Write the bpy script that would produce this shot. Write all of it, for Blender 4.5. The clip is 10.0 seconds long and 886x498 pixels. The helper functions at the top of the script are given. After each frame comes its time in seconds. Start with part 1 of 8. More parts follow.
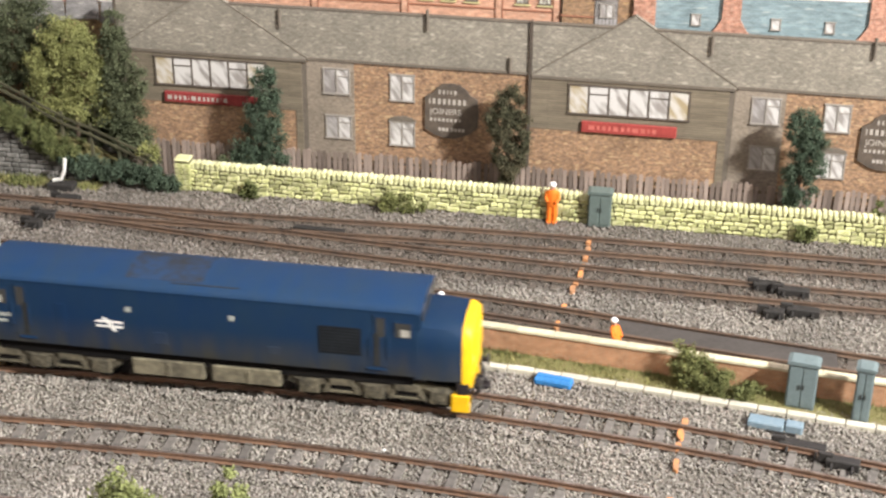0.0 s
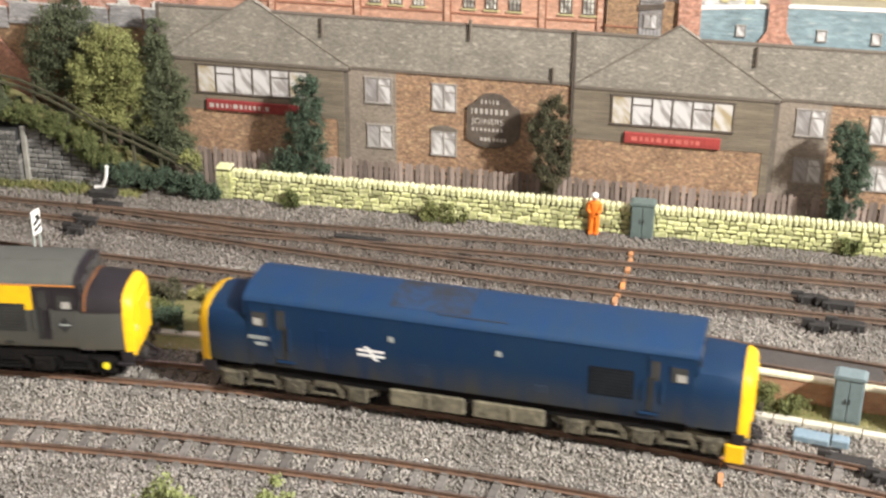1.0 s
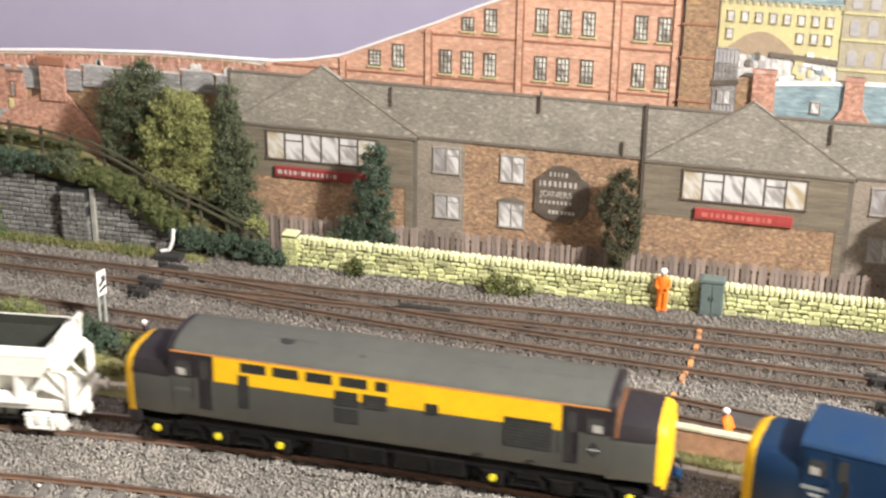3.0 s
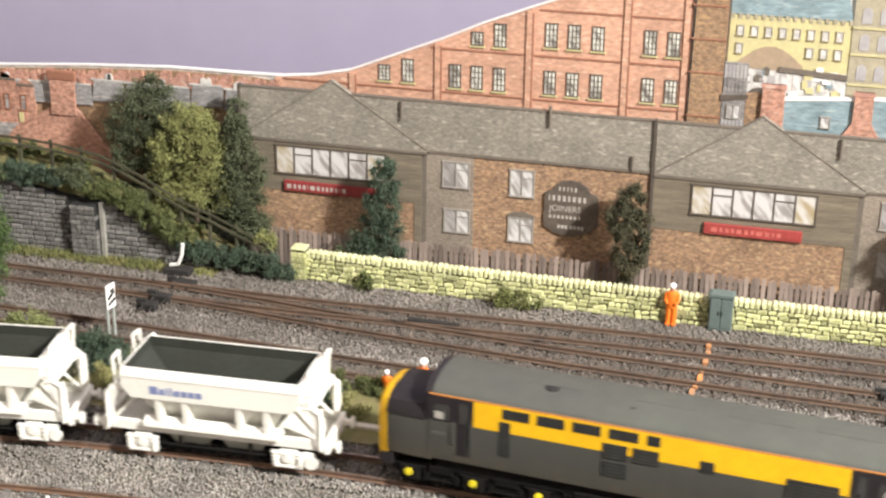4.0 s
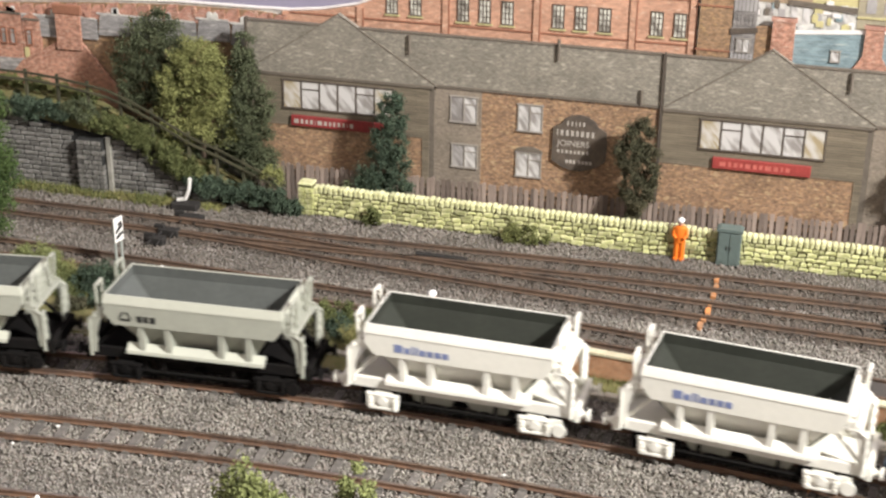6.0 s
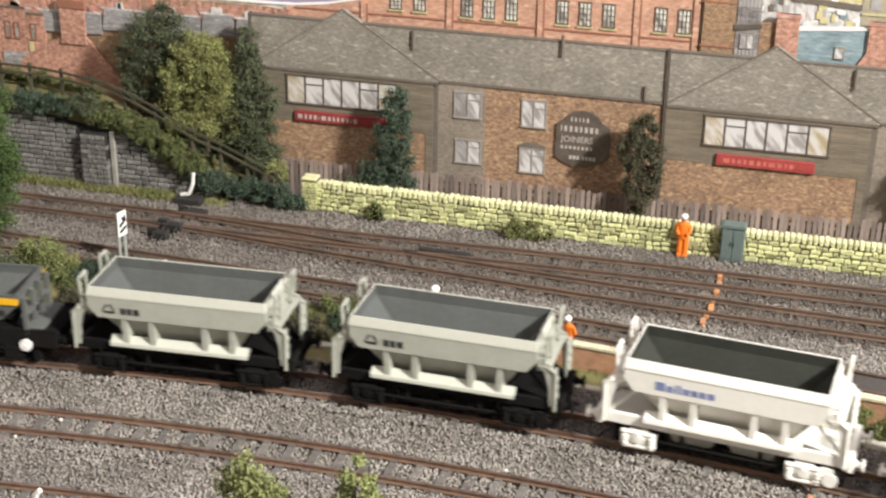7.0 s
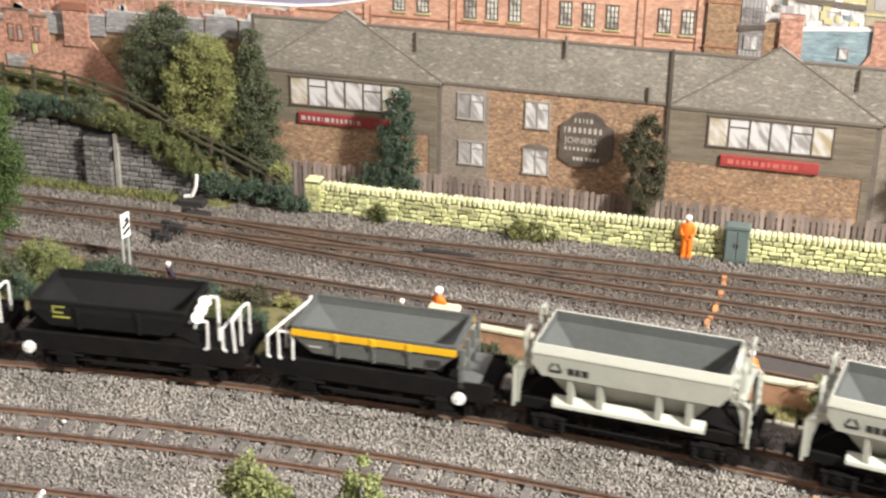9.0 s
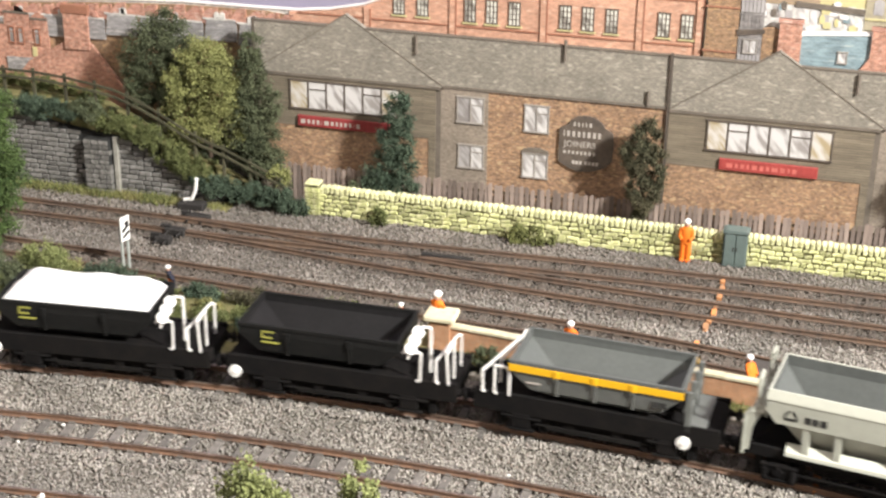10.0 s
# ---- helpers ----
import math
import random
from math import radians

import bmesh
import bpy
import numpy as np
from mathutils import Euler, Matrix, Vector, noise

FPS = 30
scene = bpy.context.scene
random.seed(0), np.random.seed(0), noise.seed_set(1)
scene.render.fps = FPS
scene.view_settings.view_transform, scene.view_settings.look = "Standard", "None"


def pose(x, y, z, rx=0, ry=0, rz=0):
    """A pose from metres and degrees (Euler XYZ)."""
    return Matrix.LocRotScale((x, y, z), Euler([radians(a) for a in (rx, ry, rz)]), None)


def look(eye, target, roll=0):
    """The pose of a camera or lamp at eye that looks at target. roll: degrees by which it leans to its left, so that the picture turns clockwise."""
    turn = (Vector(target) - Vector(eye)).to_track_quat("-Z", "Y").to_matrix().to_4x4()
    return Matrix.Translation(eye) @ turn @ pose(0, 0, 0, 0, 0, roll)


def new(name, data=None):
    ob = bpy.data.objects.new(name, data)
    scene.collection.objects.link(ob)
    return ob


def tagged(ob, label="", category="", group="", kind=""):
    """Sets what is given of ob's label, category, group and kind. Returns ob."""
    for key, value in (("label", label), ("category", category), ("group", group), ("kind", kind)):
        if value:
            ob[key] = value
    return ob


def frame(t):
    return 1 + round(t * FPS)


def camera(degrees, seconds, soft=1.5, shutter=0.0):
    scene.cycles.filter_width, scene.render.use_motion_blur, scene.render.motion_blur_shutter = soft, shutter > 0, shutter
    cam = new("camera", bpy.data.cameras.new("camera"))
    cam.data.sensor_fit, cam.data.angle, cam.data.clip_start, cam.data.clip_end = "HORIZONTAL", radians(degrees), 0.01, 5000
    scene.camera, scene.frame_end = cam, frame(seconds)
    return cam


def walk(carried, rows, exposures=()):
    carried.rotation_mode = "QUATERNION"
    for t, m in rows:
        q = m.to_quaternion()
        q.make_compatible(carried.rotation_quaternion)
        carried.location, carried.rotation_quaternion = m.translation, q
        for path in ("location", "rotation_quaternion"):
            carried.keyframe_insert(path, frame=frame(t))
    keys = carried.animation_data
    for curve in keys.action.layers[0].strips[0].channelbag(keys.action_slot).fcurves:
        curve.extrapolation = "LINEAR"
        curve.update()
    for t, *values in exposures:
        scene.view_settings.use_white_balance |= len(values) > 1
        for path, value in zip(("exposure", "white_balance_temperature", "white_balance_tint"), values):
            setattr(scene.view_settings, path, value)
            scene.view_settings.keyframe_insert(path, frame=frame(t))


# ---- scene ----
MM = 0.001  # model dimensions below are in millimetres

# ---- camera ----
cam = camera(32.7, 10.0, soft=2.5, shutter=0.5)
PATH = [  # seconds, eye in metres, yaw, pitch, roll in degrees
    (0, 0.265, -0.7509, 0.3615, -10.024, -26.859, 0.401),
    (0.5, 0.2622, -0.75, 0.3605, -10.684, -26.926, 0.306),
    (1, 0.2601, -0.7494, 0.359, -11.412, -26.406, 0.269),
    (1.5, 0.2587, -0.7468, 0.3589, -12.043, -25.636, 0.351),
    (2, 0.2583, -0.745, 0.3555, -12.655, -24.613, 0.347),
    (2.5, 0.2585, -0.7438, 0.3529, -13.479, -23.998, 0.829),
    (3, 0.2575, -0.7447, 0.3502, -14.057, -23.317, 0.65),
    (3.2, 0.2574, -0.745, 0.3496, -14.33, -23.04, 0.652),
    (4.3, 0.2569, -0.7467, 0.3461, -14.37, -22.505, 0.663),
    (4.5, 0.2568, -0.747, 0.3455, -14.406, -22.73, 0.665),
    (5, 0.2561, -0.7489, 0.3404, -14.427, -23.644, 0.796),
    (5.5, 0.2557, -0.7489, 0.3387, -14.451, -24.144, 0.811),
    (6, 0.2548, -0.7494, 0.3387, -14.435, -24.421, 0.72),
    (6.2, 0.2549, -0.7494, 0.3386, -14.447, -24.485, 0.74),
    (7.3, 0.2556, -0.7497, 0.3379, -14.70, -24.55, 0.88),
    (7.5, 0.2556, -0.7497, 0.3379, -14.746, -24.559, 0.9),
    (8, 0.2557, -0.7501, 0.3377, -14.854, -24.523, 0.77),
    (8.5, 0.2558, -0.7495, 0.3378, -14.867, -24.526, 0.718),
    (9, 0.2553, -0.749, 0.3364, -14.767, -24.4, 0.698),
    (9.5, 0.255, -0.7496, 0.3382, -14.739, -24.429, 0.752),
    (10, 0.2561, -0.7495, 0.3382, -14.785, -24.363, 0.758),
]


def aim(x, y, z, yaw, pitch, roll):
    a, b = radians(yaw), radians(pitch)
    ahead = Vector((math.sin(a) * math.cos(b), math.cos(a) * math.cos(b), math.sin(b)))
    return look((x, y, z), Vector((x, y, z)) + ahead, roll)


walk(cam, [(t, aim(*row)) for t, *row in PATH], exposures=[(0.0, -0.10), (1.5, -0.06), (3.0, -0.04), (4.5, -0.14), (5.5, -0.34), (6.0, -0.36), (7.5, -0.28), (8.5, -0.14), (10.0, 0.0)])

# ---- light: a warm spotlight on the visitors' side, and the ceiling lights of the room ----
world = bpy.data.worlds.new("room_air")
world.use_nodes = True
world.node_tree.nodes["Background"].inputs[0].default_value = (1.0, 0.95, 0.9, 1)
world.node_tree.nodes["Background"].inputs[1].default_value = 0.03
scene.world = world


def area_lamp(name, eye, target, size, watts, colour):
    data = bpy.data.lights.new(name, "AREA")
    data.shape, data.size, data.energy, data.color = "DISK", size, watts, colour
    ob = new(name, data)
    ob.matrix_world = look(eye, target)
    return ob


area_lamp("spotlight", (1.50, -0.90, 1.25), (0.08, -0.08, 0.03), 0.12, 113, (0.985, 0.968, 0.925))
area_lamp("ceiling_light", (0.1, -0.75, 1.66), (0.1, -0.25, 0.0), 1.3, 5, (1.0, 0.97, 0.95))


# ---- materials ----
def material(name, colour, rough=0.7, metal=0.0, second=None, scale=60.0, fine=500.0, amount=0.5, bump=0.0, random_amount=0.0, island=0.0,
             spec=0.3, stretch=(1, 1, 1), sharp=0.0):
    m = bpy.data.materials.new(name)
    m.use_nodes = True
    nt = m.node_tree
    n, l = nt.nodes, nt.links
    bsdf = n["Principled BSDF"]
    bsdf.inputs["Roughness"].default_value = rough
    bsdf.inputs["Metallic"].default_value = metal
    bsdf.inputs["Specular IOR Level"].default_value = spec
    co = n.new("ShaderNodeTexCoord")
    mp = n.new("ShaderNodeMapping")
    mp.inputs["Scale"].default_value = stretch
    l.new(co.outputs["Object"], mp.inputs[0])
    big, small = n.new("ShaderNodeTexNoise"), n.new("ShaderNodeTexNoise")
    for tex, s, d in ((big, scale, 3), (small, fine, 4)):
        tex.inputs["Scale"].default_value = s
        tex.inputs["Detail"].default_value = d
        l.new(mp.outputs[0], tex.inputs["Vector"])
    add = n.new("ShaderNodeMath")
    add.operation = "ADD"
    l.new(big.outputs["Fac"], add.inputs[0])
    l.new(small.outputs["Fac"], add.inputs[1])
    ramp = n.new("ShaderNodeMapRange")
    ramp.inputs["From Min"].default_value, ramp.inputs["From Max"].default_value = 0.7 + sharp, 1.3 - sharp
    l.new(add.outputs[0], ramp.inputs["Value"])
    mix = n.new("ShaderNodeMix")
    mix.data_type = "RGBA"
    a = (*colour, 1)
    b = (*(second or [c * (1 - amount) for c in colour]), 1)
    mix.inputs["A"].default_value, mix.inputs["B"].default_value = a, b
    l.new(ramp.outputs[0], mix.inputs["Factor"])
    out = mix.outputs["Result"]
    for kind, value in (("ShaderNodeObjectInfo", random_amount), ("ShaderNodeNewGeometry", island)):
        if value:
            info = n.new(kind)
            hsv = n.new("ShaderNodeHueSaturation")
            rng = n.new("ShaderNodeMapRange")
            rng.inputs["To Min"].default_value, rng.inputs["To Max"].default_value = 1 - value, 1 + value
            l.new(info.outputs["Random" if kind.endswith("Info") else "Random Per Island"], rng.inputs["Value"])
            l.new(rng.outputs[0], hsv.inputs["Value"])
            l.new(out, hsv.inputs["Color"])
            out = hsv.outputs[0]
    l.new(out, bsdf.inputs["Base Color"])
    if bump:
        bp = n.new("ShaderNodeBump")
        bp.inputs["Strength"].default_value = 0.6
        bp.inputs["Distance"].default_value = bump * MM
        l.new(add.outputs[0], bp.inputs["Height"])
        l.new(bp.outputs[0], bsdf.inputs["Normal"])
    return m


def brickwork(name, one, two, mortar, width, height, gap=0.12, rough=0.85, scale=90.0, stretch=(1, 1, 1), depth=0.3, fleck=None):
    """Small courses drawn by the material, on upright faces along x: width and height of a brick in millimetres."""
    m = material(name, one, rough, scale=scale, amount=0.35, bump=0.15)
    n, l = m.node_tree.nodes, m.node_tree.links
    co, sep, com = n.new("ShaderNodeTexCoord"), n.new("ShaderNodeSeparateXYZ"), n.new("ShaderNodeCombineXYZ")
    l.new(co.outputs["Object"], sep.inputs[0])
    l.new(sep.outputs["X"], com.inputs["X"])
    l.new(sep.outputs["Z"], com.inputs["Y"])
    tex = n.new("ShaderNodeTexBrick")
    tex.inputs["Scale"].default_value = 1.0
    tex.inputs["Brick Width"].default_value, tex.inputs["Row Height"].default_value = width * MM, height * MM
    tex.inputs["Mortar Size"].default_value = gap * MM
    tex.inputs["Bias"].default_value = 0.0
    tex.inputs["Color1"].default_value, tex.inputs["Color2"].default_value, tex.inputs["Mortar"].default_value = (*one, 1), (*two, 1), (*mortar, 1)
    l.new(com.outputs[0], tex.inputs["Vector"])
    big = n.new("ShaderNodeTexNoise")
    big.inputs["Scale"].default_value = scale
    big.inputs["Detail"].default_value = 5
    rng = n.new("ShaderNodeMapRange")
    rng.inputs["From Min"].default_value, rng.inputs["From Max"].default_value = 0.3, 0.7
    rng.inputs["To Min"].default_value, rng.inputs["To Max"].default_value = 1 - depth, 1 + depth
    mp = n.new("ShaderNodeMapping")
    mp.inputs["Scale"].default_value = stretch
    l.new(co.outputs["Object"], mp.inputs[0])
    l.new(mp.outputs[0], big.inputs["Vector"])
    l.new(big.outputs["Fac"], rng.inputs["Value"])
    drift = n.new("ShaderNodeTexNoise")
    drift.inputs["Scale"].default_value, drift.inputs["Detail"].default_value = 38, 4
    l.new(co.outputs["Object"], drift.inputs["Vector"])
    slow = n.new("ShaderNodeMapRange")
    slow.inputs["From Min"].default_value, slow.inputs["From Max"].default_value = 0.3, 0.7
    slow.inputs["To Min"].default_value, slow.inputs["To Max"].default_value = 0.84, 1.16
    l.new(drift.outputs["Fac"], slow.inputs["Value"])
    both = n.new("ShaderNodeMath")
    both.operation = "MULTIPLY"
    l.new(rng.outputs[0], both.inputs[0])
    l.new(slow.outputs[0], both.inputs[1])
    hsv = n.new("ShaderNodeHueSaturation")
    l.new(both.outputs[0], hsv.inputs["Value"])
    l.new(tex.outputs["Color"], hsv.inputs["Color"])
    out = hsv.outputs[0]
    if fleck:
        chip, many, few = n.new("ShaderNodeTexNoise"), n.new("ShaderNodeMapping"), n.new("ShaderNodeMapRange")
        many.inputs["Scale"].default_value = (stretch[0] * 0.6, 1, 1)
        many.inputs["Location"].default_value = (3, 5, 7)
        l.new(co.outputs["Object"], many.inputs[0])
        l.new(many.outputs[0], chip.inputs["Vector"])
        chip.inputs["Scale"].default_value, chip.inputs["Detail"].default_value = 640, 1.5
        few.inputs["From Min"].default_value, few.inputs["From Max"].default_value = 0.62, 0.70
        few.inputs["To Max"].default_value = 0.75
        l.new(chip.outputs["Fac"], few.inputs["Value"])
        mix = n.new("ShaderNodeMix")
        mix.data_type = "RGBA"
        l.new(few.outputs[0], mix.inputs["Factor"])
        l.new(out, mix.inputs["A"])
        mix.inputs["B"].default_value = (*fleck, 1)
        out = mix.outputs["Result"]
    l.new(out, n["Principled BSDF"].inputs["Base Color"])
    return m


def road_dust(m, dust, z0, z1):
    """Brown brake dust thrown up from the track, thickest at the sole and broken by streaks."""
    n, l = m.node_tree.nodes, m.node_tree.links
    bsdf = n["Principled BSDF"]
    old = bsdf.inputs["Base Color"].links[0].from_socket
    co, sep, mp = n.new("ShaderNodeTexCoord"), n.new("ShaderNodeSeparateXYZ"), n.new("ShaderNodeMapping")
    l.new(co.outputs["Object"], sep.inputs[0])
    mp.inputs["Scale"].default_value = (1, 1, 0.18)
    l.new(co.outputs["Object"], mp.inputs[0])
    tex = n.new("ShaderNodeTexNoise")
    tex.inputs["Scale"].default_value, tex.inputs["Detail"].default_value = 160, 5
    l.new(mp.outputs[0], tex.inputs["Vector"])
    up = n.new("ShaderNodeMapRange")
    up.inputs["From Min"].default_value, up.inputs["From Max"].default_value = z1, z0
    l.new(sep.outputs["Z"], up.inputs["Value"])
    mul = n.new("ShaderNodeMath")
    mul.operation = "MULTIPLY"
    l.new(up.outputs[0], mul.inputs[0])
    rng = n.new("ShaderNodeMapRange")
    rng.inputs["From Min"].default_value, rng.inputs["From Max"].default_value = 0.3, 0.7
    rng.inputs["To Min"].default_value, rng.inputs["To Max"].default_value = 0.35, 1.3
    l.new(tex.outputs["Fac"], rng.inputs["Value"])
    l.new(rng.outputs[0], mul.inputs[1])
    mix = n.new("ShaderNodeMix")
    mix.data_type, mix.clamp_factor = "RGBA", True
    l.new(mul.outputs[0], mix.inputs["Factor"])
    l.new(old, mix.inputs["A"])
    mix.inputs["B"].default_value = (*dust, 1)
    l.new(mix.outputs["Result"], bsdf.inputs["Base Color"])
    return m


def gravel(name, colours):
    """Loose stone: every chip takes one of several colours, with grain inside it and broad drifts of tone."""
    m = material(name, colours[0], 0.95, scale=14, fine=260, amount=0.3)
    n, l = m.node_tree.nodes, m.node_tree.links
    bsdf = n["Principled BSDF"]
    info, ramp = n.new("ShaderNodeNewGeometry"), n.new("ShaderNodeValToRGB")
    ramp.color_ramp.interpolation = "CONSTANT"
    for i, c in enumerate(colours):
        e = ramp.color_ramp.elements[i] if i < 2 else ramp.color_ramp.elements.new(i / len(colours))
        e.position, e.color = i / len(colours), (*c, 1)
    l.new(info.outputs["Random Per Island"], ramp.inputs[0])
    tex, co = n.new("ShaderNodeTexNoise"), n.new("ShaderNodeTexCoord")
    tex.inputs["Scale"].default_value, tex.inputs["Detail"].default_value = 26, 6
    l.new(co.outputs["Object"], tex.inputs["Vector"])
    rng = n.new("ShaderNodeMapRange")
    rng.inputs["From Min"].default_value, rng.inputs["From Max"].default_value = 0.3, 0.7
    rng.inputs["To Min"].default_value, rng.inputs["To Max"].default_value = 0.72, 1.28
    l.new(tex.outputs["Fac"], rng.inputs["Value"])
    hsv = n.new("ShaderNodeHueSaturation")
    l.new(rng.outputs[0], hsv.inputs["Value"])
    l.new(ramp.outputs["Color"], hsv.inputs["Color"])
    l.new(hsv.outputs[0], bsdf.inputs["Base Color"])
    return m


def pane_print(name, light, dark, turn=0.6, limit=0.5):
    """A printed window: slanting pale streaks over a greyer ground."""
    m = material(name, light, 0.6, scale=160, amount=0.2)
    n, l = m.node_tree.nodes, m.node_tree.links
    co, mp, tex = n.new("ShaderNodeTexCoord"), n.new("ShaderNodeMapping"), n.new("ShaderNodeTexNoise")
    long = n.new("ShaderNodeMapping")
    mp.inputs["Rotation"].default_value = (0, turn, 0)
    long.inputs["Scale"].default_value = (1, 1, 0.25)
    l.new(co.outputs["Object"], mp.inputs[0])
    l.new(mp.outputs[0], long.inputs[0])
    l.new(long.outputs[0], tex.inputs["Vector"])
    tex.inputs["Scale"].default_value, tex.inputs["Detail"].default_value = 230, 2.5
    rng = n.new("ShaderNodeMapRange")
    rng.inputs["From Min"].default_value, rng.inputs["From Max"].default_value = limit - 0.07, limit + 0.07
    l.new(tex.outputs["Fac"], rng.inputs["Value"])
    mix = n.new("ShaderNodeMix")
    mix.data_type = "RGBA"
    mix.inputs["A"].default_value, mix.inputs["B"].default_value = (*dark, 1), (*light, 1)
    l.new(rng.outputs[0], mix.inputs["Factor"])
    l.new(mix.outputs["Result"], n["Principled BSDF"].inputs["Base Color"])
    return m


def glass(name, colour, rough=0.08):
    m = material(name, colour, rough, spec=0.6, amount=0.3, scale=150)
    return m


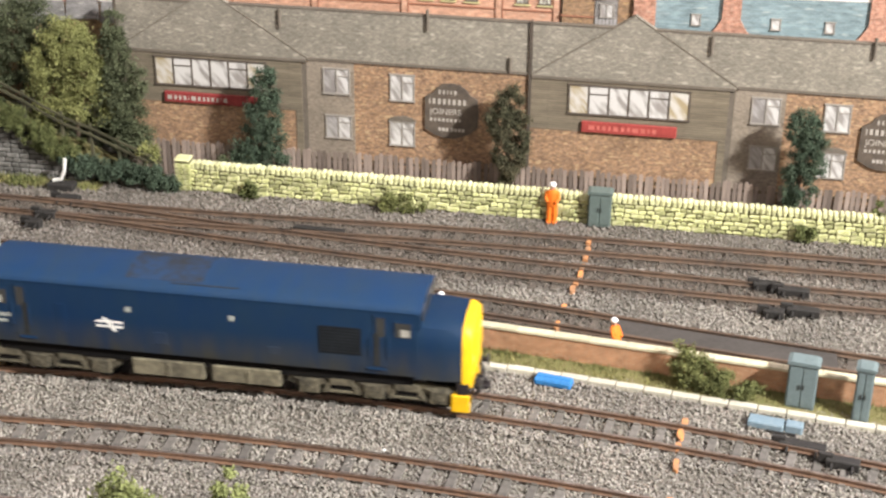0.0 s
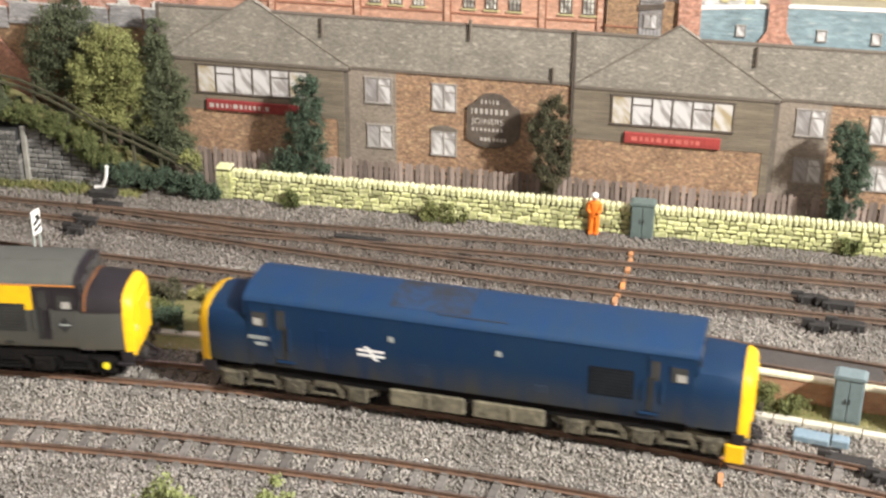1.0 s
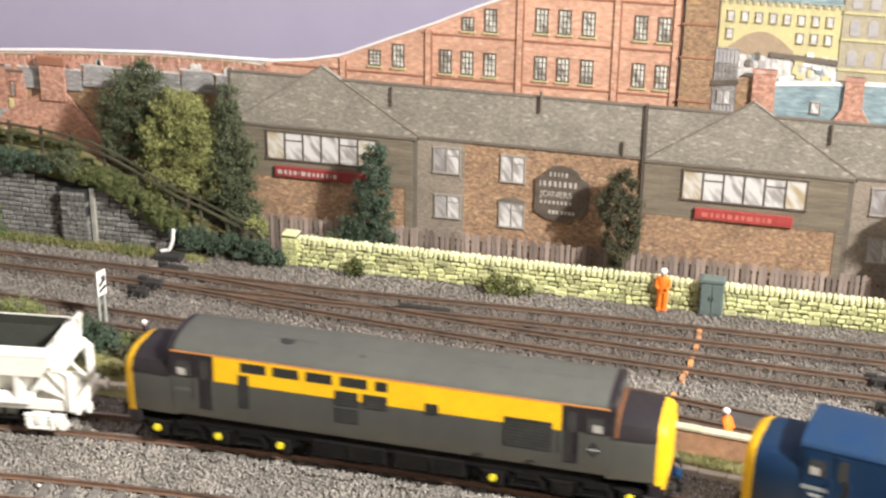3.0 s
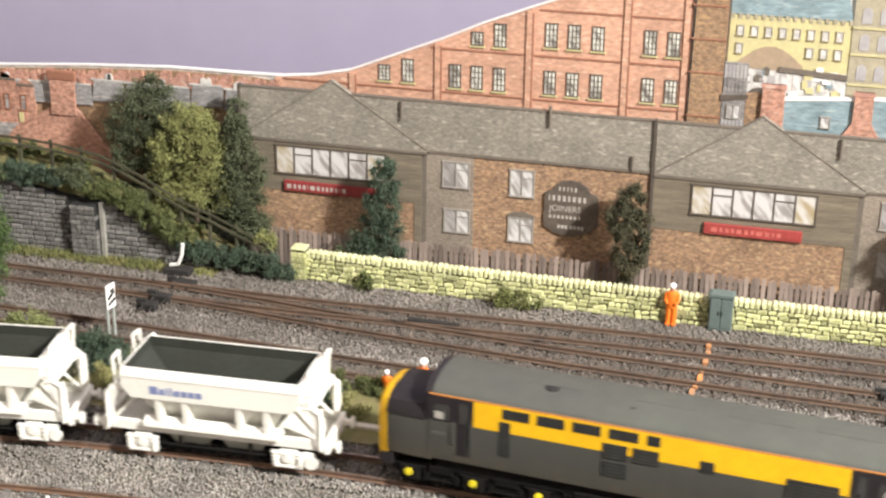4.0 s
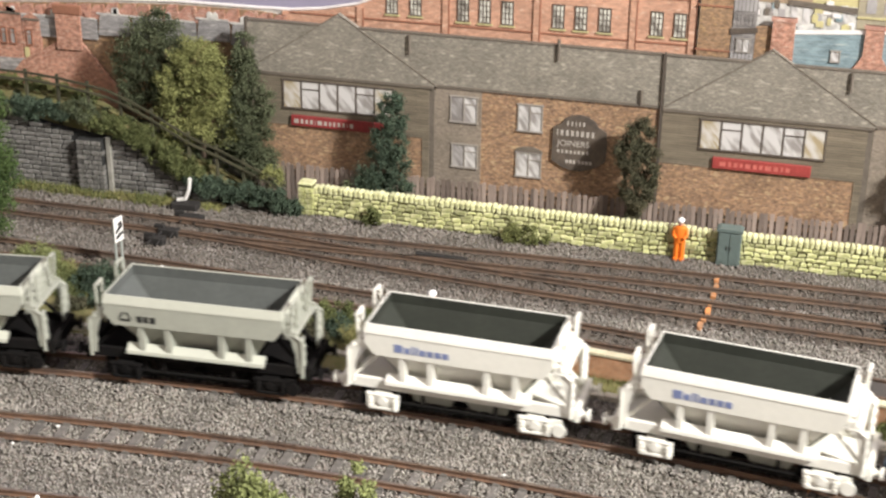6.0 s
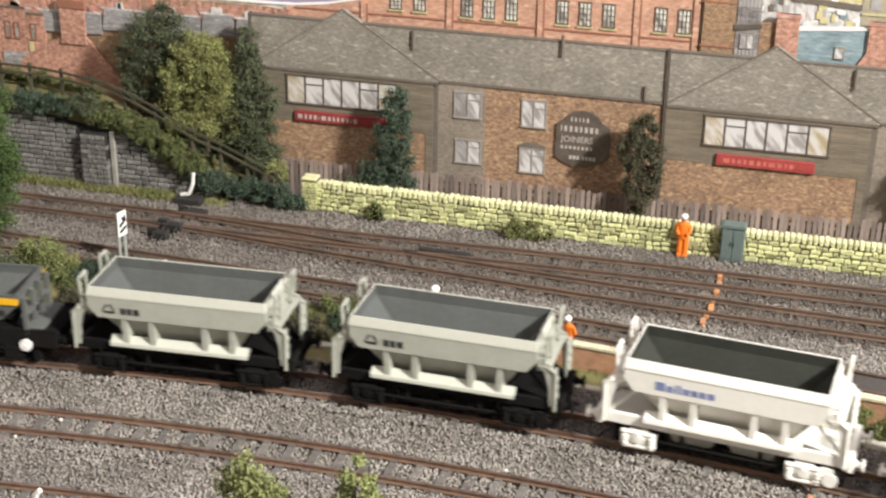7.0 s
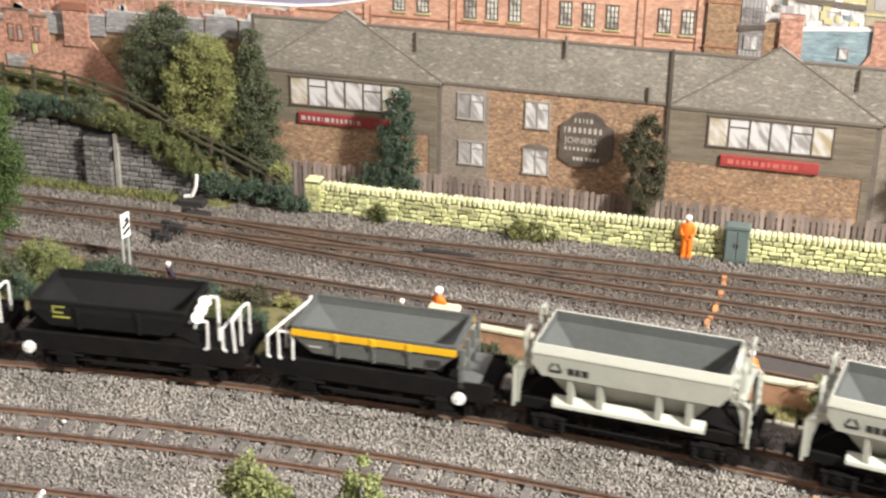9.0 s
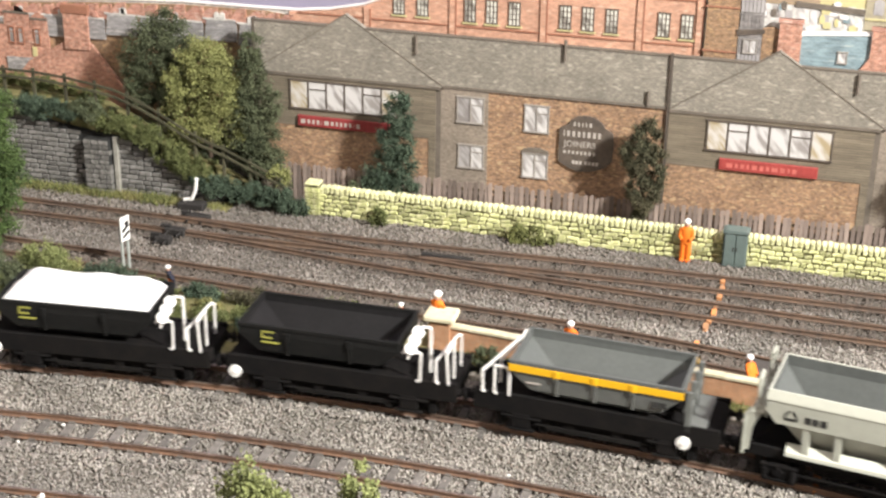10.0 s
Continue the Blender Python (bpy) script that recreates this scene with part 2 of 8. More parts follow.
M = {
    "soil": material("soil", (0.175, 0.158, 0.135), 0.95, second=(0.115, 0.102, 0.086), scale=40, fine=700, bump=0.4),
    "ballast_light": gravel("ballast_light", [(0.315, 0.288, 0.258), (0.235, 0.215, 0.188), (0.37, 0.345, 0.31), (0.28, 0.238, 0.208), (0.19, 0.172, 0.152), (0.295, 0.278, 0.235), (0.335, 0.302, 0.275), (0.255, 0.236, 0.208)]),
    "ballast_mid": gravel("ballast_mid", [(0.25, 0.222, 0.198), (0.18, 0.16, 0.14), (0.295, 0.268, 0.242), (0.21, 0.175, 0.15), (0.14, 0.122, 0.108), (0.235, 0.212, 0.182)]),
    "ballast_dark": gravel("ballast_dark", [(0.175, 0.15, 0.128), (0.115, 0.098, 0.084), (0.215, 0.18, 0.15), (0.14, 0.112, 0.09), (0.085, 0.072, 0.062), (0.19, 0.16, 0.14)]),
    "sleeper": material("sleeper", (0.115, 0.096, 0.080), 0.85, scale=50, amount=0.4, random_amount=0.3, bump=0.1),
    "sleeper_front": material("sleeper_front", (0.165, 0.150, 0.135), 0.85, scale=90, amount=0.45, random_amount=0.2, bump=0.1),
    "rust": material("rust", (0.185, 0.105, 0.066), 0.75, second=(0.10, 0.066, 0.05), scale=30, fine=300, spec=0.25),
    "rust_back": material("rust_back", (0.142, 0.090, 0.060), 0.75, second=(0.078, 0.056, 0.044), scale=30, fine=300, spec=0.3),
    "railhead": material("railhead", (0.40, 0.34, 0.29), 0.42, metal=0.8, second=(0.20, 0.13, 0.09), scale=60, fine=300),
    "orange_paint": material("orange_paint", (0.70, 0.28, 0.09), 0.8, second=(0.36, 0.20, 0.11), scale=160, fine=420, sharp=0.12),
    "drystone": material("drystone", (0.60, 0.575, 0.35), 0.9, second=(0.33, 0.345, 0.13), scale=110, fine=600, random_amount=0.38, bump=0.35),
    "drystone_gap": material("drystone_gap", (0.20, 0.19, 0.09), 0.95, scale=90, amount=0.5),
    "coping_stone": material("coping_stone", (0.72, 0.70, 0.47), 0.9, second=(0.52, 0.52, 0.25), scale=110, fine=600, random_amount=0.2, bump=0.3),
    "greystone": material("greystone", (0.215, 0.205, 0.195), 0.9, second=(0.115, 0.11, 0.098), scale=80, fine=600, random_amount=0.35, bump=0.3),
    "greystone_gap": material("greystone_gap", (0.035, 0.035, 0.034), 0.95, amount=0.4),
    "low_brick": brickwork("low_brick", (0.44, 0.20, 0.10), (0.34, 0.16, 0.08), (0.42, 0.30, 0.20), 2.2, 0.8, 0.12, scale=300, stretch=(0.6, 1, 1), depth=0.2),
    "cream_coping": material("cream_coping", (0.62, 0.555, 0.41), 0.85, second=(0.47, 0.42, 0.28), scale=90, fine=420, random_amount=0.1, bump=0.15),
    "concrete": material("concrete", (0.58, 0.54, 0.46), 0.9, second=(0.40, 0.38, 0.30), scale=50, fine=500, random_amount=0.12, bump=0.15),
    "post_concrete": material("post_concrete", (0.34, 0.325, 0.285), 0.9, second=(0.22, 0.21, 0.18), scale=90, fine=500, bump=0.15),
    "turf": material("turf", (0.12, 0.125, 0.045), 0.95, second=(0.20, 0.165, 0.08), scale=60, fine=500, bump=0.6),
    "leaf_dark": material("leaf_dark", (0.062, 0.076, 0.040), 0.85, second=(0.098, 0.108, 0.058), scale=60, island=0.32),
    "leaf_bluegreen": material("leaf_bluegreen", (0.046, 0.070, 0.046), 0.85, second=(0.074, 0.100, 0.064), scale=60, island=0.32),
    "leaf_mid": material("leaf_mid", (0.13, 0.14, 0.05), 0.85, second=(0.08, 0.095, 0.035), scale=60, island=0.32),
    "leaf_lush": material("leaf_lush", (0.085, 0.125, 0.036), 0.85, second=(0.045, 0.075, 0.024), scale=60, island=0.32),
    "leaf_light": material("leaf_light", (0.275, 0.28, 0.105), 0.85, second=(0.16, 0.17, 0.06), scale=60, island=0.32),
    "leaf_olive": material("leaf_olive", (0.165, 0.17, 0.06), 0.85, second=(0.10, 0.11, 0.04), scale=60, island=0.32),
    "leaf_front": material("leaf_front", (0.215, 0.235, 0.09), 0.85, second=(0.14, 0.16, 0.06), scale=60, island=0.3),
    "window_dim": pane_print("window_dim", (0.36, 0.34, 0.33), (0.22, 0.2, 0.19), 0.6, 0.5),
    "tarmac": material("tarmac", (0.075, 0.066, 0.06), 0.9, scale=60, amount=0.3, bump=0.1),
    "leaf_brown": material("leaf_brown", (0.10, 0.085, 0.05), 0.85, second=(0.05, 0.055, 0.03), scale=60, island=0.32),
    "straw": material("straw", (0.30, 0.26, 0.11), 0.85, second=(0.18, 0.20, 0.07), scale=60, island=0.4),
    "bark": material("bark", (0.09, 0.065, 0.045), 0.9, scale=200, amount=0.4, bump=0.2),
    "timber_fence": material("timber_fence", (0.16, 0.12, 0.075), 0.85, scale=120, amount=0.4, random_amount=0.2, stretch=(1, 1, 0.3)),
    "fence_olive": material("fence_olive", (0.070, 0.062, 0.038), 0.9, second=(0.045, 0.046, 0.026), scale=90, random_amount=0.25),
    "picket": material("picket", (0.30, 0.235, 0.20), 0.85, second=(0.20, 0.155, 0.13), scale=120, random_amount=0.45, stretch=(1, 1, 0.2)),
    "slate_roof": brickwork("slate_roof", (0.285, 0.255, 0.21), (0.212, 0.192, 0.16), (0.18, 0.162, 0.135), 2.6, 1.15, 0.14, scale=820, stretch=(0.5, 1, 1), depth=0.24, fleck=(0.44, 0.40, 0.33)),
    "cladding": brickwork("cladding", (0.20, 0.165, 0.12), (0.175, 0.145, 0.105), (0.12, 0.10, 0.075), 30, 1.35, 0.2, scale=700, stretch=(0.08, 1, 1), depth=0.22),
    "brown_brick": brickwork("brown_brick", (0.365, 0.215, 0.118), (0.18, 0.108, 0.072), (0.29, 0.20, 0.135), 1.9, 0.95, 0.13, scale=820, stretch=(0.6, 1, 1), depth=0.36, fleck=(0.50, 0.36, 0.21)),
    "grey_render": brickwork("grey_render", (0.262, 0.218, 0.172), (0.195, 0.16, 0.128), (0.24, 0.20, 0.16), 1.9, 0.95, 0.12, scale=760, stretch=(0.6, 1, 1), depth=0.22),
    "trim_brown": material("trim_brown", (0.165, 0.138, 0.112), 0.85, scale=80, amount=0.3),
    "mill_brick": brickwork("mill_brick", (0.53, 0.285, 0.19), (0.44, 0.235, 0.16), (0.54, 0.345, 0.25), 1.9, 0.7, 0.10, scale=620, stretch=(0.4, 1, 1), depth=0.24, fleck=(0.64, 0.45, 0.34)),
    "mill_trim": material("mill_trim", (0.33, 0.15, 0.095), 0.85, scale=60, amount=0.3),
    "tower_brick": brickwork("tower_brick", (0.32, 0.19, 0.105), (0.20, 0.13, 0.08), (0.28, 0.19, 0.125), 1.8, 0.9, 0.12, scale=760, stretch=(0.6, 1, 1), depth=0.36, fleck=(0.46, 0.30, 0.15)),
    "yellow_stone": material("yellow_stone", (0.56, 0.50, 0.25), 0.85, second=(0.44, 0.39, 0.22), scale=90, fine=420),
    "tan_stone": material("tan_stone", (0.40, 0.35, 0.245), 0.85, second=(0.28, 0.25, 0.185), scale=90, fine=420),
    "teal_roof": brickwork("teal_roof", (0.22, 0.30, 0.325), (0.175, 0.24, 0.265), (0.27, 0.33, 0.345), 3.0, 1.3, 0.14, scale=520, stretch=(0.25, 1, 1), depth=0.26, fleck=(0.42, 0.46, 0.45)),
    "red_tile": brickwork("red_tile", (0.46, 0.22, 0.16), (0.38, 0.17, 0.12), (0.50, 0.33, 0.27), 2.0, 0.9, 0.12, scale=520, stretch=(0.4, 1, 1), depth=0.28, fleck=(0.58, 0.42, 0.35)),
    "grey_tile": material("grey_tile", (0.40, 0.38, 0.37), 0.85, second=(0.30, 0.28, 0.28), scale=60, fine=300),
    "dark_tile": brickwork("dark_tile", (0.22, 0.20, 0.19), (0.14, 0.13, 0.125), (0.28, 0.26, 0.25), 2.0, 1.0, 0.12, scale=600, stretch=(0.4, 1, 1)),
    "old_slate": brickwork("old_slate", (0.33, 0.315, 0.31), (0.25, 0.24, 0.24), (0.22, 0.205, 0.20), 2.4, 1.1, 0.14, scale=620, stretch=(0.3, 1, 1), depth=0.24, fleck=(0.50, 0.46, 0.43)),
    "arch_brown": material("arch_brown", (0.37, 0.27, 0.185), 0.85, second=(0.28, 0.22, 0.15), scale=120, fine=420),
    "chimney_brick": brickwork("chimney_brick", (0.45, 0.215, 0.145), (0.31, 0.14, 0.10), (0.46, 0.29, 0.22), 1.9, 0.8, 0.12, scale=560, stretch=(0.6, 1, 1), depth=0.42, fleck=(0.62, 0.42, 0.33)),
    "paper_edge": material("paper_edge", (0.80, 0.76, 0.74), 0.8, amount=0.15),
    "pale_print": material("pale_print", (0.62, 0.60, 0.56), 0.85, second=(0.42, 0.40, 0.38), scale=120, fine=300, sharp=0.15),
    "window_white": pane_print("window_white", (0.57, 0.55, 0.535), (0.29, 0.265, 0.25), 0.6, 0.48),
    "window_amber": pane_print("window_amber", (0.55, 0.52, 0.48), (0.36, 0.29, 0.18), 0.6, 0.5),
    "window_mill": pane_print("window_mill", (0.7, 0.68, 0.6), (0.26, 0.24, 0.21), 0.6, 0.46),
    "frame_brown": material("frame_brown", (0.10, 0.08, 0.065), 0.7, amount=0.2),
    "frame_grey": material("frame_grey", (0.31, 0.28, 0.25), 0.7, amount=0.2),
    "signboard_red": material("signboard_red", (0.28, 0.042, 0.042), 0.6, scale=60, amount=0.25),
    "signboard_bright": material("signboard_bright", (0.37, 0.062, 0.055), 0.6, scale=160, amount=0.35),
    "signboard_black": material("signboard_black", (0.075, 0.060, 0.050), 0.75, second=(0.125, 0.098, 0.076), scale=120, fine=520),
    "letters": material("letters", (0.465, 0.42, 0.375), 0.7, amount=0.2),
    "letters_red": material("letters_red", (0.58, 0.16, 0.13), 0.7, amount=0.3),
    "cabinet_green": material("cabinet_green", (0.125, 0.16, 0.148), 0.6, scale=70, amount=0.2),
    "cabinet_grey": material("cabinet_grey", (0.155, 0.20, 0.205), 0.6, scale=70, amount=0.25),
    "hivis": material("hivis", (0.85, 0.20, 0.02), 0.7, scale=200, amount=0.25),
    "helmet": material("helmet", (0.82, 0.80, 0.78), 0.5, amount=0.08),
    "navy": material("navy", (0.03, 0.03, 0.045), 0.8, amount=0.3),
    "skin_paint": material("skin_paint", (0.55, 0.33, 0.24), 0.7, amount=0.1),
    "blue_plastic": material("blue_plastic", (0.04, 0.205, 0.50), 0.5, scale=110, amount=0.3),
    "point_motor": material("point_motor", (0.15, 0.22, 0.27), 0.6, second=(0.22, 0.28, 0.32), scale=90),
    "black_iron": material("black_iron", (0.035, 0.032, 0.030), 0.7, scale=90, amount=0.4),
    "white_paint": material("white_paint", (0.82, 0.80, 0.76), 0.5, scale=90, amount=0.12),
    "steel_post": material("steel_post", (0.34, 0.36, 0.33), 0.6, amount=0.2),
    "wall_lilac": material("wall_lilac", (0.345, 0.315, 0.415), 0.9, scale=3, fine=40, amount=0.06),
    "room_wall": material("room_wall", (0.62, 0.58, 0.54), 0.9, scale=3, fine=40, amount=0.08),
    "room_floor": material("room_floor", (0.24, 0.21, 0.19), 0.8, scale=4, fine=90, amount=0.25),
    "board_edge": material("board_edge", (0.30, 0.21, 0.13), 0.7, scale=12, fine=120, amount=0.3, stretch=(0.1, 1, 1)),
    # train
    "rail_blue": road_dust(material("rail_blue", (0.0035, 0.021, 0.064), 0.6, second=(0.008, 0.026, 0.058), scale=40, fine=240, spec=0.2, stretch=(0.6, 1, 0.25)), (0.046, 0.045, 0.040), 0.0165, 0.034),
    # Rail blue lightened for the roof: the light from above is in the colour.
    "rail_blue_lit": material("rail_blue_lit", (0.005, 0.031, 0.090), 0.6, second=(0.012, 0.035, 0.076), scale=55, fine=260, spec=0.28, stretch=(1, 0.3, 1)),
    "exhaust_grime": material("exhaust_grime", (0.0204, 0.0228, 0.027), 0.8, second=(0.013, 0.036, 0.085), scale=70, fine=260, sharp=0.1),
    "warning_yellow": material("warning_yellow", (0.82, 0.48, 0.012), 0.45, second=(0.72, 0.40, 0.012), scale=60, fine=300),
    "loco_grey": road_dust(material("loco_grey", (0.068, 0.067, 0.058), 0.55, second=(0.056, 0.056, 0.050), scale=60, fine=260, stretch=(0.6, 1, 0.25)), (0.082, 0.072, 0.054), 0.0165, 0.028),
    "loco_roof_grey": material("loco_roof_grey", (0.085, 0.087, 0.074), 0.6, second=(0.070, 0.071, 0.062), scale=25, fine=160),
    "loco_black": material("loco_black", (0.022, 0.018, 0.020), 0.5, amount=0.3),
    "grille": material("grille", (0.030, 0.030, 0.028), 0.7, scale=200, amount=0.5),
    "blue_grille": material("blue_grille", (0.011, 0.013, 0.016), 0.75, scale=200, amount=0.4, spec=0.15),
    "blue_grille_slat": material("blue_grille_slat", (0.017, 0.020, 0.024), 0.7, scale=200, amount=0.4, spec=0.15),
    "grille_slat": material("grille_slat", (0.044, 0.043, 0.038), 0.7, scale=200, amount=0.4),
    "bogie_dusty": material("bogie_dusty", (0.150, 0.130, 0.088), 0.85, second=(0.030, 0.027, 0.021), scale=170, fine=500, bump=0.15),
    "tank_dusty": material("tank_dusty", (0.21, 0.185, 0.125), 0.85, second=(0.075, 0.066, 0.048), scale=110, fine=400),
    "cab_glass": glass("cab_glass", (0.05, 0.049, 0.046)),
    # Pale tone for marker lights and for glare painted on the cab panes.
    "pale_glass": material("pale_glass", (0.42, 0.40, 0.355), 0.5, amount=0.4, scale=150),
    "axle_yellow": material("axle_yellow", (0.82, 0.68, 0.03), 0.5, amount=0.15),
    "lining_brown": material("lining_brown", (0.21, 0.085, 0.032), 0.6, amount=0.2),
    "orange_line": material("orange_line", (0.50, 0.20, 0.05), 0.6, amount=0.2),
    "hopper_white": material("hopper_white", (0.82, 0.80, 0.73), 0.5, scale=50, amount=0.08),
    # The same white dimmed for the sides, so that the rim looks lit.
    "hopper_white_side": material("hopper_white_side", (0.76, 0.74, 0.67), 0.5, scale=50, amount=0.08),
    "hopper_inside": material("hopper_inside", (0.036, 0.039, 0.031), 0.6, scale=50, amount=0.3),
    # Paler copy of the stone paint: top light on rim and chute plate.
    "hopper_stone_lit": material("hopper_stone_lit", (0.51, 0.515, 0.44), 0.5, scale=50, amount=0.08),
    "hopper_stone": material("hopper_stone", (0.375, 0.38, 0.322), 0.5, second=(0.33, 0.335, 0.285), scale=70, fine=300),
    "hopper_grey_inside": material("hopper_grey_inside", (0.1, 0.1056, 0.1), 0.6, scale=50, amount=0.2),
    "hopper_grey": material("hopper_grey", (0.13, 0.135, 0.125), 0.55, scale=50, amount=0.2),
    "hopper_band": material("hopper_band", (0.76, 0.42, 0.015), 0.5, scale=60, amount=0.12),
    "hopper_black": material("hopper_black", (0.0088, 0.0090, 0.0088), 0.7, second=(0.015, 0.0145, 0.0135), scale=50, spec=0.12),
    "hopper_black_inside": material("hopper_black_inside", (0.015, 0.014, 0.0145), 0.75, scale=50, amount=0.4, spec=0.15),
    "underframe": material("underframe", (0.0075, 0.0072, 0.0075), 0.9, second=(0.013, 0.0115, 0.0105), scale=90, spec=0.05),
    "logo_blue": material("logo_blue", (0.20, 0.24, 0.42), 0.6, amount=0.2),
    "logo_yellow": material("logo_yellow", (0.34, 0.33, 0.07), 0.6, amount=0.2),
    "plaster_load": material("plaster_load", (0.86, 0.85, 0.83), 0.9, scale=150, amount=0.06, bump=0.3),
}


# ---- mesh helpers ----
def box(bm, x0, x1, y0, y1, z0, z1, bev=0.0):
    vs = [bm.verts.new((x, y, z)) for x in (x0, x1) for y in (y0, y1) for z in (z0, z1)]
    faces = [(0, 1, 3, 2), (4, 6, 7, 5), (0, 4, 5, 1), (2, 3, 7, 6), (0, 2, 6, 4), (1, 5, 7, 3)]
    fs = [bm.faces.new([vs[i] for i in f]) for f in faces]
    if bev:
        bmesh.ops.bevel(bm, geom=list({e for f in fs for e in f.edges}), offset=bev, segments=1, affect="EDGES", profile=0.5)
    return vs


def loft(bm, sections, closed=True):
    """Skins a row of outlines with equally many points, and caps the ends."""
    rings = [[bm.verts.new(p) for p in s] for s in sections]
    n = len(rings[0])
    for a, b in zip(rings, rings[1:]):
        for i in range(n if closed else n - 1):
            bm.faces.new((a[i], a[(i + 1) % n], b[(i + 1) % n], b[i]))
    if closed:
        bm.faces.new(rings[0][::-1])
        bm.faces.new(rings[-1])
    return rings


def prism(bm, outline, x0, x1):
    """An outline in y and z, drawn out along x."""
    return loft(bm, [[(x, y, z) for y, z in outline] for x in (x0, x1)])


def slab(bm, outline, y0, y1):
    """An outline in x and z, drawn out along y."""
    return loft(bm, [[(x, y, z) for x, z in outline] for y in (y0, y1)])


def rod(bm, p, q, r, r2=None, seg=8):
    p, q = Vector(p), Vector(q)
    d = (q - p).normalized()
    u = d.cross(Vector((0, 0, 1)) if abs(d.z) < 0.9 else Vector((1, 0, 0))).normalized()
    v = d.cross(u)
    ring = lambda c, rr: [c + rr * (math.cos(i * math.tau / seg) * u + math.sin(i * math.tau / seg) * v) for i in range(seg)]
    loft(bm, [ring(p, r), ring(q, r if r2 is None else r2)])


def rods(bm, points, r, seg=6):
    for p, q in zip(points, points[1:]):
        rod(bm, p, q, r, seg=seg)


def ball(bm, c, rx, ry, rz, seg=10, rings=6):
    bmesh.ops.create_uvsphere(bm, u_segments=seg, v_segments=rings, radius=1.0,
                              matrix=Matrix.Translation(c) @ Matrix.Diagonal((rx, ry, rz, 1)))


def mesh_of(name, bm, mats, smooth=False):
    bmesh.ops.recalc_face_normals(bm, faces=bm.faces)
    bm.transform(Matrix.Scale(MM, 4))
    me = bpy.data.meshes.new(name)
    bm.to_mesh(me)
    bm.free()
    for m in (mats if isinstance(mats, (list, tuple)) else [mats]):
        me.materials.append(m)
    if smooth:
        me.polygons.foreach_set("use_smooth", [True] * len(me.polygons))
        me.set_sharp_from_angle(angle=radians(35))
    return me


def part(name, bm, mat, parent, label="", at=(0, 0, 0), smooth=False):
    ob = new(name, mesh_of(name, bm, mat, smooth))
    ob.parent = parent
    ob.location = Vector(at) * MM
    return tagged(ob, label)


def piece(name, me, parent, m):
    """One more piece on a mesh that many share; m is its pose in millimetres."""
    ob = new(name, me)
    ob.parent = parent
    loc, q, s = m.decompose()
    ob.matrix_basis = Matrix.LocRotScale(loc * MM, q, s)
    return ob


def thing(name, x, y, z, label, category, rz=0.0, group="", kind=""):
    ob = new(name)
    ob.matrix_basis = pose(x * MM, y * MM, z * MM, 0, 0, rz)
    ob.empty_display_size = 0.01
    return tagged(ob, label, category, group, kind)


def solo(name, bm, mat, x, y, z, label, category, rz=0.0, group="", kind="", smooth=False):
    ob = new(name, mesh_of(name, bm, mat, smooth))
    ob.matrix_basis = pose(x * MM, y * MM, z * MM, 0, 0, rz)
    return tagged(ob, label, category, group, kind)


def soup(name, verts, faces, mat):
    """A mesh from arrays, in millimetres, for what nobody could count."""
    me = bpy.data.meshes.new(name)
    n, k = len(faces), faces.shape[1]
    me.vertices.add(len(verts))
    me.vertices.foreach_set("co", (verts * MM).astype(np.float32).ravel())
    me.loops.add(n * k)
    me.loops.foreach_set("vertex_index", faces.astype(np.int32).ravel())
    me.polygons.add(n)
    me.polygons.foreach_set("loop_start", np.arange(0, n * k, k, dtype=np.int32))
    me.update(calc_edges=True)
    me.materials.append(mat)
    return me


# ---- room and baseboard ----
def setting():
    bm = bmesh.new()
    box(bm, -1600, 1800, 150, 180, -1000, 1700)
    solo("wall_north", bm, M["wall_lilac"], 0, 0, 0, "plain lilac painted wall behind the layout", "wall", kind="structure")
    for name, b in (("wall_south", (-1600, 1800, -2030, -2000)), ("wall_west", (-1630, -1600, -2030, 180)), ("wall_east", (1800, 1830, -2030, 180))):
        bm = bmesh.new()
        box(bm, *b, -1000, 1700)
        solo(name, bm, M["room_wall"], 0, 0, 0, "plain pale painted room wall", "wall", kind="structure")
    bm = bmesh.new()
    box(bm, -1630, 1830, -2030, 180, -1030, -1000)
    solo("floor", bm, M["room_floor"], 0, 0, 0, "brown room floor under the layout", "floor", kind="structure")
    bm = bmesh.new()
    box(bm, -1630, 1830, -2030, 180, 1700, 1730)
    solo("ceiling", bm, M["room_wall"], 0, 0, 0, "plain pale room ceiling", "ceiling", kind="structure")
    # the layout runs round three sides of a well, in which the visitor stands
    plan = [(-1300, 149), (-1300, -1150), (-330, -1150), (-330, -472), (620, -472), (620, -1150), (1500, -1150), (1500, 149)]
    bm = bmesh.new()
    loft(bm, [[(x, y, z) for x, y in plan] for z in (-40, -0.6)])
    solo("ground", bm, M["soil"], 0, 0, 0, "brown scenic ground of the railway layout", "ground", kind="structure")
    bm = bmesh.new()
    loft(bm, [[(x, y, z) for x, y in plan] for z in (-1000, -40.2)])
    solo("layout_base", bm, M["board_edge"], 0, 0, 0, "wooden box base that carries the layout", "base", kind="structure")


setting()

# ---- track ----
CX, APEX, RADIUS = 85.0, -195.7, 1400.0   # the curve on which the train runs
RAIL = 4.0                                # height of the rail head


def on_curve(s, inset=0.0):
    """Place and heading at s millimetres along the curve, on a track so far nearer to its centre."""
    a = s / RADIUS
    r = RADIUS - inset
    return CX + r * math.sin(a), APEX - RADIUS + r * math.cos(a), -math.degrees(a)


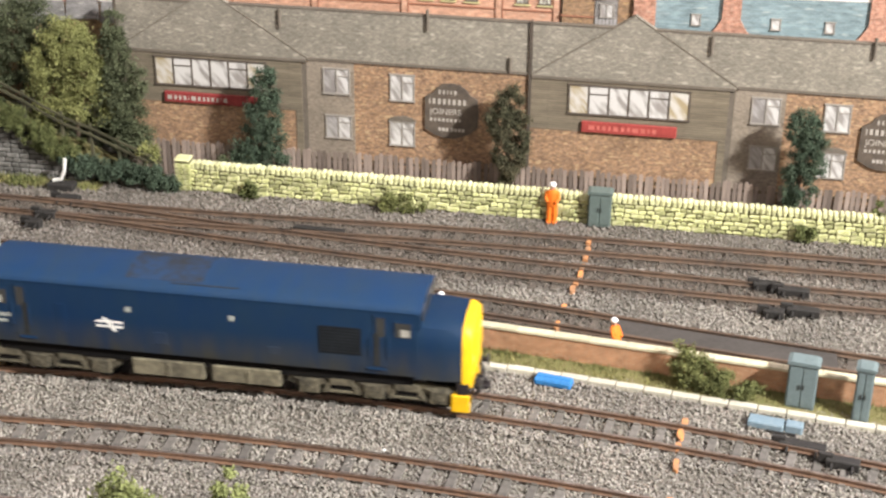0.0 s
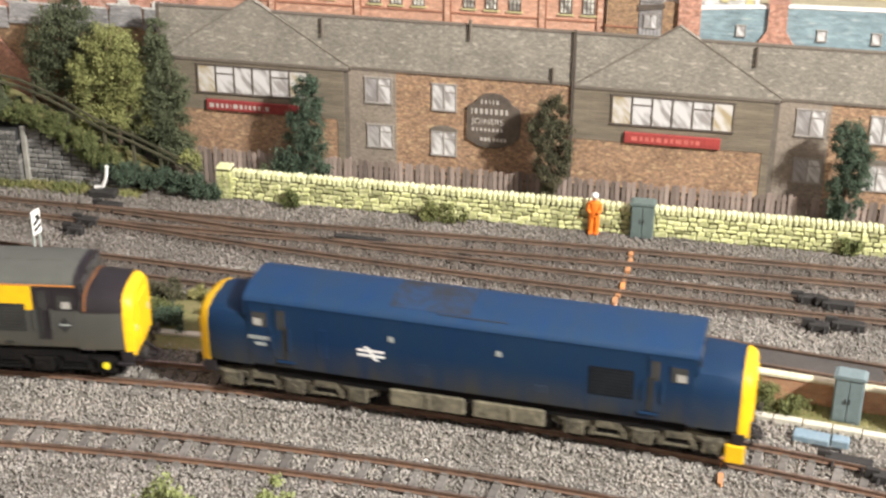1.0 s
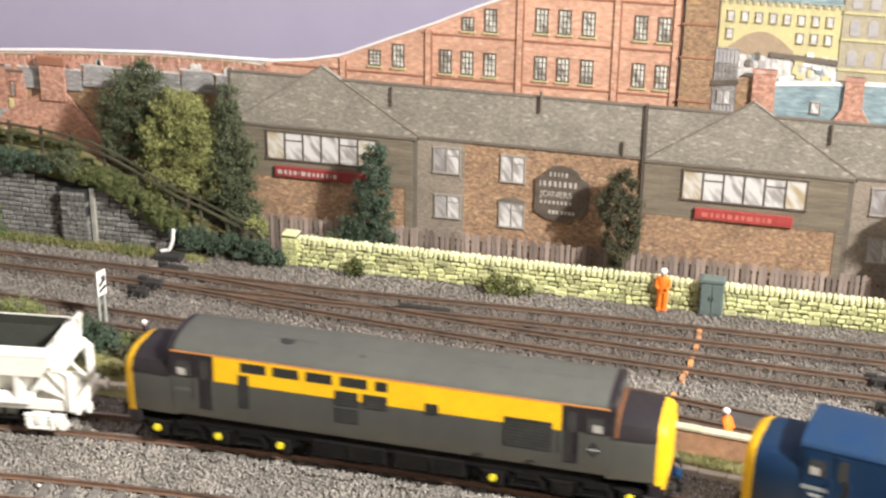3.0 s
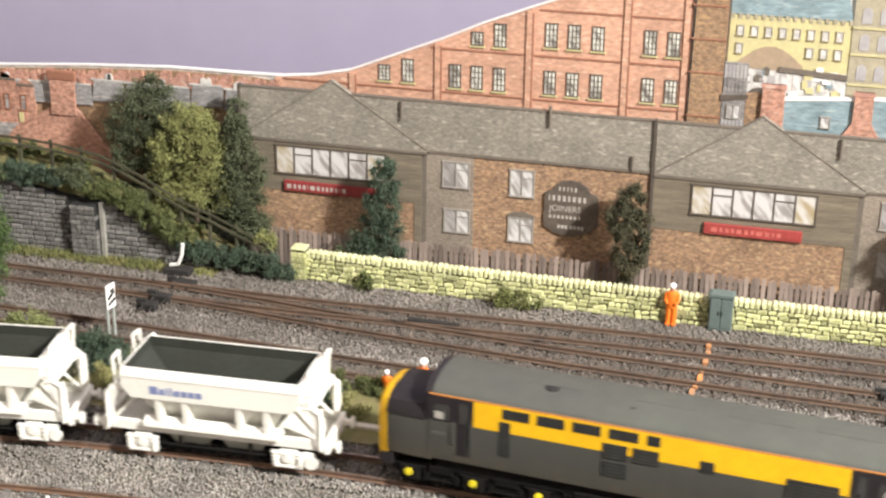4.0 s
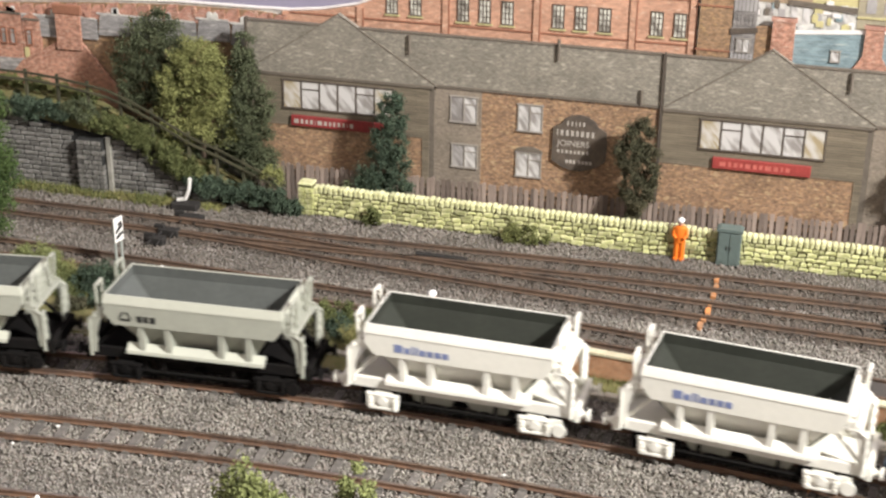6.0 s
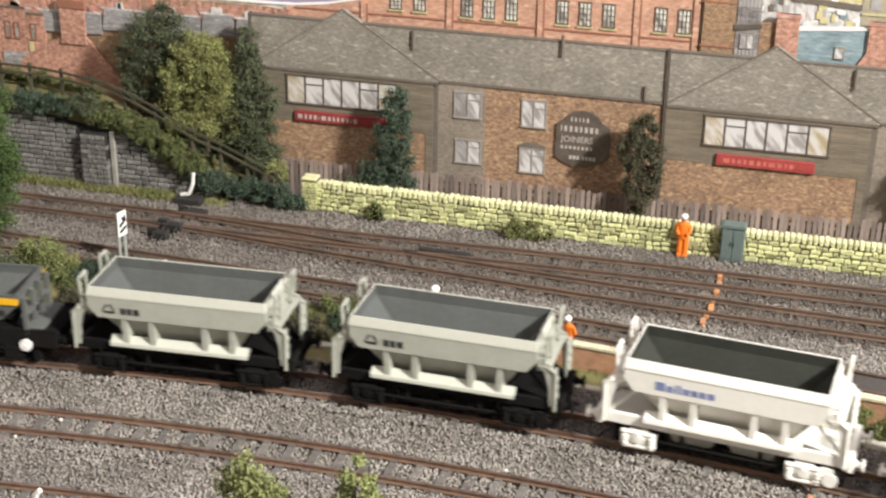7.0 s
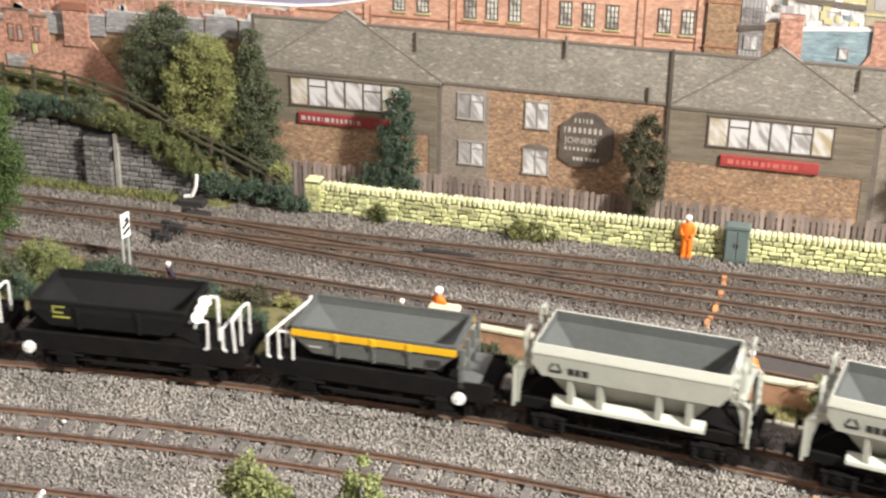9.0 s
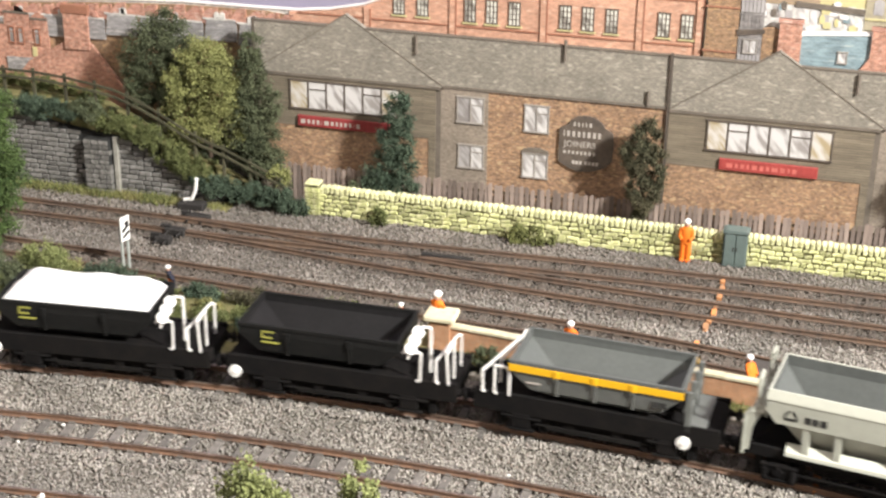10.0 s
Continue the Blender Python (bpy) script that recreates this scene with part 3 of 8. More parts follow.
def curve_path(inset, s0, s1, step=6.0):
    return [on_curve(s, inset)[:2] for s in np.arange(s0, s1, step)]


def through_points(points, step=6.0):
    """A smooth line y(x) through a few points, by cosine-free cubic pieces."""
    xs, ys = np.array(points, float).T
    slope = np.gradient(ys, xs)
    out = []
    for x in np.arange(xs[0], xs[-1], step):
        i = min(np.searchsorted(xs, x, "right") - 1, len(xs) - 2)
        h = xs[i + 1] - xs[i]
        t = (x - xs[i]) / h
        out.append((x, (2 * t**3 - 3 * t**2 + 1) * ys[i] + (t**3 - 2 * t**2 + t) * h * slope[i] + (3 * t**2 - 2 * t**3) * ys[i + 1] + (t**3 - t**2) * h * slope[i + 1]))
    return out


def offset(path, d):
    p = np.array(path)
    g = np.gradient(p, axis=0)
    g /= np.linalg.norm(g, axis=1)[:, None]
    return p + d * np.stack([-g[:, 1], g[:, 0]], 1)


RAIL_SHAPE = [(-0.95, 1.5), (0.95, 1.5), (0.35, 2.1), (0.35, 3.1), (0.7, 3.3), (0.7, 4.0), (-0.7, 4.0), (-0.7, 3.3), (-0.35, 3.1), (-0.35, 2.1)]


def rail_mesh(path, d, rust):
    base = offset(path, d)
    bm = bmesh.new()
    g = np.gradient(base, axis=0)
    g /= np.linalg.norm(g, axis=1)[:, None]
    rings = loft(bm, [[(x - dy * w, y + dx * w, h) for w, h in RAIL_SHAPE] for (x, y), (dx, dy) in zip(base, g)])
    for f in bm.faces:
        f.normal_update()
        if min(v.co.z for v in f.verts) > 3.95:
            f.material_index = 1
    return bm


def sleeper_mesh(name, mat, length=32.0, width=3.6):
    bm = bmesh.new()
    box(bm, -width / 2, width / 2, -length / 2, length / 2, -0.4, 1.5, 0.2)
    for y in (-8.25, 8.25):
        box(bm, -1.3, 1.3, y - 1.9, y + 1.9, 1.4, 2.1)
    return mesh_of(name, bm, mat)


def track(name, path, label, sleeper, rust, spacing=11.0, skip=None, sunk=0.0):
    t = thing(name, 0, 0, 0, label, "track", kind="structure")
    for d in (-8.25, 8.25):
        part("rail", rail_mesh(path, d, rust), [M[rust], M["railhead"] if "back" not in rust else M[rust]], t)
    p = np.array(path)
    run = np.r_[0, np.cumsum(np.linalg.norm(np.diff(p, axis=0), axis=1))]
    rng = random.Random(len(path))
    for s in np.arange(3, run[-1], spacing):
        x, y = np.interp(s, run, p[:, 0]), np.interp(s, run, p[:, 1])
        x2, y2 = np.interp(s + 1, run, p[:, 0]), np.interp(s + 1, run, p[:, 1])
        if skip and skip(x):
            continue
        a = math.atan2(y2 - y, x2 - x) + rng.uniform(-0.02, 0.02)
        piece("sleeper", sleeper, t, Matrix.Translation((x, y, rng.uniform(-0.1, 0.1) - sunk)) @ Matrix.Rotation(a, 4, "Z"))
    return t


MAIN_PATH = curve_path(0, -1420, 1290)
FRONT_PATH = curve_path(55.8, -430, 420)
NEAR_PATH = curve_path(112, -330, 200)
SIDING_PATH = through_points([(-260, -93), (-57, -98.6), (59, -104.6), (169, -110), (280, -124.5), (362, -135.0), (520, -157)])
LOOP_PATH = through_points([(-330, -42), (-60, -43), (10, -42), (135, -37), (264, -34.5), (540, -34)])
CROSS_PATH = through_points([(-95, -43.5), (-60, -45.5), (10, -53), (135, -63.5), (264, -69.5), (540, -70)])


def tracks():
    dark, light = sleeper_mesh("sleeper", M["sleeper"]), sleeper_mesh("sleeper", M["sleeper_front"])
    track("track_main", MAIN_PATH, "curved main line track with rusty rails", light, "rust", sunk=0.35)
    track("track_front", FRONT_PATH, "curved track with rusty rails beside the main line", light, "rust", sunk=0.35)
    track("track_near", NEAR_PATH, "curved track with rusty rails at the layout's front", light, "rust", sunk=0.35)
    track("track_siding", SIDING_PATH, "weathered siding track behind the low brick wall", dark, "rust_back", sunk=0.8)
    track("track_loop", LOOP_PATH, "weathered brown track beside the stone wall", dark, "rust_back", sunk=0.95)
    track("track_crossover", CROSS_PATH, "weathered brown track that joins at a turnout", dark, "rust_back", skip=lambda x: x < 0, sunk=0.95)


def stones(name, x0, x1, y0, y1, density, size, mat, label, seed, keep=None, lift=0.0):
    rng = np.random.default_rng(seed)
    n = int((x1 - x0) * (y1 - y0) * density)
    x, y = rng.uniform(x0, x1, n), rng.uniform(y0, y1, n)
    if keep is not None:
        k = keep(x, y)
        x, y = x[k], y[k]
        n = len(x)
    base = np.array([(1, 0, 0), (0, 1, 0), (-1, 0, 0), (0, -1, 0), (0.1, 0.1, 1), (0, 0, -1)], float)
    faces = np.array([(0, 1, 4), (1, 2, 4), (2, 3, 4), (3, 0, 4), (1, 0, 5), (2, 1, 5), (3, 2, 5), (0, 3, 5)])
    r = size * rng.uniform(0.55, 1.25, (n, 1, 1)) * rng.uniform(0.7, 1.2, (n, 6, 3))
    v = base[None] * r * np.array([1, 1, 0.8])
    q = rng.normal(size=(n, 4))
    q /= np.linalg.norm(q, axis=1)[:, None]
    w, a, b, c = q.T
    rot = np.stack([1 - 2 * (b * b + c * c), 2 * (a * b - c * w), 2 * (a * c + b * w), 2 * (a * b + c * w), 1 - 2 * (a * a + c * c), 2 * (b * c - a * w),
                    2 * (a * c - b * w), 2 * (b * c + a * w), 1 - 2 * (a * a + b * b)], 1).reshape(n, 3, 3)
    v = np.einsum("nij,nkj->nki", rot, v)
    hump = 0.5 * np.sin(x / 17.0) * np.cos(y / 13.0)
    v += np.stack([x, y, np.clip(rng.uniform(-0.3, 0.75, n) + hump * 0.5, -0.4, 1.05) + lift], 1)[:, None]
    f = (faces[None] + 6 * np.arange(n)[:, None, None]).reshape(-1, 3)
    ob = new(name, soup(name, v.reshape(-1, 3), f, mat))
    return tagged(ob, label, "ballast", kind="stuff")


def near_track(paths, inner, outer):
    """Whether places lie between two distances from the middle of any of the tracks."""
    lines = [np.array(p) for p in paths]

    def test(x, y):
        hit = np.zeros(len(x), bool)
        for p in lines:
            order = np.argsort(p[:, 0])
            line_y = np.interp(x, p[order, 0], p[order, 1], left=9e3, right=9e3)
            slope = np.interp(x, p[order, 0], np.gradient(p[order, 1], p[order, 0]))
            d = np.abs(y - line_y) / np.sqrt(1 + slope * slope)
            hit |= (d >= inner) & (d < outer)
        return hit
    return test


def ballast():
    old = near_track((SIDING_PATH, LOOP_PATH, CROSS_PATH), 0, 13.5)
    stones("ballast", -250, 430, -345, -162, 0.88, 0.72, M["ballast_light"], "light grey loose granite ballast between the tracks", 1)
    stones("ballast", -260, 440, -162, -84, 0.75, 0.72, M["ballast_light"], "grey loose ballast round the siding", 2, lambda x, y: ~old(x, y))
    stones("ballast", -260, 440, -84, 8, 0.72, 0.72, M["ballast_mid"], "brown-grey loose ballast between the old tracks", 3, lambda x, y: ~old(x, y))
    stones("ballast", -260, 440, -165, -20, 1.0, 0.60, M["ballast_dark"], "dark brown loose ballast in the beds of the old tracks", 4, old, 0.35)
    shoulder = near_track((MAIN_PATH, FRONT_PATH, NEAR_PATH), 11.6, 17.5)
    stones("ballast", -250, 430, -345, -170, 0.75, 0.72, M["ballast_light"], "light grey ballast heaped over the sleeper ends", 5, shoulder, 0.85)


tracks()
ballast()


# ---- foliage ----
def leaves(name, lumps, count, size, mat, seed, parent=None, label="", spread=0.33):
    """Foliage of many small leaves in clumps: lumps are ellipsoids (x, y, z, rx, ry, rz) in millimetres."""
    rng = np.random.default_rng(seed)
    count, size = int(count * 1.75), size * 0.70
    vol = np.array([l[3] * l[4] * l[5] for l in lumps]) ** 0.7
    per = np.maximum((count * vol / vol.sum()).astype(int), 12)
    centres = []
    for l, k in zip(lumps, per):
        nc = max(k // 130, 5)
        d = rng.normal(size=(nc, 3))
        d /= np.linalg.norm(d, axis=1)[:, None]
        cc = np.array(l[:3]) + d * np.array(l[3:]) * rng.uniform(0.3, 1.0, (nc, 1)) ** 0.7
        pick = rng.integers(0, nc, k)
        rad = spread * min(l[3:]) + size
        centres.append(cc[pick] + rng.normal(size=(k, 3)) * rad * 0.5)
    c = np.concatenate(centres)
    n = len(c)
    u = rng.normal(size=(n, 3))
    u /= np.linalg.norm(u, axis=1)[:, None]
    w = rng.normal(size=(n, 3))
    w -= u * (u * w).sum(1)[:, None]
    w /= np.linalg.norm(w, axis=1)[:, None]
    a = size * rng.uniform(0.5, 1.2, (n, 1))
    quad = np.stack([c - u * a, c - w * a * 0.6, c + u * a, c + w * a * 0.6], 1)
    quad[:, :, 2] = np.maximum(quad[:, :, 2], 0.1)
    me = soup(name, quad.reshape(-1, 3), np.arange(4 * n).reshape(-1, 4), mat)
    ob = new(name, me)
    if parent:
        ob.parent = parent
    return tagged(ob, label)


def tree(x, y, z, height, lumps, mat, label, seed, count=5200, size=1.5, trunk=1.4, category="tree"):
    """A model tree: tapered trunk, limbs to each lump of the crown, and leaves. Lumps are relative to the foot."""
    t = thing("tree", x, y, z, label, category)
    bm = bmesh.new()
    top = max(l[2] for l in lumps)
    rng = random.Random(seed)
    pts = [(0, 0, -1)] + [(rng.uniform(-1, 1), rng.uniform(-1, 1), top * f) for f in (0.3, 0.6, 0.95)]
    for i, (p, q) in enumerate(zip(pts, pts[1:])):
        rod(bm, p, q, trunk * (1 - i * 0.28), trunk * (0.72 - i * 0.28), 7)
    for l in lumps:
        s = Vector((0, 0, max(l[2] * 0.55, 2)))
        rod(bm, s, l[:3], trunk * 0.4, trunk * 0.12, 5)
    part("trunk", bm, M["bark"], t, "brown bark")
    leaves("crown", lumps, count, size, mat, seed, t)
    return t


def bush(x, y, z, lumps, mat, label, seed, count=900, size=1.1):
    ob = leaves("bush", lumps, count, size, mat, seed)
    ob.location = Vector((x, y, z)) * MM
    return tagged(ob, label, "bush")


# ---- dry stone wall and its pillar ----
def stone_block(name, mat, l, d, h, seed, bev=0.35, rough=0.16):
    rng = random.Random(seed)
    bm = bmesh.new()
    box(bm, -l / 2, l / 2, -d / 2, d / 2, -h / 2, h / 2, bev)
    for v in bm.verts:
        v.co += Vector([rng.uniform(-rough, rough) for _ in range(3)])
    return mesh_of(name, bm, mat)


def dry_wall():
    w = thing("wall_drystone", 0, 0, 0, "yellow-green dry stone wall with upright coping stones", "wall", kind="structure")
    bm = bmesh.new()
    box(bm, -14, 440, -1.6, 3.0, -0.5, 13.6)
    part("wall_core", bm, M["drystone_gap"], w)
    blocks = [stone_block("stone", M["drystone"], l - 0.2, 2.4, 2.3, i, 0.5, 0.34) for i, l in enumerate((2.8, 4.2, 5.6, 7.2, 3.4, 5.0))]
    lengths = (2.8, 4.2, 5.6, 7.2, 3.4, 5.0)
    rng = random.Random(4)
    for row in range(5):
        x = -14 - rng.uniform(0, 3)
        while x < 438:
            i = rng.randrange(6)
            l = lengths[i]
            piece("stone", blocks[i], w, Matrix.Translation((x + l / 2, -1.5 + rng.uniform(-0.35, 0.25), 1.4 + row * 2.6 + rng.uniform(-0.4, 0.4)))
                  @ Matrix.Rotation(rng.uniform(-0.13, 0.13), 4, "Y") @ Matrix.Diagonal((1, 1, rng.uniform(0.7, 1.25), 1)))
            x += l + 0.3
    cops = [stone_block("coping_stone", M["coping_stone"], 2.5, 6.0, 3.9, 20 + i, 0.6, 0.26) for i in range(5)]
    x = -12.4
    while x < 438:
        piece("coping_stone", cops[rng.randrange(5)], w, Matrix.Translation((x, 0.4 + rng.uniform(-0.3, 0.3), 15.4 + rng.uniform(-0.35, 0.35)))
              @ Matrix.Rotation(rng.uniform(-0.1, 0.1), 4, "Y"))
        x += 2.95
    p = thing("gate_pillar", -18, 0, 0, "square yellow-green stone pillar at the wall's end", "pillar", kind="structure")
    bm = bmesh.new()
    box(bm, -4.2, 4.2, -3.4, 3.6, -0.5, 17.2)
    part("pillar_core", bm, M["drystone_gap"], p)
    for row in range(5):
        for k in range(2):
            l = (3.6, 4.9)[(row + k) % 2]
            b = stone_block("stone", M["drystone"], l, 7.6, 3.1, 60 + row * 2 + k, 0.4)
            piece("stone", b, p, Matrix.Translation(((-4.4 + l / 2) if k == 0 else (4.4 - l / 2), 0, 1.8 + row * 3.35)))
    bm = bmesh.new()
    box(bm, -4.5, 4.5, -4.2, 4.2, 17.9, 19.7, 0.7)
    part("cap_stone", bm, M["coping_stone"], p)


# ---- grey retaining wall, embankment, fence ----
def wall_top(x):
    return float(np.interp(x, [-330, -215, -198, -173, -150, -137, -115, -96, -74, -66], [46, 45, 43.5, 38, 35, 34, 28.5, 21.5, 6, 0]))


def retaining_wall():
    w = thing("wall_retaining", 0, 0, 0, "grey coursed stone retaining wall with a sloping top", "wall", kind="structure")
    bm = bmesh.new()
    xs = np.arange(-330, -66, 6.0)
    slab(bm, [(-330, -0.5)] + [(-67, -0.5)] + [(x, max(wall_top(x) - 0.6, 0)) for x in xs[::-1]], -2.6, 2.0)
    part("wall_core", bm, M["greystone_gap"], w)
    lengths = (4.5, 6.0, 7.5, 9.0)
    blocks = [stone_block("stone", M["greystone"], l - 0.25, 2.2, 2.45, 100 + i, 0.4) for i, l in enumerate(lengths)]
    rng = random.Random(9)
    for row in range(15):
        z = 1.5 + row * 3.0
        x = -224 - rng.uniform(0, 4)
        while x < -70:
            i = rng.randrange(4)
            l = lengths[i]
            if wall_top(x + l / 2) > z + 0.8 and not -157 < x + l / 2 < -140:
                piece("stone", blocks[i], w, Matrix.Translation((x + l / 2, -2.4 + rng.uniform(-0.3, 0.3), z)) @ Matrix.Rotation(rng.uniform(-0.03, 0.03), 4, "Y"))
            x += l + 0.35
    b = thing("buttress", -148, -5, 0, "grey stone buttress against the retaining wall", "buttress", kind="structure")
    bm = bmesh.new()
    box(bm, -7.6, 7.6, -2.8, 4.5, -0.5, 33.5)
    part("buttress_core", bm, M["greystone_gap"], b)
    for row in range(11):
        x = -8.4
        while x < 7.5:
            l = min(rng.choice((4.0, 5.2, 6.5)), 8.4 - x)
            if l > 1.2:
                piece("stone", stone_block("stone", M["greystone"], l - 0.6, 8.0 + rng.uniform(-0.5, 0.6), 2.45, rng.randrange(999), 0.3), b, Matrix.Translation((x + l / 2, 0.3, 1.6 + row * 3.0)))
            x += l
    bm = bmesh.new()
    box(bm, -1.4, 1.4, -1.2, 1.2, -0.5, 35, 0.25)
    solo("concrete_post", bm, M["post_concrete"], -137.5, -4.5, 0, "pale concrete post in front of the grey wall", "post")
    # the bank behind
    bm = bmesh.new()
    xs = np.arange(-330, -30, 6.0)
    secs = []
    for x in xs:
        h = wall_top(x)
        hill = float(np.interp(x, [-330, -195, -150, -124, -83, -40], [66, 60, 54, 42, 22, 4]))
        secs.append([(x, 2, -0.55), (x, 2, max(h - 0.6, 0.4)), (x, 8, hill * 0.9 + 0.4), (x, 18, hill - 6), (x, 34, max(hill - 17, 1)), (x, 34, -0.55)])
    loft(bm, secs)
    for v in bm.verts:
        if v.co.z > 1:
            v.co.z += 0.9 * noise.noise(v.co * 0.12)
    solo("embankment", bm, M["turf"], 0, 0, 0, "grassy embankment behind the grey retaining wall", "embankment", kind="structure", smooth=True)
    # post and rail fence along the bank
    f = thing("post_and_rail_fence", 0, 0, 0, "brown timber post and rail fence down the bank", "fence")
    line = [(-232, 68), (-203, 68), (-188, 68), (-169, 66.5), (-151, 64), (-139, 62), (-125, 57), (-112, 51), (-102, 45.5), (-88, 38.5), (-71, 32.5), (-57, 26.5), (-44, 21), (-31, 15)]
    fx, fz = np.array(line).T
    for x in (-228, -209, -190, -170, -151, -131, -112, -90, -73, -57, -42):
        z = float(np.interp(x, fx, fz))
        bm = bmesh.new()
        box(bm, x - 0.9, x + 0.9, 0.8, 2.4, max(wall_top(x) - 1.5, 0.0), z + 1.6, 0.2)
        part("post", bm, M["fence_olive"], f)
    for dz in (0.0, -4.2):
        for (xa, za), (xb, zb) in zip(line, line[1:]):
            bm = bmesh.new()
            slab(bm, [(xa, za + dz - 1.0), (xb, zb + dz - 1.0), (xb, zb + dz + 0.4), (xa, za + dz + 0.4)], 0.0, 0.8)
            part("fence_rail", bm, M["fence_olive"], f)


# ---- low brick wall, trunking, ground between ----
def low_line(x):
    return -149.5 - (x - 190) * 0.098


def low_wall():
    w = thing("wall_brick", 0, 0, 0, "low red-brown brick wall with pale coping slabs", "wall", kind="structure")
    rng = random.Random(5)
    bm = bmesh.new()
    xs = np.arange(92, 452, 20.0)
    loft(bm, [[(x, low_line(x) - 1.6, -0.5), (x, low_line(x) + 1.6, -0.5), (x, low_line(x) + 1.6, 13.6), (x, low_line(x) - 1.6, 13.6)] for x in xs])
    part("brick_wall", bm, M["low_brick"], w)
    bm = bmesh.new()
    box(bm, -8.52, 8.52, -2.2, 2.2, -0.7, 0.7, 0.14)
    me = mesh_of("coping_slab", bm, M["cream_coping"])
    a = math.atan(-0.098)
    for x in np.arange(100, 450, 17.1):
        piece("coping_slab", me, w, Matrix.Translation((x, low_line(x), 14.4 + rng.uniform(-0.12, 0.12))) @ Matrix.Rotation(a + rng.uniform(-0.01, 0.01), 4, "Z"))
    p = thing("brick_pillar", 95, low_line(95), 0, "short brick pillar with a pale stone cap", "pillar", kind="structure")
    bm = bmesh.new()
    box(bm, -5, 5, -5, 5, -0.5, 17.5)
    part("pillar_core", bm, M["low_brick"], p)
    bm = bmesh.new()
    box(bm, -7.5, 7.5, -6.5, 6.5, 17.5, 20.6, 0.8)
    part("cap_stone", bm, M["cream_coping"], p)
    bm = bmesh.new()
    loft(bm, [[(x, low_line(x) - 1.4, -0.55), (x, low_line(x) - 1.4, 2.6), (x, low_line(x) - 5, 1.5 + 0.5 * noise.noise(Vector((x * 0.1, 0, 0)))), (x, low_line(x) - 13, 0.9), (x, low_line(x) - 13, -0.55)]
              for x in np.arange(62, 452, 6.0)])
    solo("verge", bm, M["turf"], 0, 0, 0, "strip of rough brown-green turf before the brick wall", "verge", kind="structure", smooth=True)
    k = thing("cable_trunking", 0, 0, 0, "pale concrete cable trunking along the brick wall", "trunking", kind="structure")
    bm = bmesh.new()
    box(bm, -6.1, 6.1, -1.9, 1.9, -0.6, 2.1, 0.25)
    me = mesh_of("trunking_lid", bm, M["concrete"])
    for x in np.arange(-140, 440, 12.5):
        y = float(np.interp(x, [-140, -110, -65, -16, 47, 95, 192, 240, 440], [-176, -172, -166, -161, -159.5, -160.5, -162.8, -168, -193.5]))
        piece("trunking_lid", me, k, Matrix.Translation((x, y, rng.uniform(-0.15, 0.15) + (1.4 if x < 96 else 0.0))) @ Matrix.Rotation(float(np.interp(x, [-140, -60, 0, 95, 200, 440], [0.13, 0.11, 0.03, -0.02, -0.09, -0.13])) + rng.uniform(-0.015, 0.015), 4, "Z"))


# ---- the printed buildings ----
def window(parent, x0, x1, z0, z1, y, panes, mat, frame, lights=(), bar=0.5, rows=()):
    """A window: its frame, and one pane of glass for each light."""
    w = new("window")
    w.parent = parent
    bm = bmesh.new()
    box(bm, x0 - bar, x1 + bar, y - 0.7, y, z1 - bar * 0.2, z1 + bar)
    box(bm, x0 - bar, x1 + bar, y - 0.9, y, z0 - bar, z0 + bar * 0.2)
    step = (x1 - x0) / panes
    for i in range(panes + 1):
        xx = x0 + i * step
        box(bm, xx - bar * 0.5, xx + bar * 0.5, y - 0.65, y, z0, z1)
    for i in lights:
        zz = z0 + 0.72 * (z1 - z0)
        box(bm, x0 + i * step, x0 + (i + 1) * step, y - 0.6, y, zz - bar * 0.4, zz + bar * 0.4)
    for q in rows:
        zz = z0 + q * (z1 - z0)
        box(bm, x0, x1, y - 0.62, y, zz - bar * 0.3, zz + bar * 0.3)
    part("window_frame", bm, frame, w)
    for i in range(panes):
        bm = bmesh.new()
        box(bm, x0 + i * step, x0 + (i + 1) * step, y - 0.3, y - 0.05, z0, z1)
        part("pane", bm, mat[i % len(mat)] if isinstance(mat, list) else mat, w)
    return w


def bars(bm, x, z, widths, height, y, gap=0.6):
    for k in widths:
        box(bm, x, x + k, y - 0.12, y, z, z + height)
        x += k + gap
    return x


def lettering(text, size, mat, parent, x, y, z, name="lettering", flip=False):
    c = bpy.data.curves.new(name, "FONT")
    c.body, c.size, c.extrude = text, size * MM, 0.06 * MM
    tmp = bpy.data.objects.new(name, c)
    scene.collection.objects.link(tmp)
    bpy.context.view_layer.update()
    me = bpy.data.meshes.new_from_object(tmp.evaluated_get(bpy.context.evaluated_depsgraph_get()))
    bpy.data.objects.remove(tmp)
    me.materials.clear()
    me.materials.append(mat)
    ob = new(name, me)
    ob.parent = parent
    ob.matrix_basis = pose(x * MM, y * MM, z * MM, 90, 0, 0)
    return ob


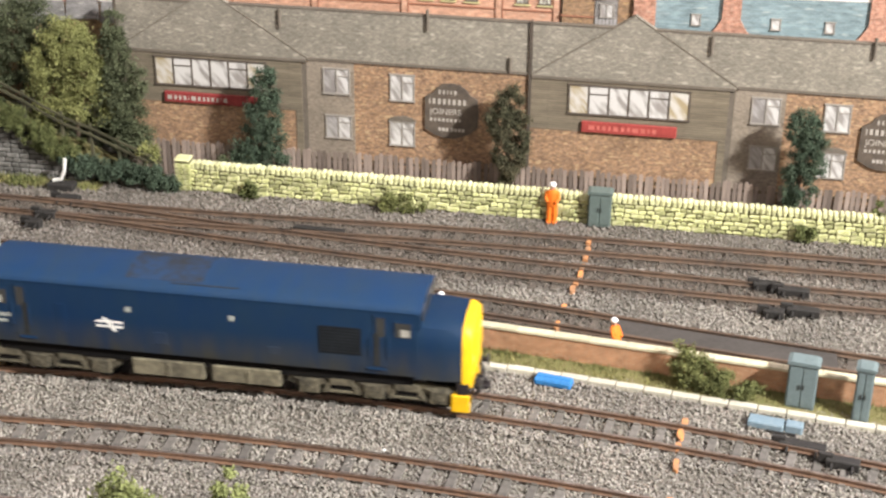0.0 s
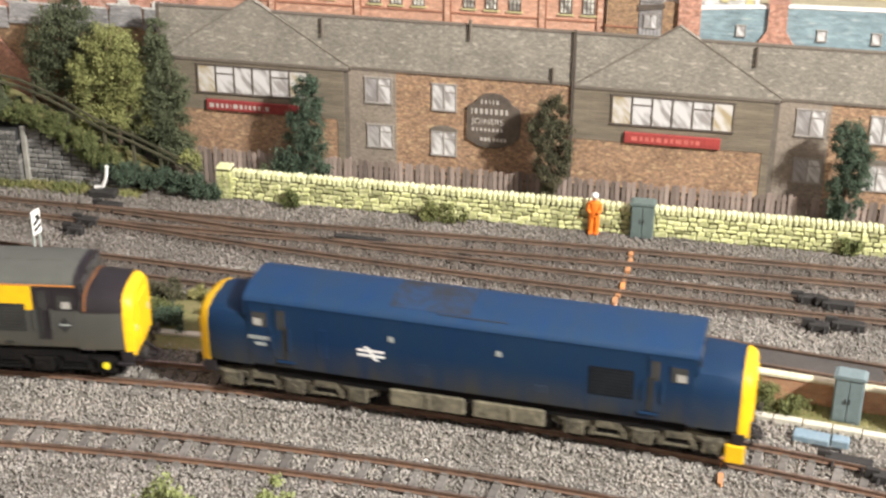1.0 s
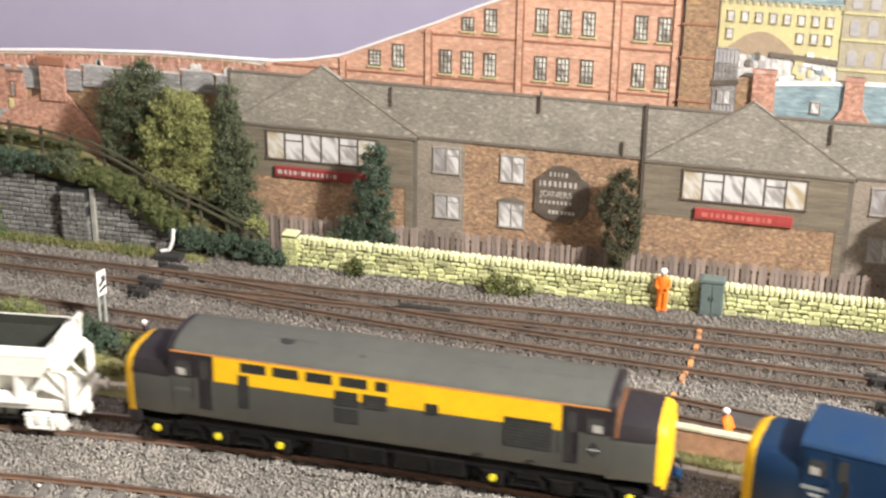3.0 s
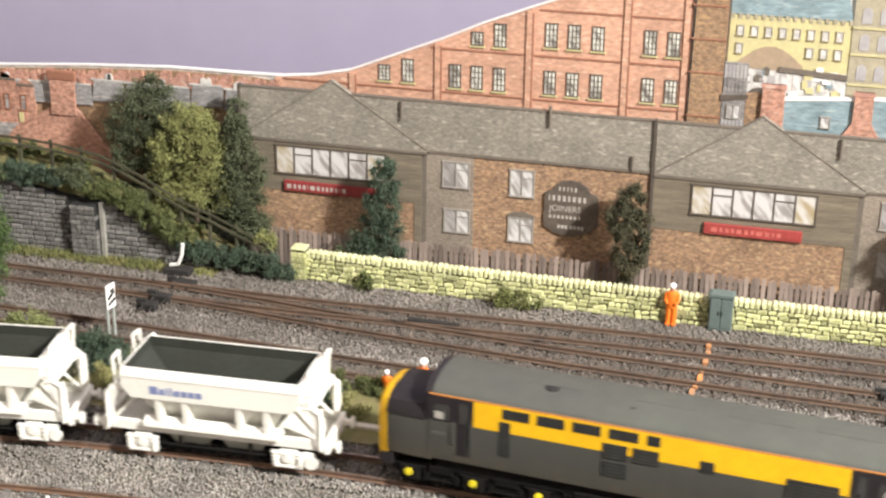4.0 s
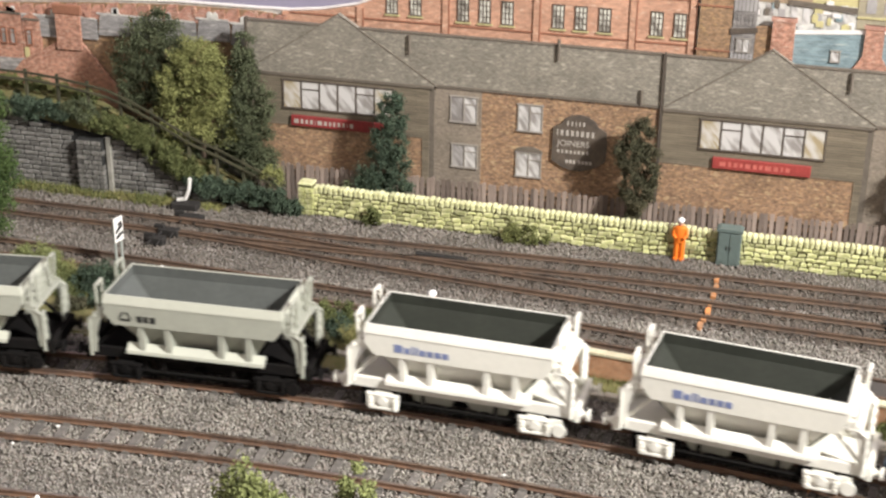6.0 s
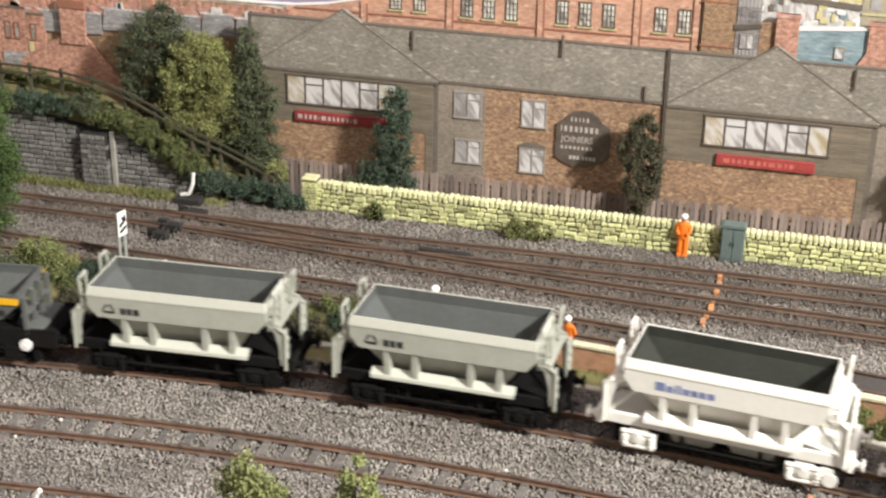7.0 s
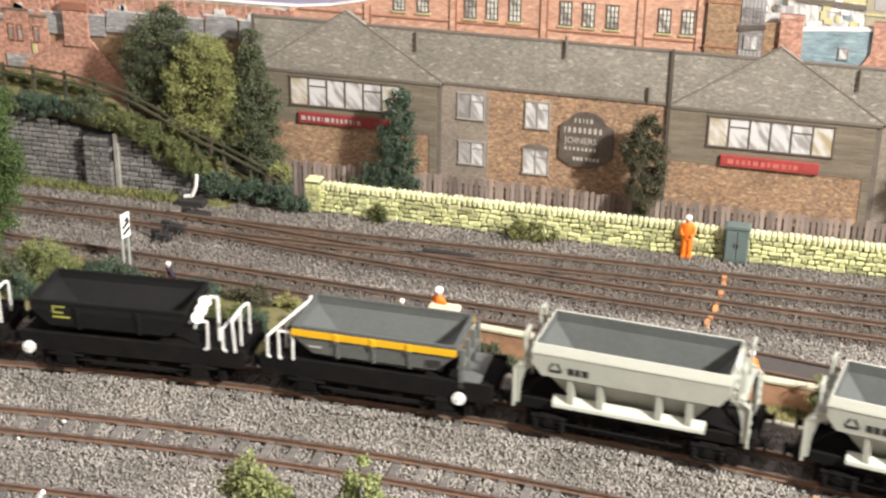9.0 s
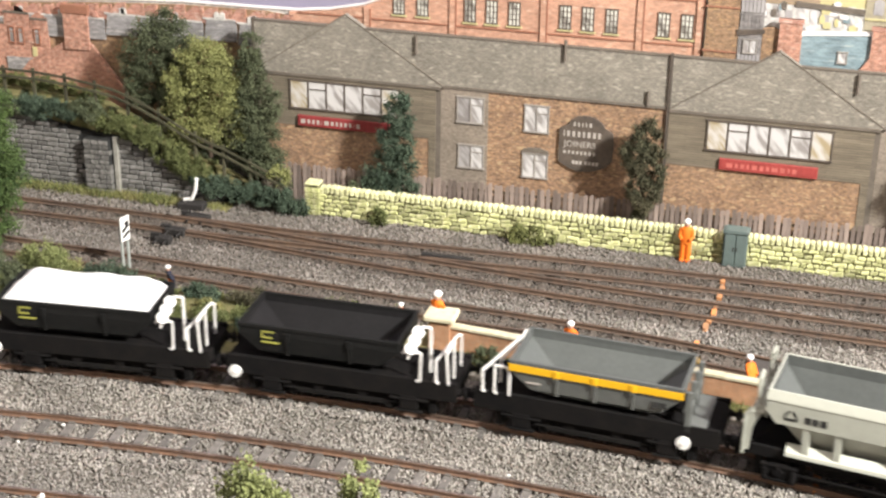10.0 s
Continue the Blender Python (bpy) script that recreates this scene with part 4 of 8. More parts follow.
def workshop(x, label, sign_mat, letter_mat, words, right):
    """One printed workshop front: a gabled wing and a brick range beside it. x: the gable's middle."""
    b = thing("workshop_front", x, 25, 0, label, "building", group="printed workshop fronts")
    L, R, W = -54.5, right, 52.5
    bm = bmesh.new()
    box(bm, L, R, 0.5, 3.0, -0.5, 76)
    part("wall", bm, M["brown_brick"], b)
    bm = bmesh.new()
    slab(bm, [(L, 74.5), (R, 74.5), (R, 103.5), (L, 102.5)], 0.2, 3.0)
    part("roof", bm, M["slate_roof"], b, "grey slate roof")
    bm = bmesh.new()
    box(bm, L, R, -0.1, 3.0, 102.9, 103.8)
    part("ridge", bm, M["trim_brown"], b)
    bm = bmesh.new()
    box(bm, W, R, -0.4, 0.4, 73.6, 75.2)
    part("gutter", bm, M["trim_brown"], b)
    bm = bmesh.new()
    box(bm, W + 3, W + 30, 0.1, 0.5, -0.5, 73.6)
    part("rendered_strip", bm, M["grey_render"], b)
    # the wing
    bm = bmesh.new()
    box(bm, L, W - 4, -0.6, 0.5, -0.5, 43)
    part("wing_wall", bm, M["brown_brick"], b)
    bm = bmesh.new()
    box(bm, L, W, -0.8, 0.5, 43, 75)
    part("cladding", bm, M["cladding"], b, "brown timber cladding")
    bm = bmesh.new()
    box(bm, W - 4, W, -0.9, 0.5, -0.5, 43)
    part("corner_strip", bm, M["cladding"], b)
    bm = bmesh.new()
    box(bm, L - 1.6, L - 0.2, -1.0, 2.6, -0.5, 104.5)
    part("corner_pipe", bm, M["frame_brown"], b, "dark pipe at the building's corner")
    bm = bmesh.new()
    box(bm, W, W + 3, -0.3, 0.5, -0.5, 74)
    part("downpipe", bm, M["trim_brown"], b)
    bm = bmesh.new()
    slab(bm, [(L, 74.2), (W + 5, 74.2), (0, 111), (L, 75.0)], -1.2, 3.0)
    part("gable_roof", bm, M["slate_roof"], b, "grey slate gable")
    for xa, za, xb, zb in ((L, 75.0, 0, 111.4), (W + 5.5, 74.4, 0, 111.4)):
        bm = bmesh.new()
        slab(bm, [(xa, za), (xb, zb), (xb, zb - 0.7), (xa, za - 0.7)], -1.4, -1.0)
        part("bargeboard", bm, M["trim_brown"], b)
    bm = bmesh.new()
    box(bm, L, W + 3, -1.4, -0.7, 72.6, 74.3)
    part("eaves_board", bm, M["trim_brown"], b)
    window(b, -33.5, 31.8, 54, 70, -0.8, 6, [M["window_amber"], M["window_white"], M["window_white"], M["window_white"], M["window_white"], M["window_amber"]], M["frame_brown"], (1, 4), 0.8)
    s = new("signboard")
    s.parent = b
    bm = bmesh.new()
    box(bm, -29 if words else -26, 26, -2.4, -0.9, 43.4, 49.8, 0.3)
    part("board", bm, sign_mat, s, "red signboard with pale lettering")
    bm = bmesh.new()
    bars(bm, -27 if words else -22, 45.2, words or (3.2, 1.6, 2, 1.4, 2.8, 2, 1.6, 3.2, 2.4, 1.2, 2.2), 2.5, -2.4, 1.35)
    part("lettering", bm, letter_mat, s)
    # the range
    window(b, 65, 80, 55, 69.4, 0.1, 2, [M["window_dim"], M["window_white"]], M["frame_grey"], (1,), 0.7)
    window(b, 66, 80.5, 28.2, 41.3, 0.1, 2, [M["window_dim"], M["window_white"]], M["frame_grey"], (1,), 0.7)
    window(b, 103.4, 116.8, 53.4, 68.2, 0.4, 2, M["window_white"], M["frame_grey"], (1,), 0.7)
    window(b, 103, 117, 26.4, 40.2, 0.4, 2, M["window_white"], M["frame_grey"], (1,), 0.7)
    bm = bmesh.new()
    slab(bm, [(102, 40.8), (118, 40.8), (117, 42.6), (113, 43.9), (107, 43.9), (103, 42.6)], -0.3, 0.5)
    part("arched_lintel", bm, M["trim_brown"], b)
    n = new("name_board")
    n.parent = b
    bm = bmesh.new()
    slab(bm, [(123, 38), (125.4, 36.6), (129, 34.4), (134, 33), (139, 32.8), (144, 34), (149, 36.4), (153, 40), (153.6, 48), (153, 56.6), (150.8, 58.0), (148.6, 59.2), (146.6, 62.2), (143, 64.6), (138, 65.6), (133, 65), (129.6, 62.6), (127.6, 59.6), (125.4, 58.6), (123.2, 57.2)], -0.8, 0.5)
    part("board", bm, M["signboard_black"], n, "black painted name board with pale lettering")
    bm = bmesh.new()
    bars(bm, 131, 59.2, (1.0, 0.9, 0.6, 0.7, 1.2), 2.4, -0.8, 1.4)
    bars(bm, 125.6, 53.2, (0.7, 1.5, 1.6, 1.5, 1.3, 1.6, 1.6, 1.4), 3.2, -0.8, 1.35)
    bars(bm, 126, 43.0, (1.4, 1.1, 1.3, 1.3, 1.0, 1.3, 1.3, 1.1), 1.8, -0.8, 1.1)
    bars(bm, 131, 37.2, (1.4, 1.6, 1.2), 2.0, -0.8)
    bars(bm, 138, 37.2, (1.4, 1.4, 1.6, 1.4), 2.0, -0.8)
    part("lettering", bm, M["letters"], n)
    lettering("JOINERS", 4.9, M["letters"], n, 126, -0.86, 47.2)
    for px, z0, z1 in ((41, 92, 102.5), (124.5, 95.5, 107), (170.5, 75, 83)):
        if px < R:
            bm = bmesh.new()
            rod(bm, (px, -0.6, z0), (px, -0.6, z1), 0.9, seg=8)
            part("vent_pipe", bm, M["trim_brown"], b)
    return b


def picket_fence():
    f = thing("picket_fence", 0, 18, 0, "weathered brown picket fence in front of the workshops", "fence")
    rng = random.Random(12)
    meshes = []
    for i in range(4):
        bm = bmesh.new()
        h = 21.5 + i * 0.5
        slab(bm, [(-1.15, -0.5), (1.15, -0.5), (1.15, h - 0.9), (0.3, h), (-1.15, h - 0.7)], -0.35, 0.35)
        meshes.append(mesh_of("picket", bm, M["picket"]))
    x = -60.0
    while x < 400:
        piece("picket", meshes[rng.randrange(4)], f, Matrix.Translation((x, rng.uniform(-0.25, 0.25), rng.uniform(-0.5, 0.3))) @ Matrix.Rotation(rng.uniform(-0.035, 0.035), 4, "Y"))
        x += 3.0
    for z in (6, 16.5):
        bm = bmesh.new()
        box(bm, -61, 401, 0.5, 1.3, z, z + 1.6)
        part("fence_rail", bm, M["timber_fence"], f)


def backscene():
    """The town behind, a printed sheet with a cut upper edge, in shallow relief."""
    edge = [(-420, 92), (-300, 94), (-222, 97.9), (-166, 102.1), (-111, 105.1), (-62, 105.4), (-41, 105.8), (-21, 108.1), (-0.6, 112.4), (26, 123.4), (53, 134.5), (77, 145.4),
            (103.5, 156), (135, 168), (180, 184), (240, 200), (320, 210), (640, 215)]
    bm = bmesh.new()
    slab(bm, [(-420, -0.5), (640, -0.5)] + edge[::-1], 42.0, 44.0)
    solo("backdrop", bm, M["pale_print"], 0, 0, 0, "pale printed town backscene with a cut upper edge", "backscene", kind="structure")
    bm = bmesh.new()
    for (xa, za), (xb, zb) in zip(edge, edge[1:]):
        slab(bm, [(xa, za - 0.1), (xb, zb - 0.1), (xb, zb + 0.7), (xa, za + 0.7)], 41.2, 44.4)
    solo("backdrop_trim", bm, M["paper_edge"], 0, 0, 0, "white cut paper edge of the backscene", "edge", kind="structure")
    top = lambda x: float(np.interp(x, *np.array(edge).T))
    # the mill
    m = thing("mill_building", 0, 40, 0, "large orange-red brick mill printed behind the workshops", "building")
    bm = bmesh.new()
    slab(bm, [(-45, 60), (188, 60), (188, top(188) - 0.6)] + [(x, top(x) - 0.6) for x in (180, 135, 103.5, 77, 53, 26, -0.6, -21, -41, -45)], 0.2, 2.0)
    part("wall", bm, M["mill_brick"], m)
    for x in (1.5, 51.3, 102.6, 155.3, 187):
        bm = bmesh.new()
        z = min(top(x - 1.4), top(x + 1.4)) - 0.8
        box(bm, x - 1.5, x + 1.5, -0.7, 0.2, 60, z)
        part("pilaster", bm, M["mill_brick"], m)
        bm = bmesh.new()
        box(bm, x + 1.7, x + 2.4, -0.7, 0.2, 60, z - 1)
        part("downpipe", bm, M["mill_trim"], m)
    for z in (104.8, 129.5, 155):
        bm = bmesh.new()
        x0 = float(np.interp(z + 1.5, [e[1] for e in edge], [e[0] for e in edge])) + 3 if z > 106 else -40
        box(bm, x0, 188, -0.3, 0.2, z, z + 0.9)
        part("string_course", bm, M["mill_trim"], m)
    for bay, zs in (((9.4, 20.6, 34.3), (109.5, 133.5)), ((61.5, 73.8, 86.6), (108.5, 133.5)), ((114.8, 127.3, 140.3), (109, 135.5)), ((168.3, 180.7), (109.4, 135.5))):
        for x in bay:
            for z in zs:
                z1 = min(z + 12.6, top(x - 4.5) - 1.6)
                if z1 > z + 4:
                    window(m, x - 3.1, x + 3.1, z, z1, 0.2, 3, M["window_mill"], M["frame_brown"], (), 0.42, (0.25, 0.5, 0.75))
                    bm = bmesh.new()
                    box(bm, x - 4.4, x + 4.4, -0.7, 0.2, z - 1.5, z - 0.6)
                    part("sill", bm, M["yellow_stone"], m)
    t = thing("brick_tower", 198.5, 39, 0, "tall brown brick tower beside the mill", "tower")
    bm = bmesh.new()
    slab(bm, [(-8.6, 60), (8.8, 60), (9.6, 185), (-7, 185)], -1, 2.5)
    part("shaft", bm, M["tower_brick"], t)
    for z in (104, 128, 146, 164):
        bm = bmesh.new()
        box(bm, -9, 9.4, -1.4, 0, z, z + 0.8)
        part("band", bm, M["mill_trim"], t)
    y = thing("yellow_building", 240, 41, 0, "pale yellow stone building with small windows and a wide arch", "building")
    bm = bmesh.new()
    box(bm, -31, 31, 0, 1, 100, 160)
    part("wall", bm, M["yellow_stone"], y)
    bm = bmesh.new()
    for k in range(16):
        box(bm, -31 + k * 4, -29 + k * 4, -0.4, 0.6, 158.5, 161)
    part("parapet", bm, M["tan_stone"], y)
    for z, n in ((149.5, 8), (140, 8)):
        for k in range(n):
            if z < 145 and 1 <= k <= 4:
                continue
            window(y, -27 + k * 7.2, -23.6 + k * 7.2, z, z + 5, 0, 1, M["pale_print"], M["tan_stone"], (), 0.4)
    bm = bmesh.new()
    arc = [(-26 + 34 * i / 12, 135 + 9.5 * math.sin(math.pi * i / 12)) for i in range(13)]
    slab(bm, arc + [(8, 132), (-26, 132)], -0.6, 0.2)
    part("arch", bm, M["arch_brown"], y)
    for k in range(9):
        bm = bmesh.new()
        box(bm, -28 + k * 6.3, -24.5 + k * 6.3, -0.5, 0.2, 122 + (k * 7) % 5, 128 + (k * 5) % 7)
        part("market_stall", bm, M["window_white"] if k % 3 else M["grey_tile"], y)
    t = thing("tan_building", 292, 40.5, 0, "tan stone building with arched windows", "building")
    bm = bmesh.new()
    box(bm, -21, 60, 0, 1, 100, 190)
    part("wall", bm, M["tan_stone"], t)
    for z in (130, 146, 160):
        for k in range(6):
            x = -17 + k * 9
            bm = bmesh.new()
            slab(bm, [(x, z), (x + 5, z), (x + 5, z + 6)] + [(x + 2.5 + 2.5 * math.cos(a), z + 6 + 2.5 * math.sin(a)) for a in (0.6, 1.57, 2.54)] + [(x, z + 6)], -0.25, 0.1)
            part("window", bm, M["grey_tile"], t)
        bm = bmesh.new()
        box(bm, -21, 60, -0.5, 0.2, z - 3, z - 2)
        part("string_course", bm, M["yellow_stone"], t)
    bm = bmesh.new()
    box(bm, -31, 31, -0.28, 0.1, 100, 132.5)
    part("street_wall", bm, M["pale_print"], y)
    # the market street: sheds, awnings and walls in shallow relief
    rng = random.Random(77)
    for k in range(26):
        bm = bmesh.new()
        x, z = -27 + rng.uniform(0, 54), rng.uniform(118, 131)
        w, h = rng.uniform(1.2, 4.5), rng.uniform(1.2, 4.0)
        slab(bm, [(x, z), (x + w, z + rng.uniform(-0.3, 0.3)), (x + w, z + h), (x + w * 0.5, z + h + rng.uniform(0, 1.0)), (x, z + h)], -0.75 - 0.01 * k, -0.3)
        part("street_front", bm, M[rng.choice(("window_white", "grey_tile", "tan_stone", "teal_roof", "yellow_stone", "trim_brown", "paper_edge"))], y)
    bm = bmesh.new()
    slab(bm, [(-4, 131.6), (31, 129.4), (31, 132.2), (-4, 134.2)], -1.2, 0.2)
    part("awning", bm, M["trim_brown"], y)
    bm = bmesh.new()
    slab(bm, [(-31, 160.5), (31, 160.5), (27, 176), (-31, 176)], -0.2, 0.8)
    part("roof", bm, M["teal_roof"], y)
    r = thing("slate_terrace", 240, 37.5, 0, "blue-green slate roofs with red brick chimneys", "building")
    bm = bmesh.new()
    slab(bm, [(-10, 60), (170, 60), (170, 124), (46, 121.5), (0, 118.5), (-10, 117.5)], 0, 2)
    part("roof", bm, M["teal_roof"], r)
    bm = bmesh.new()
    slab(bm, [(0, 116.8), (46, 120.6), (170, 123), (170, 125), (46, 122.8), (0, 119)], -0.4, 0)
    part("ridge", bm, M["paper_edge"], r)
    for x0, x1, z, flare, foot in ((-11, 0.5, 125.5, 0.6, 103), (36, 45.5, 125, 11, 106), (112, 122, 127, 11, 107)):
        s = new("chimney")
        s.parent = r
        bm = bmesh.new()
        slab(bm, [(x0 - flare, 95), (x1 + flare, 95), (x1 + flare * 0.35, foot - 4), (x1 + 0.2, foot + 2), (x1, z), (x0, z), (x0 - 0.2, foot + 2), (x0 - flare * 0.35, foot - 4)], -1.6, 0.2)
        part("brickwork", bm, M["chimney_brick"], s)
        bm = bmesh.new()
        box(bm, x0 - 0.8, x1 + 0.8, -2, 0, z - 2.2, z)
        part("chimney_cap", bm, M["red_tile"], s)
    for x in (20, 62, 90):
        window(r, x, x + 4.6, 104, 109.5, 0, 1, M["window_white"], M["frame_grey"], (), 0.5)
    g = thing("grey_outbuilding", 214, 38, 0, "small grey slated building beside the tower", "building")
    bm = bmesh.new()
    box(bm, -6, 6.5, 0, 1.5, 95, 135)
    part("wall", bm, M["dark_tile"], g)
    for z0, z1, mat in ((127, 134, "grey_tile"), (119, 126, "dark_tile"), (97, 104, "grey_tile")):
        for k in range(6):
            bm = bmesh.new()
            box(bm, -5.6 + k * 2, -4.1 + k * 2, -0.3, 0.1, z0, z1)
            part("board", bm, M[mat], g)
    bm = bmesh.new()
    slab(bm, [(6.5, 95), (18, 95), (18, 117), (12, 120), (6.5, 119)], -0.2, 1.2)
    part("side_wing", bm, M["tower_brick"], g)
    bm = bmesh.new()
    slab(bm, [(-7, 114), (7.5, 116), (7.5, 118.4), (-7, 117)], -0.6, 0.2)
    part("roof", bm, M["signboard_black"], g)
    window(g, -3, 4, 105, 112, 0, 2, M["window_white"], M["frame_grey"], (), 0.4)
    # the roofs on the other side
    a = thing("house_terrace", -150, 40, 0, "red-roofed terraced houses behind the trees", "building")
    bm = bmesh.new()
    slab(bm, [(-200, 30), (105, 30), (105, 102.5), (90, 104), (39, 103.5), (-16, 100.5), (-72, 96.3), (-200, 92)], 0.6, 2)
    part("wall", bm, M["tower_brick"], a)
    rng = random.Random(78)
    # rows of roofs: small red gables above, long grey slopes with pale skylights below
    for k, x in enumerate(np.arange(-196, 100, 9.5)):
        h = top(x - 150 + 5) - 1.3 - (k * 5) % 4 * 0.45
        w = 9.5 + (k * 3) % 4
        bm = bmesh.new()
        slab(bm, [(x, h - 9), (x, h - 4), (x + w * 0.3, h - 0.6), (x + w * 0.5, h), (x + w * 0.75, h - 1.6), (x + w, h - 5), (x + w, h - 9)], -0.1 - 0.06 * (k % 3), 0.7)
        part("roof", bm, M["red_tile"], a)
        bm = bmesh.new()
        box(bm, x + w * 0.7, x + w * 0.7 + 2.0, -0.5, 0.6, h - 5, h + 0.4)
        part("chimney", bm, M["chimney_brick"], a)
    for k, x in enumerate(np.arange(-200, 98, 21.0)):
        h = top(x - 150 + 10) - 8.5 - (k % 3) * 1.2
        bm = bmesh.new()
        slab(bm, [(x, h - 13), (x + 20.4, h - 12.4), (x + 20.4, h - 0.6), (x + 17, h + 0.4), (x + 2, h)], -0.7 - 0.1 * (k % 2), 0.6)
        part("lower_roof", bm, M["old_slate"], a)
        bm = bmesh.new()
        box(bm, x, x + 20.4, -0.95, -0.6, h - 0.2, h + 0.9)
        part("ridge", bm, M["pale_print"], a)
        for q in range(2):
            bm = bmesh.new()
            xx = x + rng.uniform(1, 15)
            slab(bm, [(xx, h + 1), (xx + 3.6, h + 1), (xx + 3.2, h + 4), (xx + 1.8, h + 5), (xx + 0.2, h + 4)], -1.2, -0.6)
            part("dormer", bm, M[rng.choice(("pale_print", "red_tile", "window_white"))], a)
    # brick houses at the town's edge
    for x0, x1, z1 in ((-200, -78, 84), (-78, -61, 91), (-60.6, -49, 88)):
        bm = bmesh.new()
        slab(bm, [(x0, 52), (x1, 52), (x1, z1), ((x0 + x1) / 2, z1 + 4), (x0, z1)], -1.2, 0.4)
        part("house_wall", bm, M["chimney_brick"], a)
        bm = bmesh.new()
        box(bm, x0, x1, -1.6, -1.1, z1 - 1.2, z1 + 0.2)
        part("house_eaves", bm, M["trim_brown"], a)
    for x in (-75, -69, -58):
        window(a, x, x + 3.2, 72, 81, -1.2, 1, M["window_dim"], M["mill_trim"], (0,), 0.6)
    bm = bmesh.new()
    box(bm, -60.2, -57.4, -1.9, -1.2, 64, 70)
    part("lit_doorway", bm, M["yellow_stone"], a)
    bm = bmesh.new()
    slab(bm, [(-78, 55), (-36, 55), (-40, 63.5), (-78, 62.5)], -2.2, -1.2)
    part("lean_to", bm, M["old_slate"], a)
    c = thing("gabled_house", -180, 37, 0, "brick house gable with a tall chimney stack", "building")
    bm = bmesh.new()
    slab(bm, [(-60, 30), (30, 30), (30, 50), (9, 76), (-7, 76), (-32, 62)], 0, 2)
    part("gable_wall", bm, M["chimney_brick"], c)
    s = new("chimney")
    s.parent = c
    bm = bmesh.new()
    box(bm, -6.6, 9.2, -1.4, 0.4, 72, 97)
    part("brickwork", bm, M["chimney_brick"], s)
    bm = bmesh.new()
    box(bm, -8, 10.6, -2, 0.4, 93.5, 99.3, 0.5)
    part("chimney_cap", bm, M["mill_trim"], s)


# ---- lineside things ----
def relay_cabinet(x, y, w, d, h, rz, mat, label):
    c = thing("relay_cabinet", x, y, 0, label, "cabinet", rz, "lineside cabinets")
    bm = bmesh.new()
    box(bm, -w / 2, w / 2, -d / 2, d / 2, 0.5, h - 1.6, 0.3)
    part("body", bm, mat, c)
    bm = bmesh.new()
    slab(bm, [(-w / 2 - 0.7, h - 1.6), (w / 2 + 0.7, h - 1.6), (w / 2 + 0.7, h - 0.6), (w / 2 - 1, h), (-w / 2 + 1, h), (-w / 2 - 0.7, h - 0.6)], -d / 2 - 0.8, d / 2 + 0.6)
    part("lid", bm, mat, c)
    bm = bmesh.new()
    box(bm, -w / 2 + 0.4, w / 2 - 0.4, -d / 2 + 0.4, d / 2 - 0.4, -0.5, 0.6)
    # Black under the green cabinet, to paint in the shadow at its foot.
    part("plinth", bm, M["black_iron"] if mat is M["cabinet_green"] else M["concrete"], c)
    for a, b in ((-w / 2 + 0.7, -0.25), (0.25, w / 2 - 0.7)):
        bm = bmesh.new()
        box(bm, a, b, -d / 2 - 0.35, -d / 2 + 0.1, 2.0, h - 2.6, 0.15)
        dr = part("door", bm, mat, c)
        bm = bmesh.new()
        hx = b - 0.9 if a < 0 else a + 0.3
        box(bm, hx, hx + 0.5, -d / 2 - 0.8, -d / 2 - 0.3, h * 0.45, h * 0.45 + 2.2)
        part("handle", bm, M["black_iron"], dr)


def figurine(x, y, z, rz, label, lean=0.0, h=23.5, navy=False, coat=0):
    """A small painted track worker, one plain shape."""
    bm = bmesh.new()
    k = h / 23.5

    def grab(start, idx):
        for f in list(bm.faces)[start:]:
            f.material_index = idx
    for sx in (-1.9, 1.9):
        rod(bm, (sx * 0.8 * k, -0.2, 0), (sx * 0.7 * k, lean * 3, 10.8 * k), 1.35 * k, 1.6 * k, 8)
        box(bm, sx * 0.8 * k - 1.2, sx * 0.8 * k + 1.2, -2.4, 1.3, -0.2, 1.5 * k, 0.3)
    grab(0, 2 if navy else 0)
    n = len(bm.faces)
    sec = lambda z0, rx, ry, dy: [(rx * math.cos(i * math.tau / 10), dy + ry * math.sin(i * math.tau / 10), z0) for i in range(10)]
    loft(bm, [sec(10 * k, 2.5 * k, 1.9 * k, lean * 3), sec(14 * k, 2.7 * k, 2.0 * k, lean * 5), sec(18.2 * k, 3.3 * k, 2.0 * k, lean * 7), sec(19.4 * k, 1.6 * k, 1.3 * k, lean * 7.5)])
    for sx in (-1, 1):
        rods(bm, [(sx * 2.9 * k, lean * 7, 18.0 * k), (sx * 3.4 * k, lean * 6 - 0.8, 14.2 * k), (sx * 2.0 * k, lean * 6 - 2.4, 12.6 * k)], 0.95 * k, 6)
    grab(n, coat)
    n = len(bm.faces)
    ball(bm, (0, lean * 8, 20.9 * k), 1.6 * k, 1.7 * k, 1.9 * k)
    grab(n, 3)
    n = len(bm.faces)
    ball(bm, (0, lean * 8, 22.2 * k), 2.0 * k, 2.2 * k, 1.5 * k)
    grab(n, 1)
    solo("figurine", bm, [M["hivis"], M["helmet"], M["navy"], M["skin_paint"]], x, y, z, label, "figurine", rz, "painted track workers", smooth=True)


